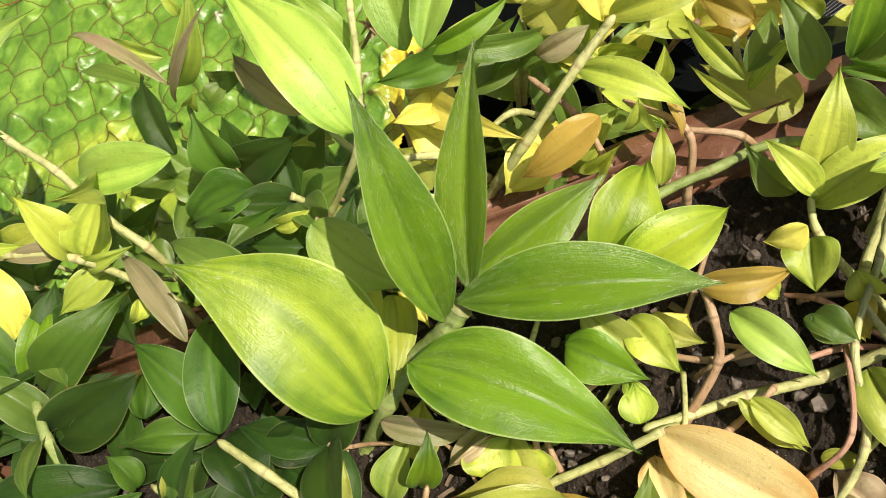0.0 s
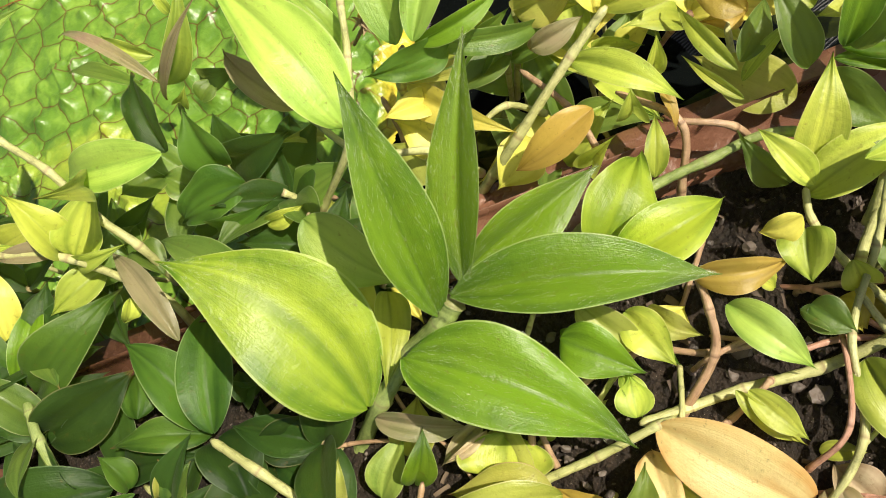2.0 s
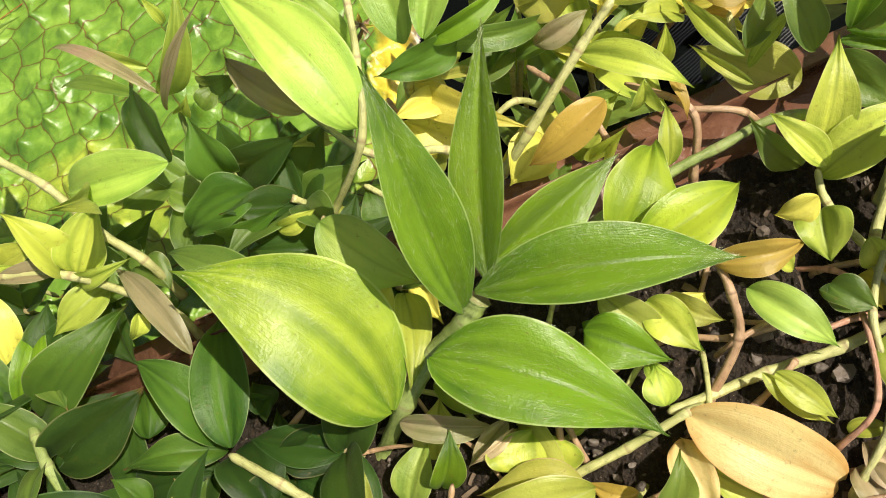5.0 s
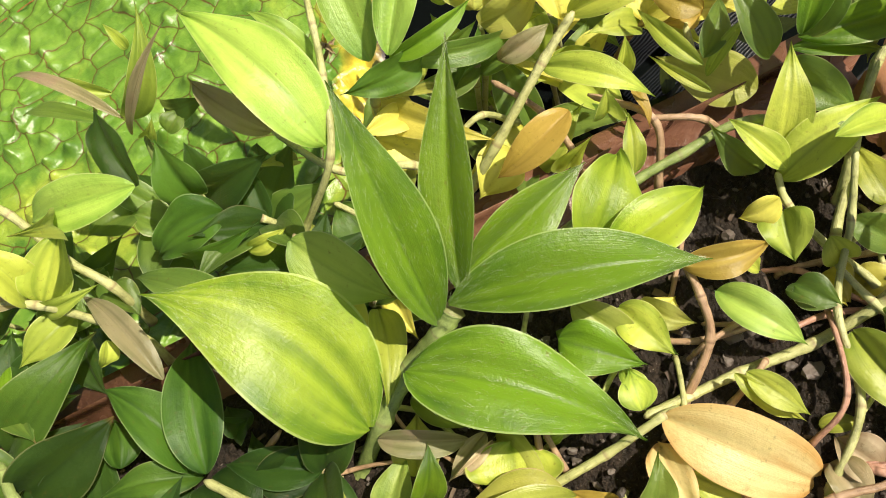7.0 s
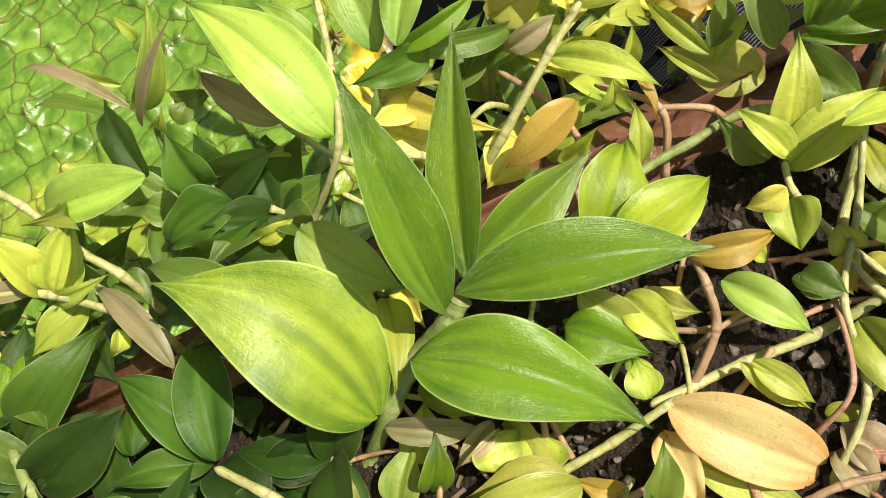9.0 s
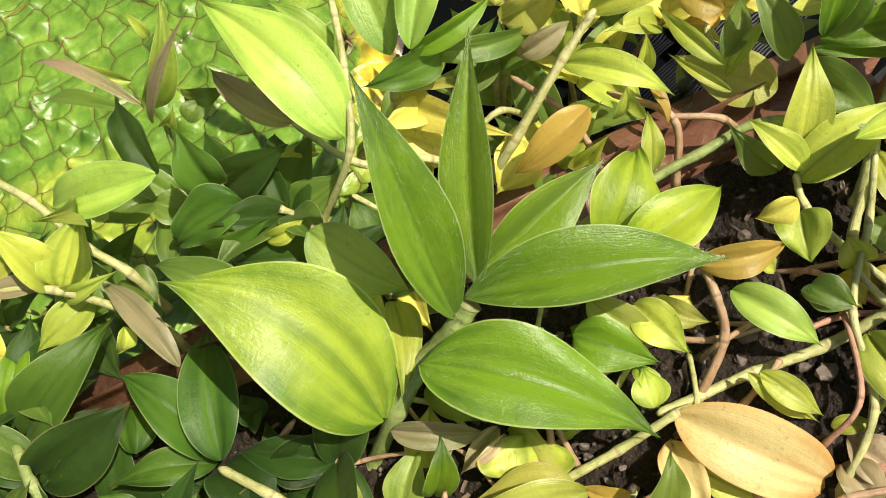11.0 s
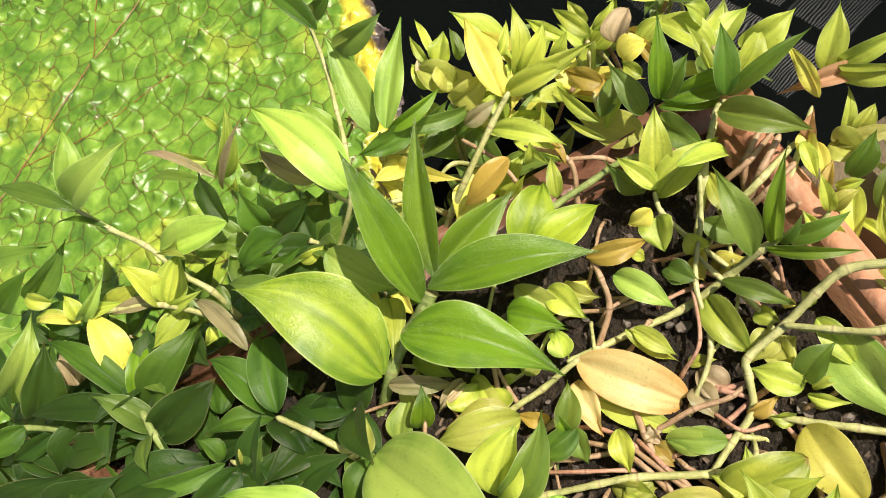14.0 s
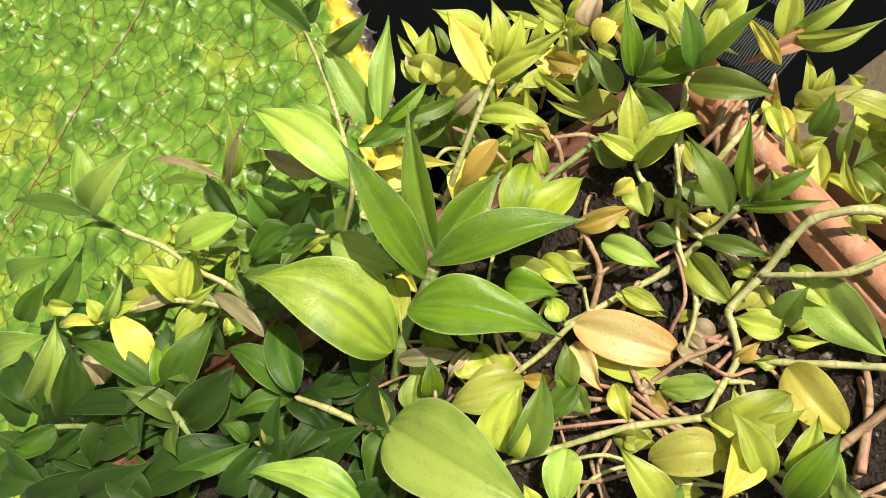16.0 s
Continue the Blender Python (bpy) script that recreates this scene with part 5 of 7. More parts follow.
rim_rosette = shoot("dark green rosette leaning on the clay rim")
stem(rim_rosette, ((0.0090, -0.1710, 0.0527), (0.0240, -0.1758, 0.0481), (0.0392, -0.1809, 0.0459), (0.0605, -0.1896, 0.0469), (0.0812, -0.1952, 0.0558), (0.0936, -0.1995, 0.0680), (0.0986, -0.2024, 0.0700)), 0.0032, "pale")
leaf(rim_rosette, (0.0903, -0.1985, 0.0680), (0.1038, -0.1668, 0.0850), (-0.18, -0.40, 0.90), 0.0129, "green", fold=0.32, curl=0.06, arch=0.18, twist=-16, wave=0.14)
leaf(rim_rosette, (0.0980, -0.2024, 0.0700), (0.1219, -0.1856, 0.1000), (-0.73, -0.16, 0.67), 0.0082, "vivid", fold=0.35, arch=0.16, curl=0.04, twist=-14, wave=0.13)
leaf(rim_rosette, (0.1020, -0.2026, 0.0700), (0.1247, -0.2151, 0.0760), (-0.45, -0.45, 0.77), 0.0086, "mid", arch=0.20, fold=0.30, curl=0.05, twist=-16, wave=0.06)
leaf(rim_rosette, (0.0947, -0.2005, 0.0700), (0.1165, -0.2285, 0.0720), (-0.50, -0.33, 0.80), 0.0056, "vivid", fold=0.5, arch=0.19, curl=-0.02, twist=14, wave=0.05)
leaf(rim_rosette, (0.0993, -0.2023, 0.0710), (0.1106, -0.2036, 0.0800), (-0.53, -0.63, 0.57), 0.0057, "mid", fold=0.6, arch=0.20, curl=-0.03, twist=21, wave=0.07)
leaf(rim_rosette, (0.0763, -0.1955, 0.0600), (0.0884, -0.2227, 0.0560), (-0.10, -0.19, 0.98), 0.0084, "green", arch=0.19, fold=0.22, curl=0.06, twist=20, wave=0.10)
leaf(rim_rosette, (0.0359, -0.1799, 0.0560), (0.0425, -0.2031, 0.0439), (-0.41, -0.51, 0.76), 0.0065, "lime", fold=0.37, arch=0.09, curl=0.03, twist=12, wave=0.09)
leaf(rim_rosette, (0.0122, -0.1746, 0.0561), (0.0319, -0.2160, 0.0433), (-0.12, -0.34, 0.93), 0.0223, "orange", long=0.62, full=0.46, blunt=0.9, arch=0.12, fold=0.20, wave=0.03, twist=0, curl=0.05)
leaf(rim_rosette, (0.0064, -0.1892, 0.0480), (0.0210, -0.2246, 0.0470), (-0.13, -0.08, 0.99), 0.0123, "lime", full=0.6, fold=0.12, wave=0.02, twist=0, arch=0.0, curl=0)
leaf(rim_rosette, (0.0071, -0.1785, 0.0477), (-0.0026, -0.2025, 0.0480), (-0.18, 0.08, 0.98), 0.0117, "orange", wave=0.15, arch=0.16, fold=0.52, curl=0.09, twist=6)
leaf(rim_rosette, (0.0372, -0.2143, 0.0460), (0.0338, -0.2286, 0.0460), (0.07, -0.02, 1.00), 0.0117, "mauve", arch=0.14, fold=0.46, curl=0.12, twist=14, wave=0.09)

edge_cluster = shoot("small olive and lime leaves hanging over the clay rim")
stem(edge_cluster, ((0.1239, -0.2081, 0.0660), (0.1157, -0.2084, 0.0580), (0.1121, -0.2084, 0.0460)), 0.0022, "pale")
leaf(edge_cluster, (0.1239, -0.2081, 0.0660), (0.1293, -0.1973, 0.0780), (-0.50, -0.52, 0.69), 0.0061, "lime", fold=0.4, arch=0.19, curl=-0.02, twist=-7, wave=0.08)
leaf(edge_cluster, (0.1249, -0.2086, 0.0660), (0.1356, -0.2116, 0.0720), (-0.46, 0.13, 0.88), 0.0069, "olive", fold=0.3, arch=0.22, curl=0.16, twist=-12, wave=0.09)
leaf(edge_cluster, (0.1202, -0.2087, 0.0620), (0.1222, -0.2193, 0.0600), (-0.52, -0.26, 0.81), 0.0058, "lime", fold=0.4, arch=0.13, curl=-0.05, twist=6, wave=0.12)
leaf(edge_cluster, (0.1166, -0.2089, 0.0600), (0.1168, -0.2003, 0.0680), (-0.33, -0.64, 0.70), 0.0052, "lime", fold=0.4, arch=0.18, curl=-0.04, twist=-4, wave=0.06)
leaf(edge_cluster, (0.1161, -0.2350, 0.0600), (0.1145, -0.2475, 0.0580), (0.02, -0.16, 0.99), 0.0087, "olive", fold=0.3, arch=0.15, curl=0.02, twist=-2, wave=0.09)
leaf(edge_cluster, (0.1197, -0.2370, 0.0620), (0.1234, -0.2482, 0.0600), (0.11, -0.14, 0.98), 0.0080, "lime", fold=0.3, arch=0.21, curl=-0.04, twist=-14, wave=0.09)

lime_rosette = shoot("bright lime rosette with cupped leaves")
stem(lime_rosette, ((0.0891, -0.1487, 0.0616), (0.0844, -0.1575, 0.0590), (0.0846, -0.1744, 0.0521), (0.0850, -0.1922, 0.0490), (0.0773, -0.2096, 0.0350)), 0.0024, "pale")
leaf(lime_rosette, (0.0925, -0.1462, 0.0583), (0.1140, -0.1277, 0.0814), (-0.37, -0.53, 0.77), 0.0142, "lime", fold=0.28, full=0.68, arch=0.12, curl=0.11, twist=-6, wave=0.12)
leaf(lime_rosette, (0.0894, -0.1503, 0.0589), (0.1218, -0.1553, 0.0705), (-0.34, -0.04, 0.94), 0.0151, "lime", fold=0.37, full=0.62, arch=0.10, curl=0.06, twist=21, wave=0.11)
leaf(lime_rosette, (0.0894, -0.1505, 0.0667), (0.0872, -0.1295, 0.0740), (-0.09, -0.34, 0.94), 0.0089, "lime", fold=0.4, full=0.6, arch=0.09, curl=-0.03, twist=6, wave=0.08)
leaf(lime_rosette, (0.0886, -0.1441, 0.0573), (0.0842, -0.1256, 0.0716), (-0.61, -0.57, 0.55), 0.0100, "green", fold=0.4, arch=0.13, curl=0.05, twist=4, wave=0.14)
leaf(lime_rosette, (0.0798, -0.1581, 0.0633), (0.0716, -0.1701, 0.0602), (-0.32, -0.02, 0.95), 0.0151, "lime", fold=0.4, long=0.4, full=0.5, wave=0.12, arch=0.11, curl=0.07, twist=-10)
leaf(lime_rosette, (0.0800, -0.1554, 0.0687), (0.0705, -0.1504, 0.0616), (-0.67, -0.47, 0.57), 0.0092, "yellow", fold=0.3, arch=0.10, curl=0.05, twist=9, wave=0.05)
leaf(lime_rosette, (0.0469, -0.1490, 0.0653), (0.0709, -0.1611, 0.0616), (-0.10, -0.48, 0.87), 0.0106, "ochre", full=0.6, arch=0.19, fold=0.36, curl=0.06, twist=5, wave=0.12)
leaf(lime_rosette, (0.0619, -0.1591, 0.0575), (0.0647, -0.1650, 0.0540), (0.26, -0.40, 0.88), 0.0062, "lime", arch=0.11, fold=0.45, curl=0.14, twist=12, wave=0.10)
leaf(lime_rosette, (0.0508, -0.1604, 0.0565), (0.0569, -0.1889, 0.0538), (-0.12, -0.12, 0.99), 0.0125, "fresh", arch=0.18, fold=0.27, curl=0.08, twist=-3, wave=0.06)
leaf(lime_rosette, (0.0650, -0.1740, 0.0540), (0.0719, -0.1880, 0.0510), (0.22, -0.10, 0.97), 0.0076, "green", arch=0.13, fold=0.39, curl=0.10, twist=19, wave=0.14)
leaf(lime_rosette, (0.0778, -0.1784, 0.0479), (0.0741, -0.1890, 0.0516), (-0.39, 0.43, 0.82), 0.0070, "yellow", arch=0.10, fold=0.53, curl=-0.03, twist=-2, wave=0.12)
leaf(lime_rosette, (0.0689, -0.1945, 0.0524), (0.0631, -0.2226, 0.0500), (-0.41, 0.01, 0.91), 0.0155, "lime", full=0.58, arch=0.15, fold=0.35, curl=0.14, twist=-9, wave=0.10)
leaf(lime_rosette, (0.0919, -0.1723, 0.0611), (0.1026, -0.1873, 0.0476), (-0.26, -0.74, 0.62), 0.0117, "green", arch=0.13, fold=0.38, curl=0.07, twist=-13, wave=0.09)
leaf(lime_rosette, (0.0817, -0.1872, 0.0431), (0.0934, -0.1949, 0.0520), (-0.38, 0.39, 0.84), 0.0105, "yellow", arch=0.10, fold=0.51, curl=0.03, twist=-7, wave=0.12)
leaf(lime_rosette, (0.0825, -0.1724, 0.0634), (0.0870, -0.1790, 0.0508), (-0.55, -0.80, 0.22), 0.0104, "lime", arch=0.18, fold=0.31, curl=0.12, twist=6, wave=0.08)

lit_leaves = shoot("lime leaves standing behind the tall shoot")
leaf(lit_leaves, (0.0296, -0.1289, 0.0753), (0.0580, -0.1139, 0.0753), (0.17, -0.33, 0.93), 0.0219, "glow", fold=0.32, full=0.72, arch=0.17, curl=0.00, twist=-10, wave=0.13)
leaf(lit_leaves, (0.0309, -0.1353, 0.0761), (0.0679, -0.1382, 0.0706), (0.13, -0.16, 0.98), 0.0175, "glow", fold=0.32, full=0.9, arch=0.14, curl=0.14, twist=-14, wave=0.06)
leaf(lit_leaves, (0.0170, -0.1347, 0.0657), (0.0255, -0.1551, 0.0527), (-0.20, -0.58, 0.79), 0.0120, "olive", full=0.6, arch=0.09, fold=0.46, curl=0.07, twist=-22, wave=0.05)
leaf(lit_leaves, (0.0300, -0.1458, 0.0579), (0.0293, -0.1655, 0.0540), (-0.52, -0.15, 0.84), 0.0065, "vivid", fold=0.4, arch=0.17, curl=-0.04, twist=-4, wave=0.09)
leaf(lit_leaves, (0.0082, -0.1362, 0.0567), (0.0201, -0.1606, 0.0501), (-0.17, -0.33, 0.93), 0.0096, "vivid", wave=0.12, fold=0.27, arch=0.15, curl=0.04, twist=3)
leaf(lit_leaves, (0.0143, -0.1569, 0.0535), (0.0110, -0.1697, 0.0493), (0.26, -0.36, 0.90), 0.0079, "lime", fold=0.27, arch=0.18, curl=0.07, twist=-20, wave=0.11)
leaf(lit_leaves, (0.0333, -0.1469, 0.0576), (0.0397, -0.1627, 0.0553), (-0.52, -0.33, 0.79), 0.0089, "olive", fold=0.3, arch=0.20, curl=0.10, twist=-19, wave=0.11)
leaf(lit_leaves, (-0.0166, -0.1550, 0.0472), (-0.0093, -0.1573, 0.0470), (-0.09, -0.36, 0.93), 0.0049, "lime", arch=0.19, fold=0.31, curl=0.01, twist=-22, wave=0.12)
leaf(lit_leaves, (0.0407, -0.0826, 0.0600), (0.0216, -0.0882, 0.0600), (0.12, -0.41, 0.91), 0.0171, "yellow", 0.1, 0.2)

edge_shoot = shoot("stout creeping stem with broad pale leaves by the rim")
stem(edge_shoot, ((0.0165, -0.2412, 0.0460), (0.0307, -0.2389, 0.0480), (0.0453, -0.2365, 0.0510), (0.0543, -0.2269, 0.0550), (0.0590, -0.2226, 0.0570), (0.0771, -0.2247, 0.0620), (0.0920, -0.2256, 0.0700), (0.1042, -0.2283, 0.0760), (0.1160, -0.2397, 0.0780), (0.1247, -0.2505, 0.0700)), 0.0032, "pale")
stem(edge_shoot, ((0.0758, -0.2241, 0.0640), (0.0851, -0.2384, 0.0680), (0.0939, -0.2505, 0.0720), (0.1093, -0.2595, 0.0750)), 0.0026, "pale")
leaf(edge_shoot, (0.0874, -0.2380, 0.0560), (0.0806, -0.2790, 0.0520), (-0.46, -0.01, 0.89), 0.0234, "fresh", full=0.55, arch=0.1, fold=0.27, curl=0.06, twist=18, wave=0.09)
leaf(edge_shoot, (0.0865, -0.2312, 0.0620), (0.0828, -0.2552, 0.0560), (-0.09, -0.23, 0.97), 0.0103, "lime", arch=0.10, fold=0.29, curl=0.01, twist=20, wave=0.07)
leaf(edge_shoot, (0.0643, -0.2440, 0.0550), (0.0563, -0.2253, 0.0560), (-0.05, -0.08, 1.00), 0.0133, "lime", fold=0.3, arch=0.09, curl=0.02, twist=-19, wave=0.09)
leaf(edge_shoot, (0.0671, -0.2420, 0.0560), (0.0834, -0.2419, 0.0660), (-0.52, 0.18, 0.84), 0.0121, "green", arch=0.17, fold=0.43, curl=-0.01, twist=-16, wave=0.09)
leaf(edge_shoot, (0.0633, -0.2467, 0.0540), (0.0713, -0.2598, 0.0540), (-0.57, -0.35, 0.74), 0.0057, "lime", fold=0.4, arch=0.13, curl=-0.05, twist=-3, wave=0.10)
leaf(edge_shoot, (0.0667, -0.2464, 0.0520), (0.0757, -0.2519, 0.0560), (-0.22, 0.31, 0.92), 0.0048, "lime", fold=0.4, arch=0.17, curl=0.04, twist=13, wave=0.13)
leaf(edge_shoot, (0.0741, -0.2240, 0.0480), (0.0676, -0.2395, 0.0500), (-0.46, 0.30, 0.83), 0.0124, "olive", arch=0.11, fold=0.36, curl=0.13, twist=1, wave=0.09)
leaf(edge_shoot, (0.0549, -0.2491, 0.0480), (0.0474, -0.2414, 0.0500), (-0.37, -0.55, 0.75), 0.0073, "lime", arch=0.10, fold=0.47, curl=0.02, twist=-17, wave=0.11)
leaf(edge_shoot, (0.0635, -0.2495, 0.0460), (0.0691, -0.2558, 0.0460), (-0.06, -0.06, 1.00), 0.0061, "yellow", arch=0.22, fold=0.35, curl=0.08, twist=10, wave=0.07)
leaf(edge_shoot, (0.0424, -0.2358, 0.0500), (0.0568, -0.2393, 0.0540), (-0.34, -0.49, 0.80), 0.0066, "ochre", arch=0.20, fold=0.32, curl=0.01, twist=-7, wave=0.14)
leaf(edge_shoot, (0.0776, -0.2115, 0.0500), (0.0803, -0.2218, 0.0520), (-0.47, 0.05, 0.88), 0.0085, "lime", arch=0.12, fold=0.28, curl=0.15, twist=13, wave=0.13)
leaf(edge_shoot, (0.0912, -0.2264, 0.0580), (0.0921, -0.2200, 0.0620), (-0.25, -0.49, 0.84), 0.0056, "lime", arch=0.14, fold=0.29, curl=-0.04, twist=3, wave=0.08)
leaf(edge_shoot, (0.0898, -0.2174, 0.0520), (0.0857, -0.2193, 0.0500), (-0.18, -0.50, 0.85), 0.0061, "yellow", arch=0.13, fold=0.34, curl=-0.03, twist=-5, wave=0.07)
leaf(edge_shoot, (0.0755, -0.2214, 0.0500), (0.0599, -0.2243, 0.0500), (-0.00, 0.01, 1.00), 0.0123, "olive", 0.1, 0.2)

low_cluster = shoot("low cluster of cupped green leaves on a brown runner")
stem(low_cluster, ((-0.0574, -0.1881, 0.0460), (-0.0356, -0.2028, 0.0500), (-0.0050, -0.2230, 0.0520), (0.0167, -0.2421, 0.0500), (0.0226, -0.2453, 0.0440)), 0.0028, "pale")
stem(low_cluster, ((0.0444, -0.2361, 0.0460), (0.0547, -0.2516, 0.0500), (0.0657, -0.2670, 0.0520), (0.0775, -0.2833, 0.0520)), 0.0027, "pale")
stem(low_cluster, ((-0.0114, -0.1908, 0.0580), (-0.0229, -0.1949, 0.0450), (-0.0312, -0.1984, 0.0350)), 0.0020, "green")
leaf(low_cluster, (-0.0118, -0.1912, 0.0600), (0.0031, -0.1802, 0.0680), (-0.06, -0.53, 0.85), 0.0108, "green", fold=0.37, arch=0.11, curl=0.08, twist=-18, wave=0.11)
leaf(low_cluster, (-0.0081, -0.1933, 0.0580), (-0.0294, -0.1894, 0.0560), (-0.17, -0.45, 0.88), 0.0120, "mid", fold=0.37, arch=0.17, curl=0.03, twist=-17, wave=0.08)
leaf(low_cluster, (-0.0089, -0.1930, 0.0560), (-0.0149, -0.2064, 0.0520), (-0.28, -0.16, 0.95), 0.0097, "green", arch=0.14, fold=0.49, curl=-0.04, twist=17, wave=0.14)
leaf(low_cluster, (-0.0111, -0.1926, 0.0600), (-0.0095, -0.1848, 0.0660), (-0.34, -0.53, 0.78), 0.0055, "vivid", fold=0.5, arch=0.17, curl=0.14, twist=-8, wave=0.12)
leaf(low_cluster, (-0.0507, -0.1896, 0.0540), (-0.0250, -0.1775, 0.0660), (-0.42, -0.02, 0.91), 0.0256, "lime", fold=0.3, full=0.6, arch=0.15, curl=-0.02, twist=-20, wave=0.13)
leaf(low_cluster, (-0.0495, -0.1916, 0.0540), (-0.0130, -0.1819, 0.0720), (-0.17, -0.68, 0.71), 0.0176, "green", fold=0.37, arch=0.15, curl=0.04, twist=18, wave=0.10)
leaf(low_cluster, (0.0034, -0.2051, 0.0520), (-0.0056, -0.2200, 0.0480), (-0.27, -0.10, 0.96), 0.0102, "lime", fold=0.37, arch=0.18, curl=0.00, twist=-1, wave=0.12)
leaf(low_cluster, (0.0140, -0.2211, 0.0500), (0.0306, -0.2372, 0.0500), (-0.18, -0.19, 0.96), 0.0113, "fresh", full=0.6, arch=0.16, fold=0.26, curl=-0.01, twist=9, wave=0.12)
leaf(low_cluster, (0.0060, -0.2191, 0.0460), (0.0085, -0.2303, 0.0460), (0.19, 0.04, 0.98), 0.0071, "ochre", arch=0.11, fold=0.30, curl=0.08, twist=10, wave=0.07)
leaf(low_cluster, (0.0114, -0.2512, 0.0500), (0.0437, -0.2613, 0.0560), (-0.23, -0.15, 0.96), 0.0251, "lime", full=0.5, blunt=0.6, fold=0.22, arch=0.14, curl=0.09, twist=13, wave=0.09)
leaf(low_cluster, (0.0114, -0.2732, 0.0560), (0.0223, -0.2478, 0.0720), (-0.06, -0.51, 0.86), 0.0128, "lime", fold=0.32, arch=0.12, curl=0.14, twist=6, wave=0.11)
leaf(low_cluster, (0.0538, -0.2538, 0.0520), (0.0465, -0.2846, 0.0480), (-0.35, -0.04, 0.94), 0.0202, "yellow", full=0.5, blunt=0.5, fold=0.24, arch=0.16, curl=0.07, twist=-13, wave=0.05)
leaf(low_cluster, (0.0205, -0.2793, 0.0500), (0.0429, -0.2736, 0.0600), (-0.30, -0.38, 0.88), 0.0143, "lime", arch=0.15, fold=0.51, curl=0.14, twist=-10, wave=0.08)
leaf(low_cluster, (0.0111, -0.2831, 0.0560), (0.0423, -0.2823, 0.0680), (-0.35, -0.11, 0.93), 0.0135, "vivid", fold=0.3, arch=0.14, curl=0.04, twist=21, wave=0.06)
leaf(low_cluster, (0.0208, -0.2948, 0.0520), (0.0394, -0.2834, 0.0660), (-0.67, 0.23, 0.70), 0.0148, "pale", fold=0.3, arch=0.18, curl=-0.05, twist=20, wave=0.08)
leaf(low_cluster, (-0.0093, -0.2198, 0.0460), (-0.0050, -0.2342, 0.0460), (-0.41, -0.12, 0.90), 0.0107, "lime", arch=0.14, fold=0.50, curl=0.09, twist=-7, wave=0.12)
leaf(low_cluster, (0.0125, -0.2121, 0.0460), (0.0124, -0.2213, 0.0480), (-0.47, 0.19, 0.86), 0.0074, "dry", wave=0.2, arch=0.17, fold=0.48, curl=-0.02, twist=-0)
leaf(low_cluster, (0.0438, -0.2060, 0.0440), (0.0529, -0.2135, 0.0460), (-0.08, 0.17, 0.98), 0.0059, "lime", arch=0.15, fold=0.37, curl=0.03, twist=-12, wave=0.05)
leaf(low_cluster, (0.0898, -0.2639, 0.0500), (0.0778, -0.2789, 0.0500), (-0.25, 0.20, 0.95), 0.0092, "green", 0.1, 0.3)

pink_runner = shoot("thin pinkish-brown runners crossing the dark soil")
stem(pink_runner, ((0.0352, -0.2144, 0.0440), (0.0429, -0.2215, 0.0480), (0.0528, -0.2284, 0.0480)), 0.0022, "red")
stem(pink_runner, ((0.0020, -0.2161, 0.0440), (0.0063, -0.2337, 0.0500), (0.0064, -0.2462, 0.0470), (0.0141, -0.2723, 0.0440)), 0.0026, "brown")
stem(pink_runner, ((-0.0315, -0.1873, 0.0440), (-0.0183, -0.1999, 0.0490), (-0.0040, -0.2093, 0.0470), (0.0072, -0.2113, 0.0400)), 0.0022, "brown")
stem(pink_runner, ((0.0416, -0.2873, 0.0440), (0.0519, -0.2887, 0.0500), (0.0700, -0.2922, 0.0500)), 0.0036, "brown")
stem(pink_runner, ((0.0698, -0.2753, 0.0440), (0.0569, -0.2871, 0.0490), (0.0371, -0.2973, 0.0470)), 0.0030, "red")
stem(pink_runner, ((0.0463, -0.2654, 0.0440), (0.0414, -0.2735, 0.0470), (0.0347, -0.2811, 0.0420)), 0.0018, "brown")
stem(pink_runner, ((0.0334, -0.2318, 0.0440), (0.0368, -0.2325, 0.0480), (0.0544, -0.2348, 0.0490), (0.0680, -0.2385, 0.0440)), 0.0022, "red")
stem(pink_runner, ((0.0293, -0.2336, 0.0440), (0.0358, -0.2410, 0.0480), (0.0419, -0.2475, 0.0420)), 0.0022, "pale")
stem(pink_runner, ((0.0125, -0.2240, 0.0440), (0.0114, -0.2324, 0.0490), (0.0135, -0.2397, 0.0450)), 0.0020, "brown")
stem(pink_runner, ((0.0417, -0.1635, 0.0500), (0.0487, -0.1711, 0.0520), (0.0567, -0.1734, 0.0460)), 0.0016, "brown")
stem(pink_runner, ((0.0801, -0.1784, 0.0560), (0.0781, -0.1921, 0.0560), (0.0787, -0.2119, 0.0520), (0.0770, -0.2206, 0.0460)), 0.0022, "pale")
stem(pink_runner, ((0.0112, -0.2601, 0.0430), (0.0155, -0.2723, 0.0460), (0.0250, -0.2832, 0.0420)), 0.0022, "brown")
leaf(pink_runner, (0.0090, -0.2152, 0.0480), (0.0156, -0.2173, 0.0500), (-0.18, 0.31, 0.93), 0.0059, "dry", wave=0.3, fold=0.6, arch=0.10, curl=-0.01, twist=0)
leaf(pink_runner, (0.0455, -0.2237, 0.0460), (0.0437, -0.2105, 0.0460), (-0.13, -0.02, 0.99), 0.0139, "dry", full=0.6, arch=0.17, fold=0.35, curl=-0.03, twist=-4, wave=0.13)

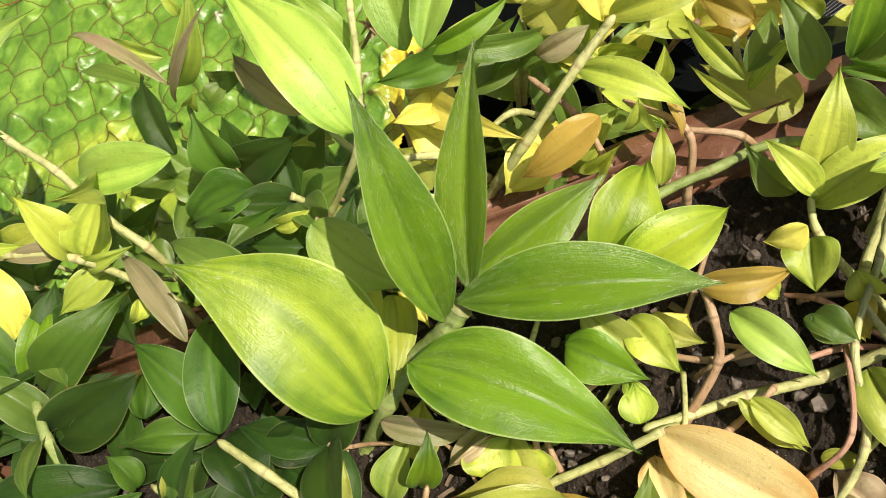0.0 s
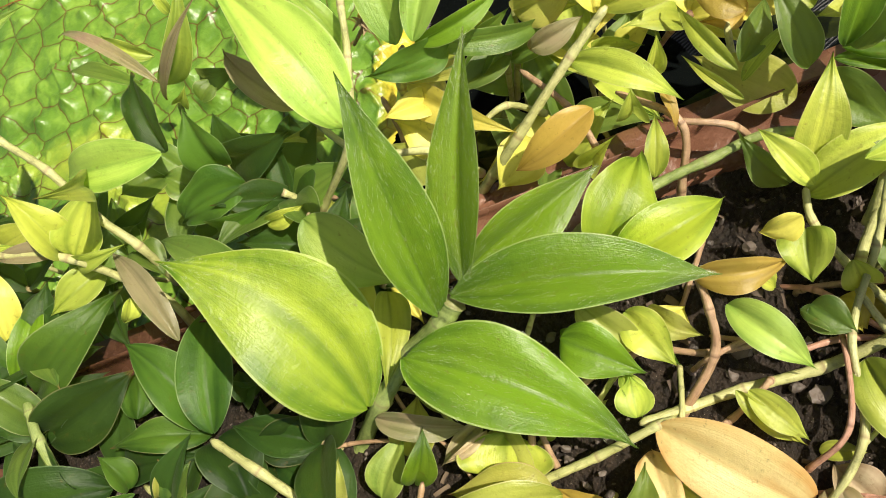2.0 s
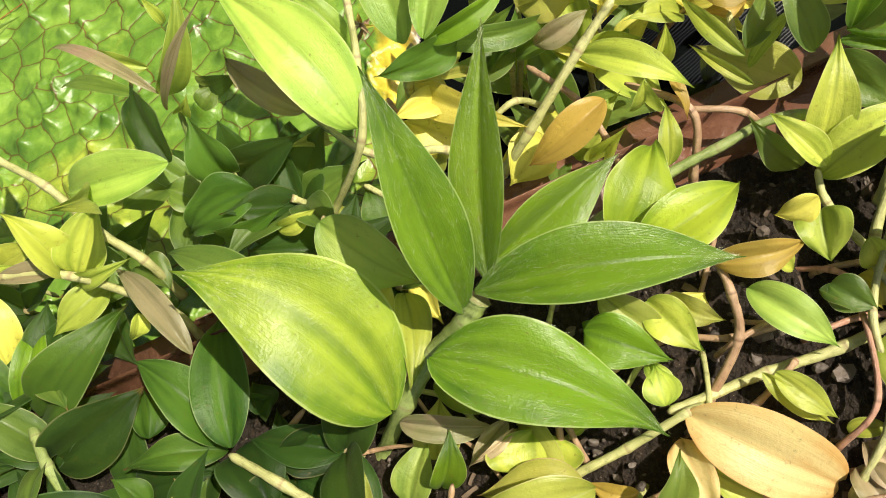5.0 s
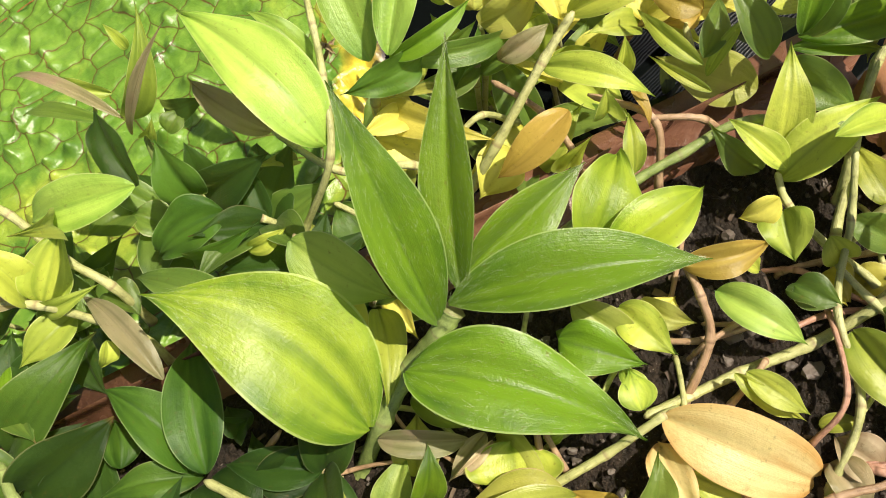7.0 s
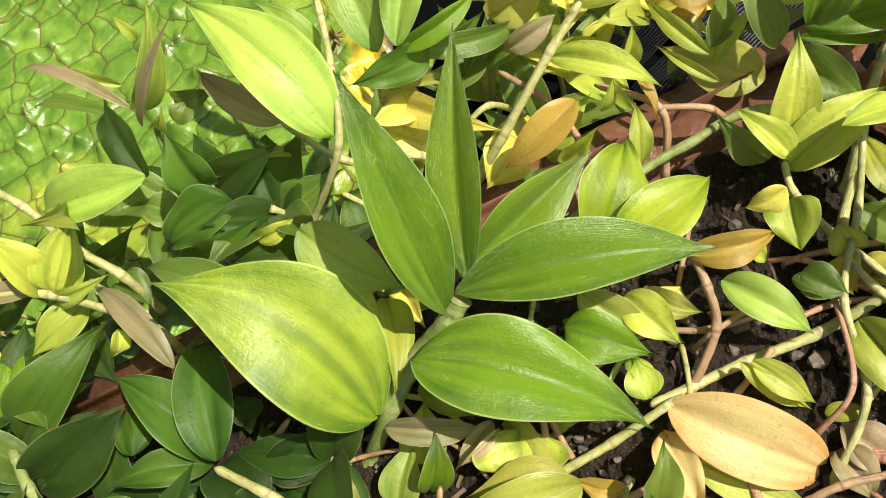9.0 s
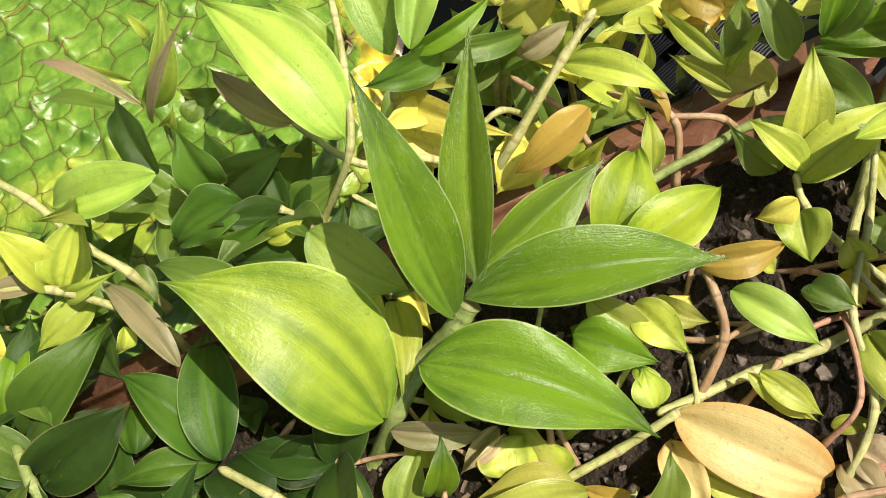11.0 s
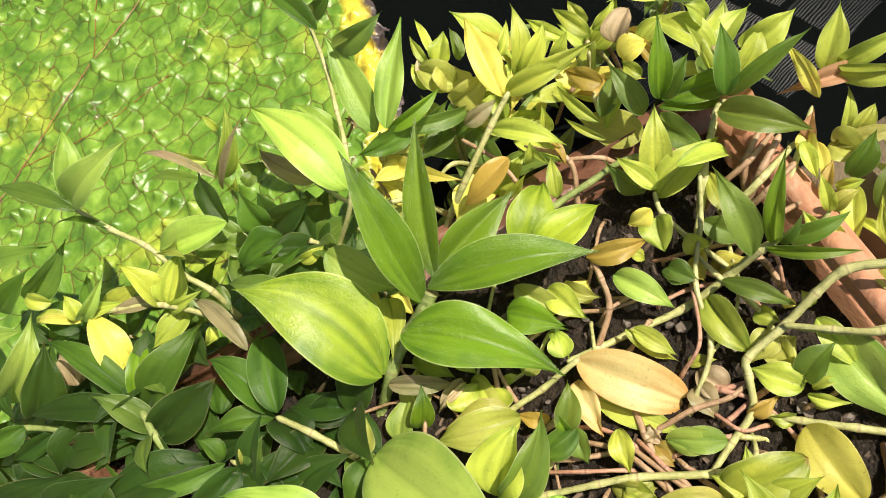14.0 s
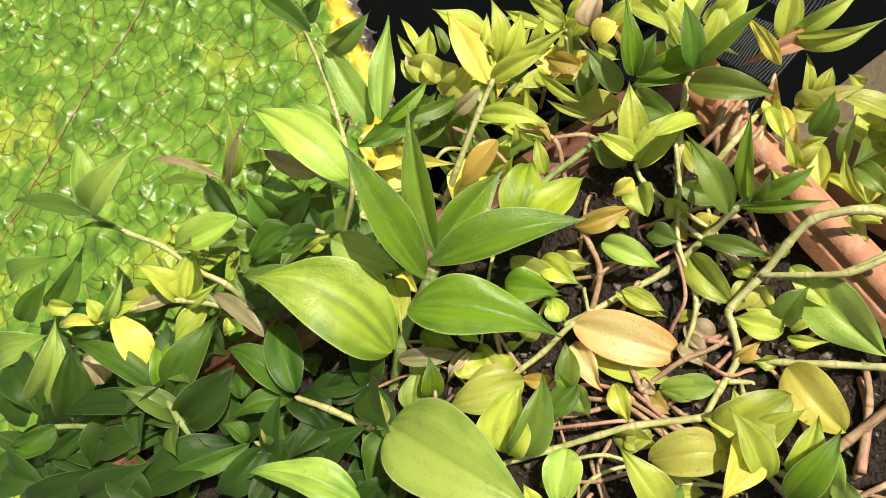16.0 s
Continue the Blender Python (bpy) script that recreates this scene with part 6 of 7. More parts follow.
front_shoot = shoot("yellow-green leaves along a pale front runner")
stem(front_shoot, ((-0.0058, -0.2490, 0.0440), (0.0018, -0.2315, 0.0460), (0.0097, -0.2131, 0.0480), (0.0181, -0.1964, 0.0460)), 0.0026, "brown")
leaf(front_shoot, (0.0099, -0.2564, 0.0560), (-0.0125, -0.2364, 0.0550), (-0.02, 0.03, 1.00), 0.0190, "olive", full=0.5, blunt=0.6, fold=0.27, arch=0.17, curl=0.14, twist=-13, wave=0.07)
leaf(front_shoot, (-0.0236, -0.2533, 0.0540), (-0.0167, -0.2256, 0.0700), (0.12, -0.52, 0.85), 0.0158, "lime", fold=0.37, arch=0.09, curl=0.15, twist=-6, wave=0.10)
leaf(front_shoot, (-0.0316, -0.2073, 0.0500), (-0.0520, -0.2193, 0.0480), (-0.03, -0.12, 0.99), 0.0168, "pale", full=0.5, blunt=0.6, fold=0.37, arch=0.11, curl=-0.03, twist=3, wave=0.10)
leaf(front_shoot, (-0.0140, -0.2170, 0.0440), (-0.0022, -0.2305, 0.0450), (-0.42, -0.30, 0.86), 0.0114, "olive", arch=0.18, fold=0.51, curl=0.06, twist=-22, wave=0.09)
leaf(front_shoot, (-0.0595, -0.2134, 0.0560), (-0.0542, -0.2049, 0.0650), (-0.03, -0.72, 0.69), 0.0091, "lime", arch=0.19, fold=0.26, curl=0.05, twist=-3, wave=0.12)
leaf(front_shoot, (0.1449, -0.2265, 0.0450), (0.1649, -0.2307, 0.0500), (-0.26, -0.07, 0.96), 0.0100, "green", 0.05, 0.4)
leaf(front_shoot, (0.1249, -0.2373, 0.0500), (0.1362, -0.2464, 0.0500), (-0.17, -0.22, 0.96), 0.0082, "lime", 0.1, 0.3)
leaf(front_shoot, (0.1882, -0.2020, 0.0400), (0.1834, -0.1948, 0.0500), (-0.43, -0.82, 0.38), 0.0063, "lime", 0.1, 0.4)
leaf(front_shoot, (-0.0172, -0.2453, 0.0480), (-0.0079, -0.2603, 0.0480), (0.03, 0.02, 1.00), 0.0116, "lime", 0.1, 0.2)
leaf(front_shoot, (-0.0120, -0.2512, 0.0500), (-0.0273, -0.2476, 0.0500), (0.01, 0.05, 1.00), 0.0116, "green", 0.1, 0.2)

# its low leaves are dark green with shade put into the colour
low_rosette = shoot("mid-green rosette spreading over the lily pad edge")
stem(low_rosette, ((-0.1493, -0.0365, 0.0640), (-0.1482, -0.0485, 0.0680), (-0.1492, -0.0595, 0.0680), (-0.1504, -0.0810, 0.0620), (-0.1621, -0.0844, 0.0300)), 0.0034, "green")
leaf(low_rosette, (-0.1494, -0.0355, 0.0640), (-0.1624, 0.0159, 0.0850), (0.49, -0.22, 0.84), 0.0136, "mid", fold=0.32, arch=0.15, curl=0.06, twist=-21, wave=0.12)
leaf(low_rosette, (-0.1473, -0.0393, 0.0611), (-0.0996, -0.0323, 0.0677), (-0.07, -0.40, 0.91), 0.0200, "mid", fold=0.37, arch=0.19, curl=0.08, twist=15, wave=0.11)
leaf(low_rosette, (-0.1499, -0.0350, 0.0640), (-0.1295, -0.0089, 0.0612), (0.49, -0.29, 0.82), 0.0109, "vivid", fold=0.5, arch=0.20, curl=0.16, twist=-13, wave=0.06)
leaf(low_rosette, (-0.1512, -0.0430, 0.0620), (-0.1975, 0.0017, 0.0680), (0.17, 0.05, 0.98), 0.0143, "deep_shaded", arch=0.16, fold=0.33, curl=-0.03, twist=-6, wave=0.06)
leaf(low_rosette, (-0.1522, -0.0542, 0.0599), (-0.1117, -0.0580, 0.0638), (-0.13, -0.63, 0.77), 0.0237, "deep_shaded", full=0.62, fold=0.27, arch=0.11, curl=-0.05, twist=-3, wave=0.08)
leaf(low_rosette, (-0.1985, 0.0051, 0.0600), (-0.1648, 0.0197, 0.0800), (0.15, -0.90, 0.40), 0.0205, "deep_shaded", fold=0.32, arch=0.18, curl=0.03, twist=-15, wave=0.14)
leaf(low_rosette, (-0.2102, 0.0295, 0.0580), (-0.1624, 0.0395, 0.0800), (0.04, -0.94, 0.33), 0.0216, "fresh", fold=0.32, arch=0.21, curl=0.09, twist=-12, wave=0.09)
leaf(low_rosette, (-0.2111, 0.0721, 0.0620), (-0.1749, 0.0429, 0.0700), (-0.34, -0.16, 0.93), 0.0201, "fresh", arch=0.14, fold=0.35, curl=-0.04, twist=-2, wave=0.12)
leaf(low_rosette, (-0.2036, 0.0524, 0.0660), (-0.2100, 0.0128, 0.0600), (0.39, -0.20, 0.90), 0.0217, "deep_shaded", arch=0.18, fold=0.50, curl=0.09, twist=12, wave=0.13)
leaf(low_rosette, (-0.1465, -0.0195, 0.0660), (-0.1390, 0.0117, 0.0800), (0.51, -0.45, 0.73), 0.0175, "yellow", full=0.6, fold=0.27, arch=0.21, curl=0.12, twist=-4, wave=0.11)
leaf(low_rosette, (-0.1805, -0.0166, 0.0560), (-0.2067, -0.0255, 0.0520), (0.04, -0.51, 0.86), 0.0181, "deep_shaded", arch=0.17, fold=0.51, curl=0.10, twist=-2, wave=0.07)
leaf(low_rosette, (-0.1969, -0.0230, 0.0540), (-0.1640, -0.0460, 0.0560), (-0.11, -0.08, 0.99), 0.0167, "deep_shaded", arch=0.13, fold=0.30, curl=0.09, twist=12, wave=0.07)
leaf(low_rosette, (-0.1985, -0.0052, 0.0540), (-0.2263, 0.0015, 0.0520), (-0.22, -0.73, 0.65), 0.0111, "deep_shaded", arch=0.09, fold=0.42, curl=0.03, twist=-16, wave=0.08)
leaf(low_rosette, (-0.2449, -0.0099, 0.0540), (-0.1921, -0.0390, 0.0620), (-0.37, -0.44, 0.82), 0.0201, "deep_shaded", arch=0.08, fold=0.27, curl=0.04, twist=-17, wave=0.05)
leaf(low_rosette, (-0.2431, 0.0174, 0.0520), (-0.2301, -0.0127, 0.0520), (-0.19, -0.08, 0.98), 0.0261, "deep_shaded", arch=0.20, fold=0.33, curl=0.14, twist=-18, wave=0.06)
leaf(low_rosette, (-0.2102, -0.0414, 0.0560), (-0.1864, -0.0542, 0.0560), (0.09, 0.17, 0.98), 0.0203, "deep_shaded", arch=0.18, fold=0.34, curl=0.14, twist=-10, wave=0.10)
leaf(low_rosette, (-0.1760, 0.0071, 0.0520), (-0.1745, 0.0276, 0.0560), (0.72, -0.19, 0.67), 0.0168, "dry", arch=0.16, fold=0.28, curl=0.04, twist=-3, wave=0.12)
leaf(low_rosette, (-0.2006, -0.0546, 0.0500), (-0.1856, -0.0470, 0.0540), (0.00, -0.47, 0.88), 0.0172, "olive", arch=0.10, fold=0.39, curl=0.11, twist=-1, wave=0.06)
# two added leaves over the pot corner, shade kept in their colour
leaf(low_rosette, (-0.2095, -0.0448, 0.0660), (-0.1686, -0.0653, 0.0720), (-0.34, -0.43, 0.84), 0.0200, "deep_shaded", arch=0.17, fold=0.32, curl=-0.03, twist=-8, wave=0.07)
leaf(low_rosette, (-0.1855, -0.0764, 0.0660), (-0.1886, -0.0462, 0.0720), (0.25, -0.16, 0.95), 0.0170, "deep_shaded", arch=0.13, fold=0.47, curl=-0.04, twist=6, wave=0.12)
leaf(low_rosette, (-0.1589, -0.0514, 0.0600), (-0.1375, -0.0456, 0.0600), (0.09, -0.35, 0.93), 0.0174, "deep_shaded", 0.1, 0.2)
leaf(low_rosette, (-0.2274, 0.0360, 0.0600), (-0.2055, 0.0346, 0.0600), (-0.03, -0.49, 0.87), 0.0253, "deep_shaded", 0.1, 0.2)

lying_stem_shoot = shoot("pale stem lying low with dark green leaves")
stem(lying_stem_shoot, ((-0.2215, 0.0192, 0.0550), (-0.1915, -0.0110, 0.0580), (-0.1709, -0.0303, 0.0600), (-0.1583, -0.0455, 0.0540)), 0.0030, "green")
leaf(lying_stem_shoot, (-0.2067, 0.0054, 0.0600), (-0.2331, 0.0185, 0.0600), (-0.35, -0.70, 0.63), 0.0155, "mid", arch=0.20, fold=0.44, curl=-0.03, twist=-1, wave=0.13)
leaf(lying_stem_shoot, (-0.1883, 0.0770, 0.0600), (-0.1534, 0.0693, 0.0750), (-0.43, -0.57, 0.70), 0.0139, "mid", arch=0.10, fold=0.31, curl=0.04, twist=-19, wave=0.11)
leaf(lying_stem_shoot, (-0.1801, 0.1049, 0.0600), (-0.1415, 0.0763, 0.0700), (-0.30, -0.07, 0.95), 0.0153, "green", arch=0.20, fold=0.41, curl=-0.03, twist=-5, wave=0.09)
leaf(lying_stem_shoot, (-0.1713, 0.0709, 0.0580), (-0.1291, 0.0657, 0.0750), (-0.23, -0.93, 0.30), 0.0163, "green", arch=0.10, fold=0.43, curl=0.04, twist=21, wave=0.13)
leaf(lying_stem_shoot, (-0.1556, 0.0375, 0.0620), (-0.1734, 0.0518, 0.0600), (-0.13, -0.02, 0.99), 0.0076, "lime", arch=0.14, fold=0.25, curl=0.13, twist=-8, wave=0.11)

side_rosette = shoot("dark green rosette with short broad leaves")
stem(side_rosette, ((-0.1009, -0.0945, 0.0615), (-0.0930, -0.1126, 0.0599), (-0.0867, -0.1309, 0.0514), (-0.0845, -0.1378, 0.0300)), 0.0032, "pale")
leaf(side_rosette, (-0.1048, -0.0860, 0.0530), (-0.1073, -0.0515, 0.0694), (0.64, -0.29, 0.71), 0.0181, "mid", fold=0.45, full=0.62, arch=0.14, curl=0.13, twist=-19, wave=0.07)
leaf(side_rosette, (-0.0994, -0.0931, 0.0609), (-0.0800, -0.0519, 0.0557), (0.31, -0.03, 0.95), 0.0186, "mid", fold=0.30, full=0.62, arch=0.12, curl=0.01, twist=14, wave=0.10)
leaf(side_rosette, (-0.1035, -0.0899, 0.0533), (-0.1327, -0.0743, 0.0600), (0.22, -0.01, 0.98), 0.0120, "mid", arch=0.18, fold=0.3, curl=0.02, twist=0, wave=0.13)
# the under leaves carry painted shade as a darker green
leaf(side_rosette, (-0.1015, -0.0937, 0.0555), (-0.1018, -0.1186, 0.0560), (0.53, 0.01, 0.85), 0.0207, "deep_shaded", full=0.6, arch=0.16, fold=0.37, curl=0.09, twist=5, wave=0.09)
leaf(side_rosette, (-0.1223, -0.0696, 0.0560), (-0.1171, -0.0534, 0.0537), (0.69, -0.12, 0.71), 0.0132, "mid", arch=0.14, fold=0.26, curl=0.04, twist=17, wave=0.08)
leaf(side_rosette, (-0.0892, -0.1038, 0.0574), (-0.0673, -0.1118, 0.0448), (0.22, -0.59, 0.77), 0.0160, "deep_shaded", full=0.6, arch=0.13, fold=0.42, curl=0.07, twist=-14, wave=0.09)
leaf(side_rosette, (-0.0880, -0.0843, 0.0520), (-0.0807, -0.0867, 0.0550), (-0.46, -0.43, 0.77), 0.0106, "deep_shaded", arch=0.10, fold=0.47, curl=0.14, twist=-19, wave=0.06)
leaf(side_rosette, (-0.0862, -0.0884, 0.0520), (-0.0843, -0.0784, 0.0550), (0.45, -0.33, 0.83), 0.0108, "deep_shaded", arch=0.17, fold=0.23, curl=0.05, twist=-15, wave=0.08)

# shade at this low front is painted in with darker leaf greens
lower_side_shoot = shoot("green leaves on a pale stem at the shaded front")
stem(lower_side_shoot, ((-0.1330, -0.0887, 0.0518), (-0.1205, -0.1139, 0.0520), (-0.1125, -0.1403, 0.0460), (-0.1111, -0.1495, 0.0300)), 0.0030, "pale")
leaf(lower_side_shoot, (-0.1392, -0.0846, 0.0580), (-0.1923, -0.0614, 0.0580), (-0.03, -0.07, 1.00), 0.0240, "deep_shaded", arch=0.16, fold=0.27, full=0.6, curl=0.10, twist=0, wave=0.13)
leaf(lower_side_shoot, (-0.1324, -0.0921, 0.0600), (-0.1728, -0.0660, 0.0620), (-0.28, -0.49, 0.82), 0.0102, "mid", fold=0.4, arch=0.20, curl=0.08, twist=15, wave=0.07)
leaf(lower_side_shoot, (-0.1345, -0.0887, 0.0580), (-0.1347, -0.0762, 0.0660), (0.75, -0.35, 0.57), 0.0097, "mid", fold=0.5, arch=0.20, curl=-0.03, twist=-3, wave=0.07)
leaf(lower_side_shoot, (-0.1301, -0.0969, 0.0560), (-0.1636, -0.0930, 0.0520), (-0.16, -0.65, 0.75), 0.0175, "deep_shaded", arch=0.21, fold=0.33, curl=0.08, twist=-17, wave=0.09)
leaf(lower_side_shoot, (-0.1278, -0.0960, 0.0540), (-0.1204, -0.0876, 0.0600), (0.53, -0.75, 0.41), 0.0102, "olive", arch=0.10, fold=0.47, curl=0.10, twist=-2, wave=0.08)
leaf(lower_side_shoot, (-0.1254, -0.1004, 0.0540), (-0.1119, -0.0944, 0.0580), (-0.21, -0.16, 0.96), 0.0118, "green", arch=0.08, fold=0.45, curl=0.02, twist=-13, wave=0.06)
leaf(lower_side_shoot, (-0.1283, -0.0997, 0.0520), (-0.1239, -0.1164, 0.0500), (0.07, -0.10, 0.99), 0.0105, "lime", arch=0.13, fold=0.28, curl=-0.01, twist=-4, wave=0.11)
leaf(lower_side_shoot, (-0.1024, -0.1183, 0.0500), (-0.1050, -0.1045, 0.0520), (-0.28, -0.19, 0.94), 0.0171, "deep_shaded", arch=0.19, fold=0.32, curl=0.02, twist=5, wave=0.06)
leaf(lower_side_shoot, (-0.1124, -0.1300, 0.0500), (-0.1263, -0.1080, 0.0480), (-0.12, 0.01, 0.99), 0.0144, "deep_shaded", arch=0.15, fold=0.31, curl=0.06, twist=-20, wave=0.07)

pond_side_shoot = shoot("pale shoot with red-tipped and yellowing leaves")
stem(pond_side_shoot, ((-0.1444, 0.0148, 0.0780), (-0.1242, -0.0007, 0.0805), (-0.1060, -0.0170, 0.0783), (-0.0892, -0.0444, 0.0680), (-0.0909, -0.0526, 0.0502)), 0.0026, "pale")
leaf(pond_side_shoot, (-0.1081, -0.0114, 0.0760), (-0.1068, 0.0052, 0.0980), (0.52, -0.70, 0.49), 0.0137, "lime", fold=0.45, arch=0.22, curl=0.12, twist=-12, wave=0.09)
leaf(pond_side_shoot, (-0.1054, -0.0155, 0.0752), (-0.0832, -0.0066, 0.0868), (-0.14, -0.64, 0.75), 0.0168, "lime", fold=0.35, full=0.62, arch=0.08, curl=-0.02, twist=-14, wave=0.14)
leaf(pond_side_shoot, (-0.1085, -0.0099, 0.0668), (-0.0849, -0.0279, 0.0794), (-0.65, -0.39, 0.66), 0.0076, "lime", fold=0.3, arch=0.21, curl=0.08, twist=12, wave=0.13)
leaf(pond_side_shoot, (-0.1065, -0.0130, 0.0774), (-0.1312, 0.0034, 0.0780), (0.00, -0.04, 1.00), 0.0074, "mauve", fold=0.5, arch=0.12, curl=-0.01, twist=-10, wave=0.06)
leaf(pond_side_shoot, (-0.1030, -0.0198, 0.0656), (-0.1267, -0.0228, 0.0680), (0.15, -0.47, 0.87), 0.0130, "lime", arch=0.10, fold=0.46, curl=0.05, twist=-22, wave=0.08)
leaf(pond_side_shoot, (-0.0964, -0.0409, 0.0727), (-0.1050, -0.0432, 0.0676), (0.08, -0.95, 0.29), 0.0069, "lime", arch=0.18, fold=0.46, curl=0.14, twist=3, wave=0.08)
leaf(pond_side_shoot, (-0.0899, -0.0643, 0.0711), (-0.0967, -0.0181, 0.0687), (0.39, 0.10, 0.92), 0.0089, "mauve", fold=0.37, arch=0.16, curl=0.01, twist=-20, wave=0.07)
leaf(pond_side_shoot, (-0.1446, 0.0145, 0.0780), (-0.1149, 0.0134, 0.0920), (-0.23, -0.88, 0.42), 0.0076, "fresh", fold=0.5, arch=0.18, curl=0.14, twist=-8, wave=0.07)
leaf(pond_side_shoot, (-0.1456, 0.0162, 0.0780), (-0.1418, 0.0273, 0.0850), (0.43, -0.58, 0.69), 0.0089, "lime", fold=0.4, arch=0.18, curl=-0.05, twist=20, wave=0.10)
leaf(pond_side_shoot, (-0.1458, 0.0158, 0.0740), (-0.1656, 0.0390, 0.0720), (-0.09, 0.01, 1.00), 0.0056, "yellow", fold=0.5, arch=0.17, curl=0.13, twist=13, wave=0.08)
leaf(pond_side_shoot, (-0.1417, 0.0157, 0.0740), (-0.1191, 0.0002, 0.0800), (-0.29, -0.05, 0.96), 0.0081, "lime", fold=0.4, arch=0.16, curl=-0.01, twist=18, wave=0.10)
leaf(pond_side_shoot, (-0.1324, 0.0137, 0.0700), (-0.1087, 0.0044, 0.0750), (-0.33, -0.39, 0.86), 0.0118, "lime", arch=0.11, fold=0.44, curl=0.07, twist=-10, wave=0.12)
leaf(pond_side_shoot, (-0.0954, -0.0070, 0.0660), (-0.1206, -0.0172, 0.0600), (0.26, -0.88, 0.39), 0.0186, "green", arch=0.10, fold=0.42, curl=0.08, twist=15, wave=0.10)
leaf(pond_side_shoot, (-0.0909, -0.0209, 0.0636), (-0.0873, -0.0344, 0.0600), (0.55, -0.08, 0.83), 0.0127, "green", arch=0.17, fold=0.45, curl=-0.03, twist=-14, wave=0.09)
leaf(pond_side_shoot, (-0.1569, 0.0463, 0.0680), (-0.1658, 0.0611, 0.0700), (-0.36, -0.34, 0.87), 0.0090, "lime", arch=0.17, fold=0.41, curl=0.15, twist=22, wave=0.05)

brown_runner = shoot("bare reddish-brown runners creeping over the soil")
stem(brown_runner, ((0.0491, -0.1472, 0.0640), (0.0447, -0.1589, 0.0620), (0.0379, -0.1691, 0.0560), (0.0201, -0.1763, 0.0450), (0.0105, -0.1801, 0.0190)), 0.0026, "brown")
stem(brown_runner, ((0.0310, -0.1679, 0.0440), (0.0379, -0.1691, 0.0560), (0.0562, -0.1722, 0.0460), (0.0666, -0.1740, 0.0203)), 0.0018, "brown")
stem(brown_runner, ((0.0739, -0.1810, 0.0390), (0.0686, -0.1869, 0.0520), (0.0524, -0.2047, 0.0550), (0.0382, -0.2077, 0.0460), (0.0283, -0.2098, 0.0197)), 0.0016, "red")
stem(brown_runner, ((0.1041, -0.1606, 0.0720), (0.0706, -0.1870, 0.0550), (0.0538, -0.2092, 0.0520), (0.0296, -0.2194, 0.0440), (0.0190, -0.2238, 0.0205)), 0.0022, "pale")
stem(brown_runner, ((0.0319, -0.2108, 0.0340), (0.0380, -0.2160, 0.0460), (0.0517, -0.2276, 0.0450), (0.0608, -0.2354, 0.0243)), 0.0016, "red")
stem(brown_runner, ((0.0006, -0.2015, 0.0330), (0.0016, -0.2093, 0.0460), (0.0057, -0.2405, 0.0500), (0.0142, -0.2653, 0.0500), (0.0193, -0.2848, 0.0450), (0.0223, -0.2961, 0.0221)), 0.0024, "brown")
stem(brown_runner, ((0.0776, -0.2715, 0.0380), (0.0713, -0.2764, 0.0500), (0.0597, -0.2853, 0.0500), (0.0371, -0.2964, 0.0450), (0.0265, -0.3016, 0.0227)), 0.0028, "brown")
stem(brown_runner, ((0.0767, -0.2941, 0.0430), (0.0690, -0.2924, 0.0550), (0.0437, -0.2869, 0.0500), (0.0257, -0.2854, 0.0450), (0.0141, -0.2845, 0.0218)), 0.0032, "brown")
stem(brown_runner, ((0.1464, -0.1672, 0.0600), (0.1231, -0.1704, 0.0660), (0.1082, -0.1663, 0.0550), (0.0987, -0.1637, 0.0281)), 0.0026, "brown")
stem(brown_runner, ((0.1441, -0.1777, 0.0600), (0.1179, -0.1801, 0.0680), (0.0979, -0.1771, 0.0550), (0.0880, -0.1756, 0.0285)), 0.003, "pale")
stem(brown_runner, ((0.1368, -0.1996, 0.0394), (0.1298, -0.1982, 0.0550), (0.1085, -0.1941, 0.0660), (0.0945, -0.1903, 0.0500), (0.0867, -0.1883, 0.0211)), 0.0024, "brown")
stem(brown_runner, ((0.1133, -0.1596, 0.0700), (0.0938, -0.1331, 0.0680), (0.0559, -0.1199, 0.0620), (0.0339, -0.1148, 0.0550), (0.0227, -0.1122, 0.0314)), 0.003, "green")
stem(brown_runner, ((0.0671, -0.0924, 0.0720), (0.0748, -0.1128, 0.0700), (0.0652, -0.1248, 0.0550), (0.0598, -0.1315, 0.0266)), 0.0024, "brown")
stem(brown_runner, ((0.0745, -0.1113, 0.0700), (0.0867, -0.1231, 0.0660), (0.0952, -0.1312, 0.0433)), 0.0022, "brown")
stem(brown_runner, ((0.0513, -0.0645, 0.0700), (0.0546, -0.0849, 0.0680), (0.0533, -0.1009, 0.0600), (0.0524, -0.1116, 0.0346)), 0.0022, "brown")
stem(brown_runner, ((-0.0125, -0.0325, 0.0850), (-0.0053, -0.0577, 0.0800), (0.0131, -0.0678, 0.0700), (0.0226, -0.0730, 0.0448)), 0.0024, "pale")
stem(brown_runner, ((0.0266, -0.0725, 0.0720), (0.0393, -0.0735, 0.0740), (0.0511, -0.0745, 0.0540)), 0.002, "pale")
stem(brown_runner, ((-0.0059, -0.1393, 0.0600), (-0.0215, -0.1591, 0.0500), (-0.0238, -0.1653, 0.0460), (-0.0274, -0.1750, 0.0198)), 0.0024, "brown")
stem(brown_runner, ((0.0201, -0.1761, 0.0440), (0.0126, -0.1746, 0.0560), (-0.0066, -0.1708, 0.0500), (-0.0248, -0.1662, 0.0460), (-0.0362, -0.1633, 0.0235)), 0.0026, "pale")
stem(brown_runner, ((-0.0517, -0.1466, 0.0600), (-0.0649, -0.1565, 0.0500), (-0.0731, -0.1627, 0.0238)), 0.0022, "brown")
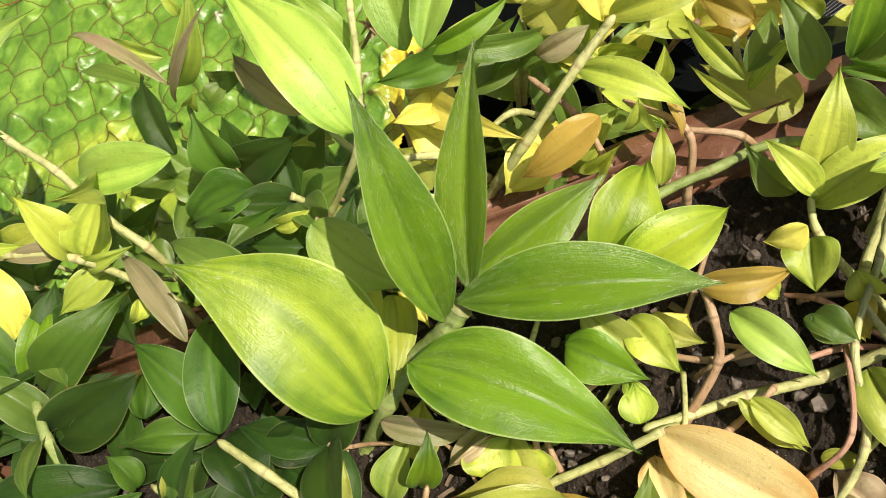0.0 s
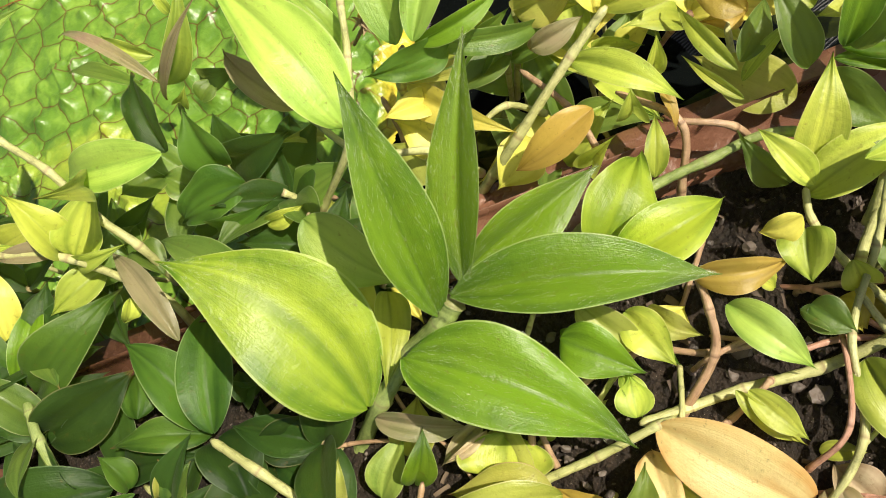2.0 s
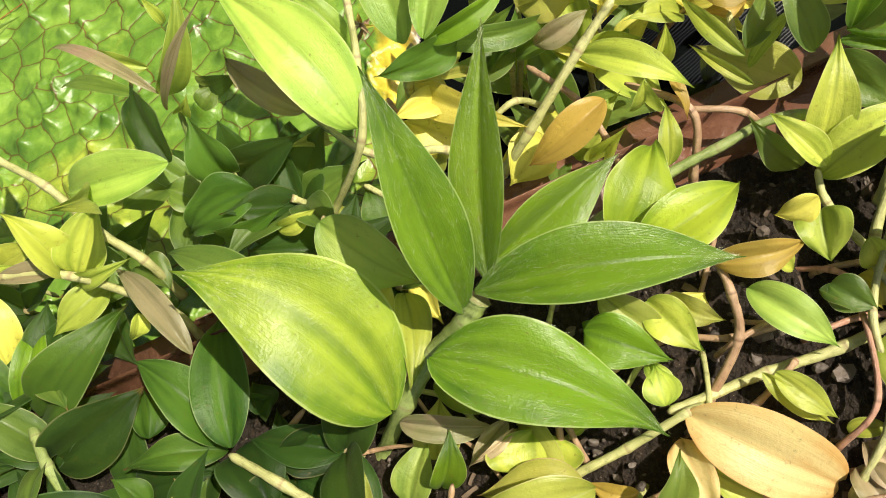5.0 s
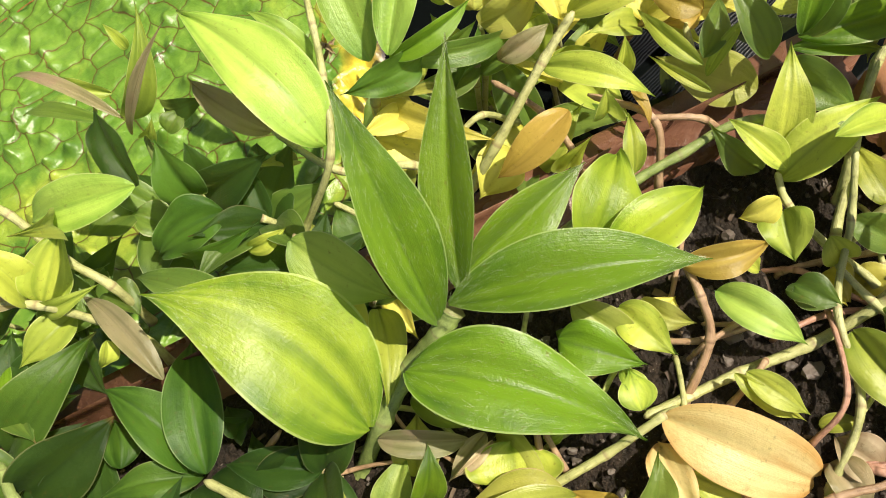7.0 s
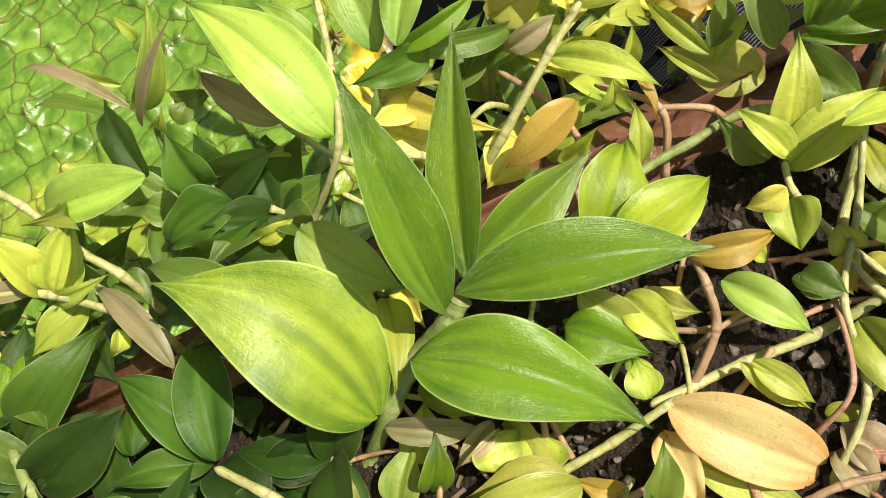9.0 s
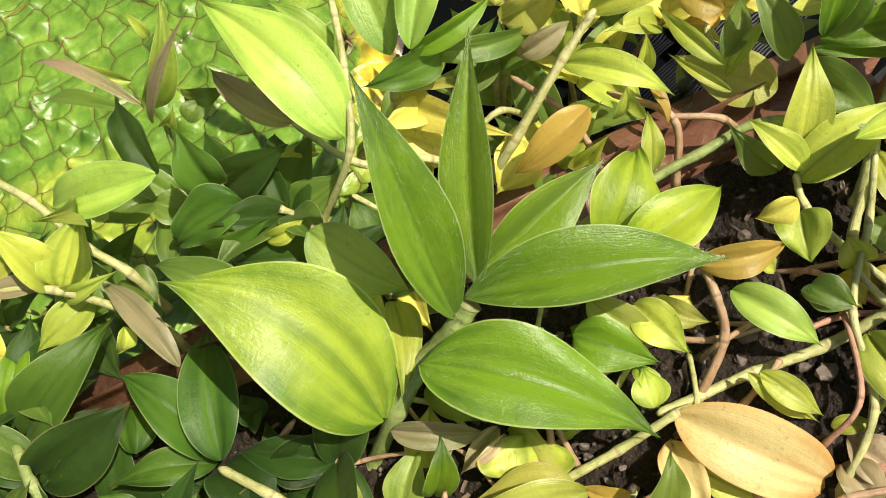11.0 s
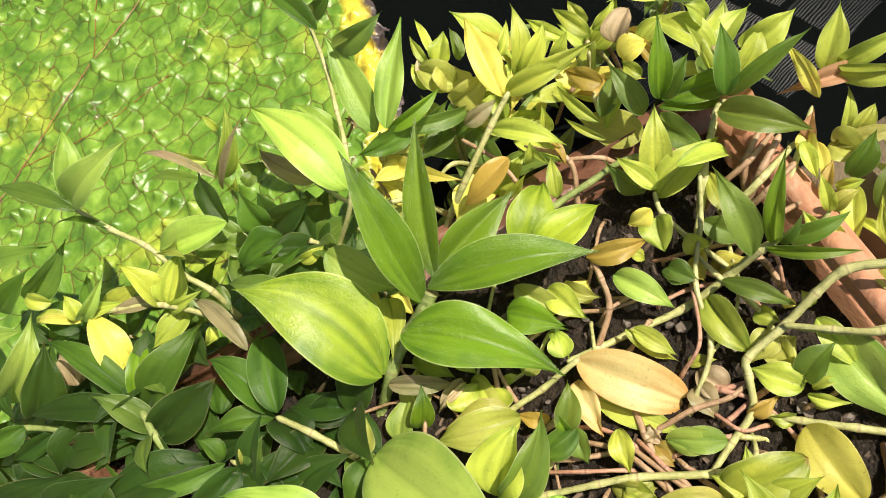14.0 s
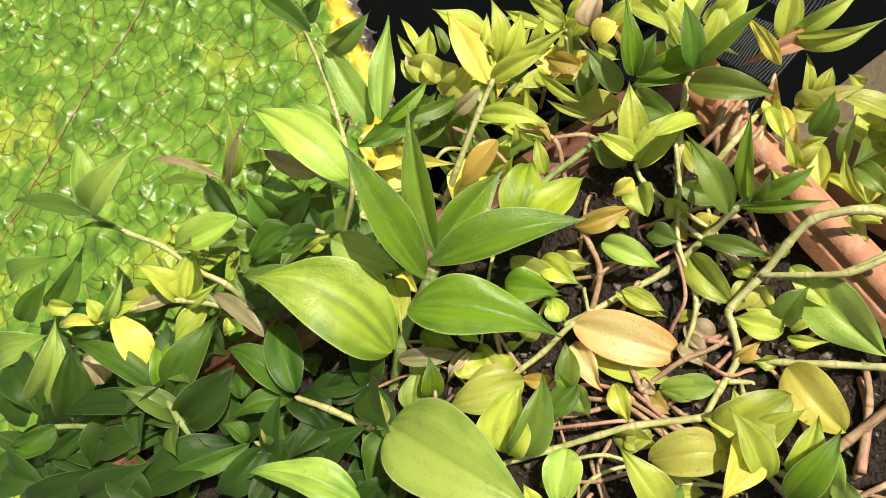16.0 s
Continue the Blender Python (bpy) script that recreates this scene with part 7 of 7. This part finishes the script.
stem(brown_runner, ((-0.0739, -0.0992, 0.0600), (-0.0989, -0.1011, 0.0500), (-0.1101, -0.1019, 0.0256)), 0.0024, "brown")
stem(brown_runner, ((0.1016, -0.1995, 0.0460), (0.0986, -0.2044, 0.0580), (0.0933, -0.2131, 0.0480), (0.0889, -0.2205, 0.0196)), 0.0016, "red")
stem(brown_runner, ((0.0798, -0.2291, 0.0600), (0.0869, -0.2409, 0.0660), (0.0945, -0.2496, 0.0710), (0.1117, -0.2586, 0.0740), (0.1316, -0.2672, 0.0700), (0.1425, -0.2719, 0.0478)), 0.0022, "pale")
stem(brown_runner, ((0.0389, -0.2752, 0.0325), (0.0432, -0.2685, 0.0450), (0.0524, -0.2543, 0.0460), (0.0589, -0.2443, 0.0260)), 0.002, "brown")
stem(brown_runner, ((-0.0266, -0.2135, 0.0360), (-0.0307, -0.2203, 0.0480), (-0.0392, -0.2346, 0.0460), (-0.0453, -0.2449, 0.0246)), 0.002, "brown")
stem(brown_runner, ((-0.1319, -0.1312, 0.0380), (-0.1242, -0.1289, 0.0500), (-0.1076, -0.1241, 0.0500), (-0.0961, -0.1207, 0.0300)), 0.0018, "brown")

soil_seedling = shoot("bright green toothed leaf and small lime leaves low over the soil")
leaf(soil_seedling, (0.0066, -0.1390, 0.0620), (0.0198, -0.1618, 0.0600), (-0.15, -0.17, 0.97), 0.0162, "vivid", 0.08, 0.2, wave=0.1, long=0.45)
leaf(soil_seedling, (0.0097, -0.1694, 0.0550), (0.0158, -0.1584, 0.0550), (0.04, -0.02, 1.00), 0.0114, "lime", 0.1, 0.2)
leaf(soil_seedling, (0.0264, -0.1444, 0.0600), (0.0277, -0.1655, 0.0580), (-0.14, -0.10, 0.98), 0.0131, "lime", 0.08, 0.3)
leaf(soil_seedling, (0.0319, -0.1545, 0.0520), (0.0416, -0.1531, 0.0550), (-0.24, -0.28, 0.93), 0.0133, "yellow", 0.1, 0.2)
leaf(soil_seedling, (-0.0328, -0.1594, 0.0500), (-0.0235, -0.1492, 0.0520), (0.07, -0.25, 0.97), 0.0291, "lime", 0.12, 0.15, long=0.6, blunt=0.6)
leaf(soil_seedling, (-0.0237, -0.1728, 0.0500), (-0.0492, -0.1528, 0.0520), (-0.04, -0.15, 0.99), 0.0209, "olive", 0.12, 0.15)
leaf(soil_seedling, (0.0680, -0.1744, 0.0550), (0.0718, -0.1879, 0.0560), (-0.32, -0.02, 0.95), 0.0113, "green", 0.1, 0.2)
leaf(soil_seedling, (0.0385, -0.1821, 0.0560), (0.0424, -0.2020, 0.0520), (-0.16, -0.23, 0.96), 0.0086, "lime", 0.1, 0.25)
leaf(soil_seedling, (-0.0284, -0.1418, 0.0500), (-0.0466, -0.1444, 0.0480), (-0.06, -0.32, 0.94), 0.0070, "dry", 0.1, 0.6, wave=0.2)
leaf(soil_seedling, (0.0767, -0.1776, 0.0500), (0.0754, -0.1887, 0.0520), (-0.27, 0.20, 0.94), 0.0156, "yellow", 0.1, 0.2)

pale_lying_leaf = shoot("small pale green leaves on pinkish runners over the soil")
stem(pale_lying_leaf, ((0.0061, -0.2069, 0.0348), (0.0059, -0.2148, 0.0480), (0.0055, -0.2278, 0.0500), (0.0059, -0.2423, 0.0470), (0.0063, -0.2540, 0.0246)), 0.0018, "red")
stem(pale_lying_leaf, ((0.0045, -0.2240, 0.0348), (0.0117, -0.2273, 0.0480), (0.0237, -0.2326, 0.0500), (0.0327, -0.2372, 0.0470), (0.0430, -0.2424, 0.0236)), 0.0016, "red")
stem(pale_lying_leaf, ((0.0113, -0.2333, 0.0350), (0.0122, -0.2412, 0.0480), (0.0141, -0.2575, 0.0500), (0.0124, -0.2832, 0.0470), (0.0117, -0.2951, 0.0256)), 0.0022, "brown")
stem(pale_lying_leaf, ((-0.0357, -0.1903, 0.0342), (-0.0301, -0.1957, 0.0480), (-0.0180, -0.2074, 0.0520), (-0.0055, -0.2184, 0.0480), (0.0033, -0.2260, 0.0252)), 0.0016, "red")
stem(pale_lying_leaf, ((-0.0122, -0.2159, 0.0328), (-0.0194, -0.2187, 0.0470), (-0.0291, -0.2224, 0.0500), (-0.0370, -0.2337, 0.0460), (-0.0435, -0.2432, 0.0227)), 0.0018, "brown")
stem(pale_lying_leaf, ((0.0339, -0.2181, 0.0316), (0.0349, -0.2257, 0.0460), (0.0365, -0.2385, 0.0500), (0.0450, -0.2436, 0.0460), (0.0545, -0.2493, 0.0215)), 0.0016, "red")
stem(pale_lying_leaf, ((-0.0082, -0.1303, 0.0369), (-0.0104, -0.1379, 0.0500), (-0.0143, -0.1515, 0.0520), (-0.0182, -0.1658, 0.0460), (-0.0211, -0.1765, 0.0215)), 0.0018, "brown")
stem(pale_lying_leaf, ((0.0335, -0.2426, 0.0320), (0.0362, -0.2498, 0.0460), (0.0414, -0.2641, 0.0500), (0.0369, -0.2752, 0.0460), (0.0327, -0.2857, 0.0222)), 0.002, "brown")
leaf(pale_lying_leaf, (0.0294, -0.2376, 0.0540), (0.0140, -0.2212, 0.0500), (-0.19, 0.06, 0.98), 0.0110, "fresh", 0.1, 0.2, blunt=0.3)
leaf(pale_lying_leaf, (-0.0021, -0.2277, 0.0480), (-0.0156, -0.2248, 0.0470), (-0.08, -0.02, 1.00), 0.0106, "olive", 0.1, 0.2)
leaf(pale_lying_leaf, (0.0094, -0.2187, 0.0470), (0.0108, -0.2294, 0.0460), (-0.07, -0.10, 0.99), 0.0083, "ochre", 0.1, 0.3)
leaf(pale_lying_leaf, (-0.0074, -0.1592, 0.0500), (0.0065, -0.1600, 0.0520), (-0.15, -0.25, 0.96), 0.0106, "olive", 0.1, 0.2)
leaf(pale_lying_leaf, (0.0651, -0.2289, 0.0500), (0.0794, -0.2296, 0.0520), (-0.14, -0.03, 0.99), 0.0126, "olive", 0.1, 0.2)
leaf(pale_lying_leaf, (0.0751, -0.2395, 0.0500), (0.0626, -0.2416, 0.0500), (-0.01, 0.06, 1.00), 0.0086, "lime", 0.1, 0.2)

rim_side_shoot = shoot("olive and yellow leaves with thin brown stems behind the tall shoot")
stem(rim_side_shoot, ((0.0114, -0.0393, 0.0700), (0.0081, -0.0539, 0.0620), (-0.0015, -0.0698, 0.0560), (-0.0074, -0.0796, 0.0323)), 0.0022, "brown")
stem(rim_side_shoot, ((-0.0136, -0.0572, 0.0680), (-0.0082, -0.0669, 0.0620), (0.0034, -0.0715, 0.0560), (0.0135, -0.0754, 0.0308)), 0.0022, "pale")
leaf(rim_side_shoot, (0.0044, -0.0693, 0.0580), (0.0032, -0.0525, 0.0660), (-0.06, -0.43, 0.90), 0.0204, "olive", 0.1, 0.2)
leaf(rim_side_shoot, (0.0204, -0.0656, 0.0620), (0.0096, -0.0497, 0.0700), (-0.11, -0.50, 0.86), 0.0180, "yellow", 0.1, 0.2)
leaf(rim_side_shoot, (-0.0130, -0.0716, 0.0580), (-0.0137, -0.0561, 0.0660), (0.00, -0.46, 0.89), 0.0191, "mid", 0.1, 0.2)
leaf(rim_side_shoot, (-0.0271, -0.0695, 0.0560), (-0.0237, -0.0535, 0.0620), (0.08, -0.37, 0.93), 0.0187, "olive", 0.1, 0.2)

# ---- undergrowth: the small low shoots between the large ones ----
def thicket(label, count, spread, low, high, kinds, seed):
    """Small shoots, each with a short stem and a few leaves, over a stretch of the plan given by spread(a, b), a and b from 0 to 1."""
    r = random.Random(seed)
    for _ in range(count):
        x, y = spread(r.random(), r.random())
        z = r.uniform(low, high)
        foot = Vector((x + r.uniform(-0.012, 0.012), y + r.uniform(-0.012, 0.012), max(0.002, z - 0.03)))
        top = Vector((x, y, z))
        thing = shoot(label)
        stem(thing, (foot, foot.lerp(top, 0.55) + Vector((0, 0, 0.004)), top), 0.0021, r.choice(("pale", "pale", "brown")))
        turn = r.uniform(0, math.tau)
        for k in range(r.randint(3, 5)):
            a = turn + k * 2.2 + r.uniform(-0.4, 0.4)
            out, size = Vector((math.cos(a), math.sin(a), r.uniform(-0.1, 0.75))).normalized(), r.uniform(0.020, 0.038)
            base = foot.lerp(top, r.uniform(0.75, 1.0))
            up = (Vector((r.uniform(-0.4, 0.5), r.uniform(-0.5, 0.3), 1.0)) + out * -0.3).normalized()
            leaf(thing, base, base + out * size, up, size * r.uniform(0.36, 0.5), r.choice(kinds), r.uniform(0.04, 0.16), r.uniform(0.15, 0.5), r.uniform(0.45, 0.65), r.uniform(-0.04, 0.1), r.uniform(0.03, 0.1))


def along_back(a, b, start, end, inner, outer):
    p = pot_place(start + (end - start) * a, inner + (outer - inner) * b, 0)
    return p.x, p.y


# dark kinds chosen so that leaf colour also stands for shade here
thicket("low shoot with small dark leaves beside the pot rim", 16, lambda a, b: along_back(a, b, 0.17, 0.33, 0.02, -0.06), 0.05, 0.078, ("deep_shaded", "deep_shaded", "deep_shaded", "deep_shaded", "green"), 31)
thicket("low shaded shoot with dark leaves at the foot of a rosette", 26, lambda a, b: (-0.25 + 0.115 * a, 0.075 - 0.15 * b - 0.035 * a), 0.025, 0.052, ("deep_shaded", "deep_shaded", "deep_shaded", "mid"), 35)
# leaves added over bare soil; their dark colour imitates the shade lying there
thicket("added low shoot, its dark leaves filling the shade on the soil", 9, lambda a, b: (-0.145 + 0.075 * a, -0.095 - 0.05 * b - 0.02 * a), 0.046, 0.056, ("deep_shaded",), 36)
thicket("small yellow-green shoot hanging over the pot rim", 18, lambda a, b: along_back(a, b, -0.03, 0.16, -0.012, -0.085), 0.03, 0.066, ("lime", "lime", "green", "lime", "green", "yellow"), 32)
thicket("small lime shoot over the side of the pot", 4, lambda a, b: (pot_place(-0.02 - 0.07 * a, 0.01 + 0.11 * b, 0).x, pot_place(-0.02 - 0.07 * a, 0.01 + 0.11 * b, 0).y), 0.035, 0.055, ("lime", "green", "lime", "ochre"), 33)
thicket("small pale shoot creeping on the soil", 12, lambda a, b: along_back(a, b, 0.02, 0.32, 0.15, 0.26), 0.048, 0.056, ("lime", "yellow", "lime", "green"), 34)


# ---- stones and grit on the soil ----
def stone_material():
    n = Nodes("stone")
    a = n.noise(180.0, 5.0, 0.65)
    col = n.mix(n.node("NewGeometry", 8), (0.03, 0.023, 0.018), (0.19, 0.15, 0.125))
    return n.finish(n.mix(a, col, (0.05, 0.04, 0.035)), 0.6, n.bump(a, 0.5, 0.002))


STONE = stone_material()


def ball():
    """Corners and faces of a round block."""
    bm = bmesh.new()
    bmesh.ops.create_icosphere(bm, subdivisions=2, radius=1.0)
    bm.verts.ensure_lookup_table()
    made = [v.co.copy() for v in bm.verts], [[v.index for v in f.verts] for f in bm.faces]
    bm.free()
    return made


BALL = ball()


def pebble(verts, faces, at, size, r):
    """An uneven, angular stone, added to lists of corners and faces."""
    stretch, turn = Vector((r.uniform(0.7, 1.4), r.uniform(0.6, 1.1), r.uniform(0.45, 0.8))), Euler((r.uniform(-0.5, 0.5), r.uniform(-0.5, 0.5), r.uniform(0, 6))).to_matrix()
    off, first = Vector((r.uniform(0, 50), r.uniform(0, 50), 0)), len(verts)
    for c in BALL[0]:
        q = c * (1 + 0.5 * noise.noise(c * 1.5 + off) + 0.2 * noise.noise(c * 4.0 + off))
        verts.append(turn @ Vector((q.x * stretch.x, q.y * stretch.y, q.z * stretch.z)) * size + Vector(at))
    faces += [[k + first for k in f] for f in BALL[1]]


def rubble(name, verts, faces):
    me = bpy.data.meshes.new(name)
    me.from_pydata(verts, [], faces)
    me.materials.append(STONE)
    return new(name, me)


def pebbles():
    r = random.Random(9)
    for x, y, size in ((0.0545, -0.1945, 0.0045), (0.047, -0.172, 0.0036), (0.0435, -0.1655, 0.0030), (0.051, -0.1745, 0.0032), (0.040, -0.176, 0.0026), (0.0565, -0.1690, 0.0040), (0.062, -0.182, 0.0030),
                       (0.032, -0.168, 0.0024), (0.070, -0.150, 0.0034), (0.060, -0.250, 0.0036), (0.068, -0.262, 0.0030), (0.020, -0.262, 0.0032)):
        verts, faces = [], []
        pebble(verts, faces, (x, y, 0.0445 + size * 0.3), size * 0.85, r)
        tagged(rubble("stone", verts, faces), "small grey-brown stone half sunk in the soil", "stone", "stones on the soil")
    verts, faces = [], []
    for _ in range(1300):
        pebble(verts, faces, pot_place(r.uniform(0.02, 0.3), r.uniform(0.02, 0.3), 0.0445), r.choice((0.0004, 0.0006, 0.0008, 0.0011, 0.0016)), r)
    tagged(rubble("grit", verts, faces), "fine grit and crumbs strewn over the soil", "grit", kind="stuff")


pebbles()


# ---- bare runners and litter on the soil ----
def runners(count, seed):
    """Thin leafless runners that creep over the soil, each dipping into it at both ends."""
    r = random.Random(seed)
    for _ in range(count):
        u, v, turn = r.uniform(0.03, 0.22), r.uniform(0.05, 0.30), r.uniform(0, math.tau)
        line, z = [pot_place(u, v, 0.034)], 0.0455
        for k in range(r.randint(3, 5)):
            line.append(pot_place(min(max(u, 0.02), 0.3), min(max(v, 0.02), 0.33), z + r.uniform(0, 0.006)))
            turn += r.uniform(-0.55, 0.55)
            u, v = u + 0.016 * math.cos(turn), v + 0.016 * math.sin(turn)
        line.append(pot_place(min(max(u, 0.02), 0.3), min(max(v, 0.02), 0.33), 0.034))
        thing = tagged(new("runner"), "thin leafless brown runner creeping over the soil", "runner", "bare runners")
        stem(thing, line, r.uniform(0.0013, 0.0022), r.choice(("brown", "brown", "red", "pale")))


runners(60, 61)


def litter():
    """Curled scraps of dead leaf and bark."""
    r = random.Random(8)
    bm = bmesh.new()
    for _ in range(520):
        p, a, size = pot_place(r.uniform(0.02, 0.3), r.uniform(0.02, 0.32), 0.0455), r.uniform(0, math.tau), r.uniform(0.0007, 0.0028)
        go, side = Vector((math.cos(a), math.sin(a), r.uniform(-0.3, 0.4))) * size, Vector((-math.sin(a), math.cos(a), r.uniform(-0.4, 0.4))) * size * r.uniform(0.2, 0.5)
        top = [bm.verts.new(p + go * s + side * t + Vector((0, 0, size * (0.35 - 0.3 * s * s + 0.2 * t * t)))) for s in (-1, -0.3, 0.4, 1) for t in (-1, 0, r.uniform(0.6, 1.1))]
        for k in range(3):
            for m in range(2):
                bm.faces.new((top[3 * k + m], top[3 * k + m + 1], top[3 * k + m + 4], top[3 * k + m + 3]))
    n = Nodes("litter")
    tone = n.node("NewGeometry", 8)
    mat = n.finish(n.mix(n.noise(300.0, 3.0), n.ramp(tone, (0.0, (0.03, 0.02, 0.013)), (0.6, (0.09, 0.055, 0.035)), (1.0, (0.16, 0.11, 0.07))), (0.05, 0.035, 0.025)), 0.8)
    tagged(part("litter", bm, mat), "brown scraps of dead leaf and bark on the soil", "litter", kind="stuff")


litter()


# ---- roof over the far pond: openings and slats mirrored in water, dark boards added ----
def plain(name, colour, rough):
    n = Nodes(name)
    return n.finish(n.mix(n.noise(3.0, 4.0), colour, tuple(0.7 * c for c in colour)), rough)


ROOF_DARK, SLAT = plain("dark_board", (0.02, 0.018, 0.016), 0.8), plain("grey_slat", (0.12, 0.13, 0.14), 0.5)


def beam(name, parent, low, high, material):
    """A square-edged board between two corners."""
    bm = bmesh.new()
    bmesh.ops.create_cube(bm, size=1.0)
    low, high = Vector(low), Vector(high)
    for v in bm.verts:
        v.co = Vector(((v.co.x + 0.5) * (high.x - low.x) + low.x, (v.co.y + 0.5) * (high.y - low.y) + low.y, (v.co.z + 0.5) * (high.z - low.z) + low.z))
    return part(name, bm, material, parent)


roof = tagged(new("glasshouse_roof"), "unseen roof with glazed openings and thin slats above the pond, dark boards added to block sky", "roof", kind="structure")
# boards added out of view to keep the sky out of the water's mirror
for low, high in (((-1.6, 0.36), (1.5, 5.5)), ((1.5, 0.36), (3.1, 0.78)), ((1.5, 1.96), (3.1, 5.5)), ((3.1, 0.36), (4.5, 5.5))):
    beam("board", roof, (*low, 3.1), (*high, 3.2), ROOF_DARK)
for k in range(1, 4):
    beam("bar", roof, (1.475 + 0.4 * k, 0.78, 3.08), (1.525 + 0.4 * k, 1.96, 3.16), ROOF_DARK)
for k in range(1, 3):
    beam("bar", roof, (1.5, 0.76 + 0.4 * k, 3.17), (3.1, 0.80 + 0.4 * k, 3.22), ROOF_DARK)
for k in range(70):
    beam("slat", roof, (1.5, 0.785 + 0.0168 * k, 3.235), (3.1, 0.792 + 0.0168 * k, 3.25), SLAT)
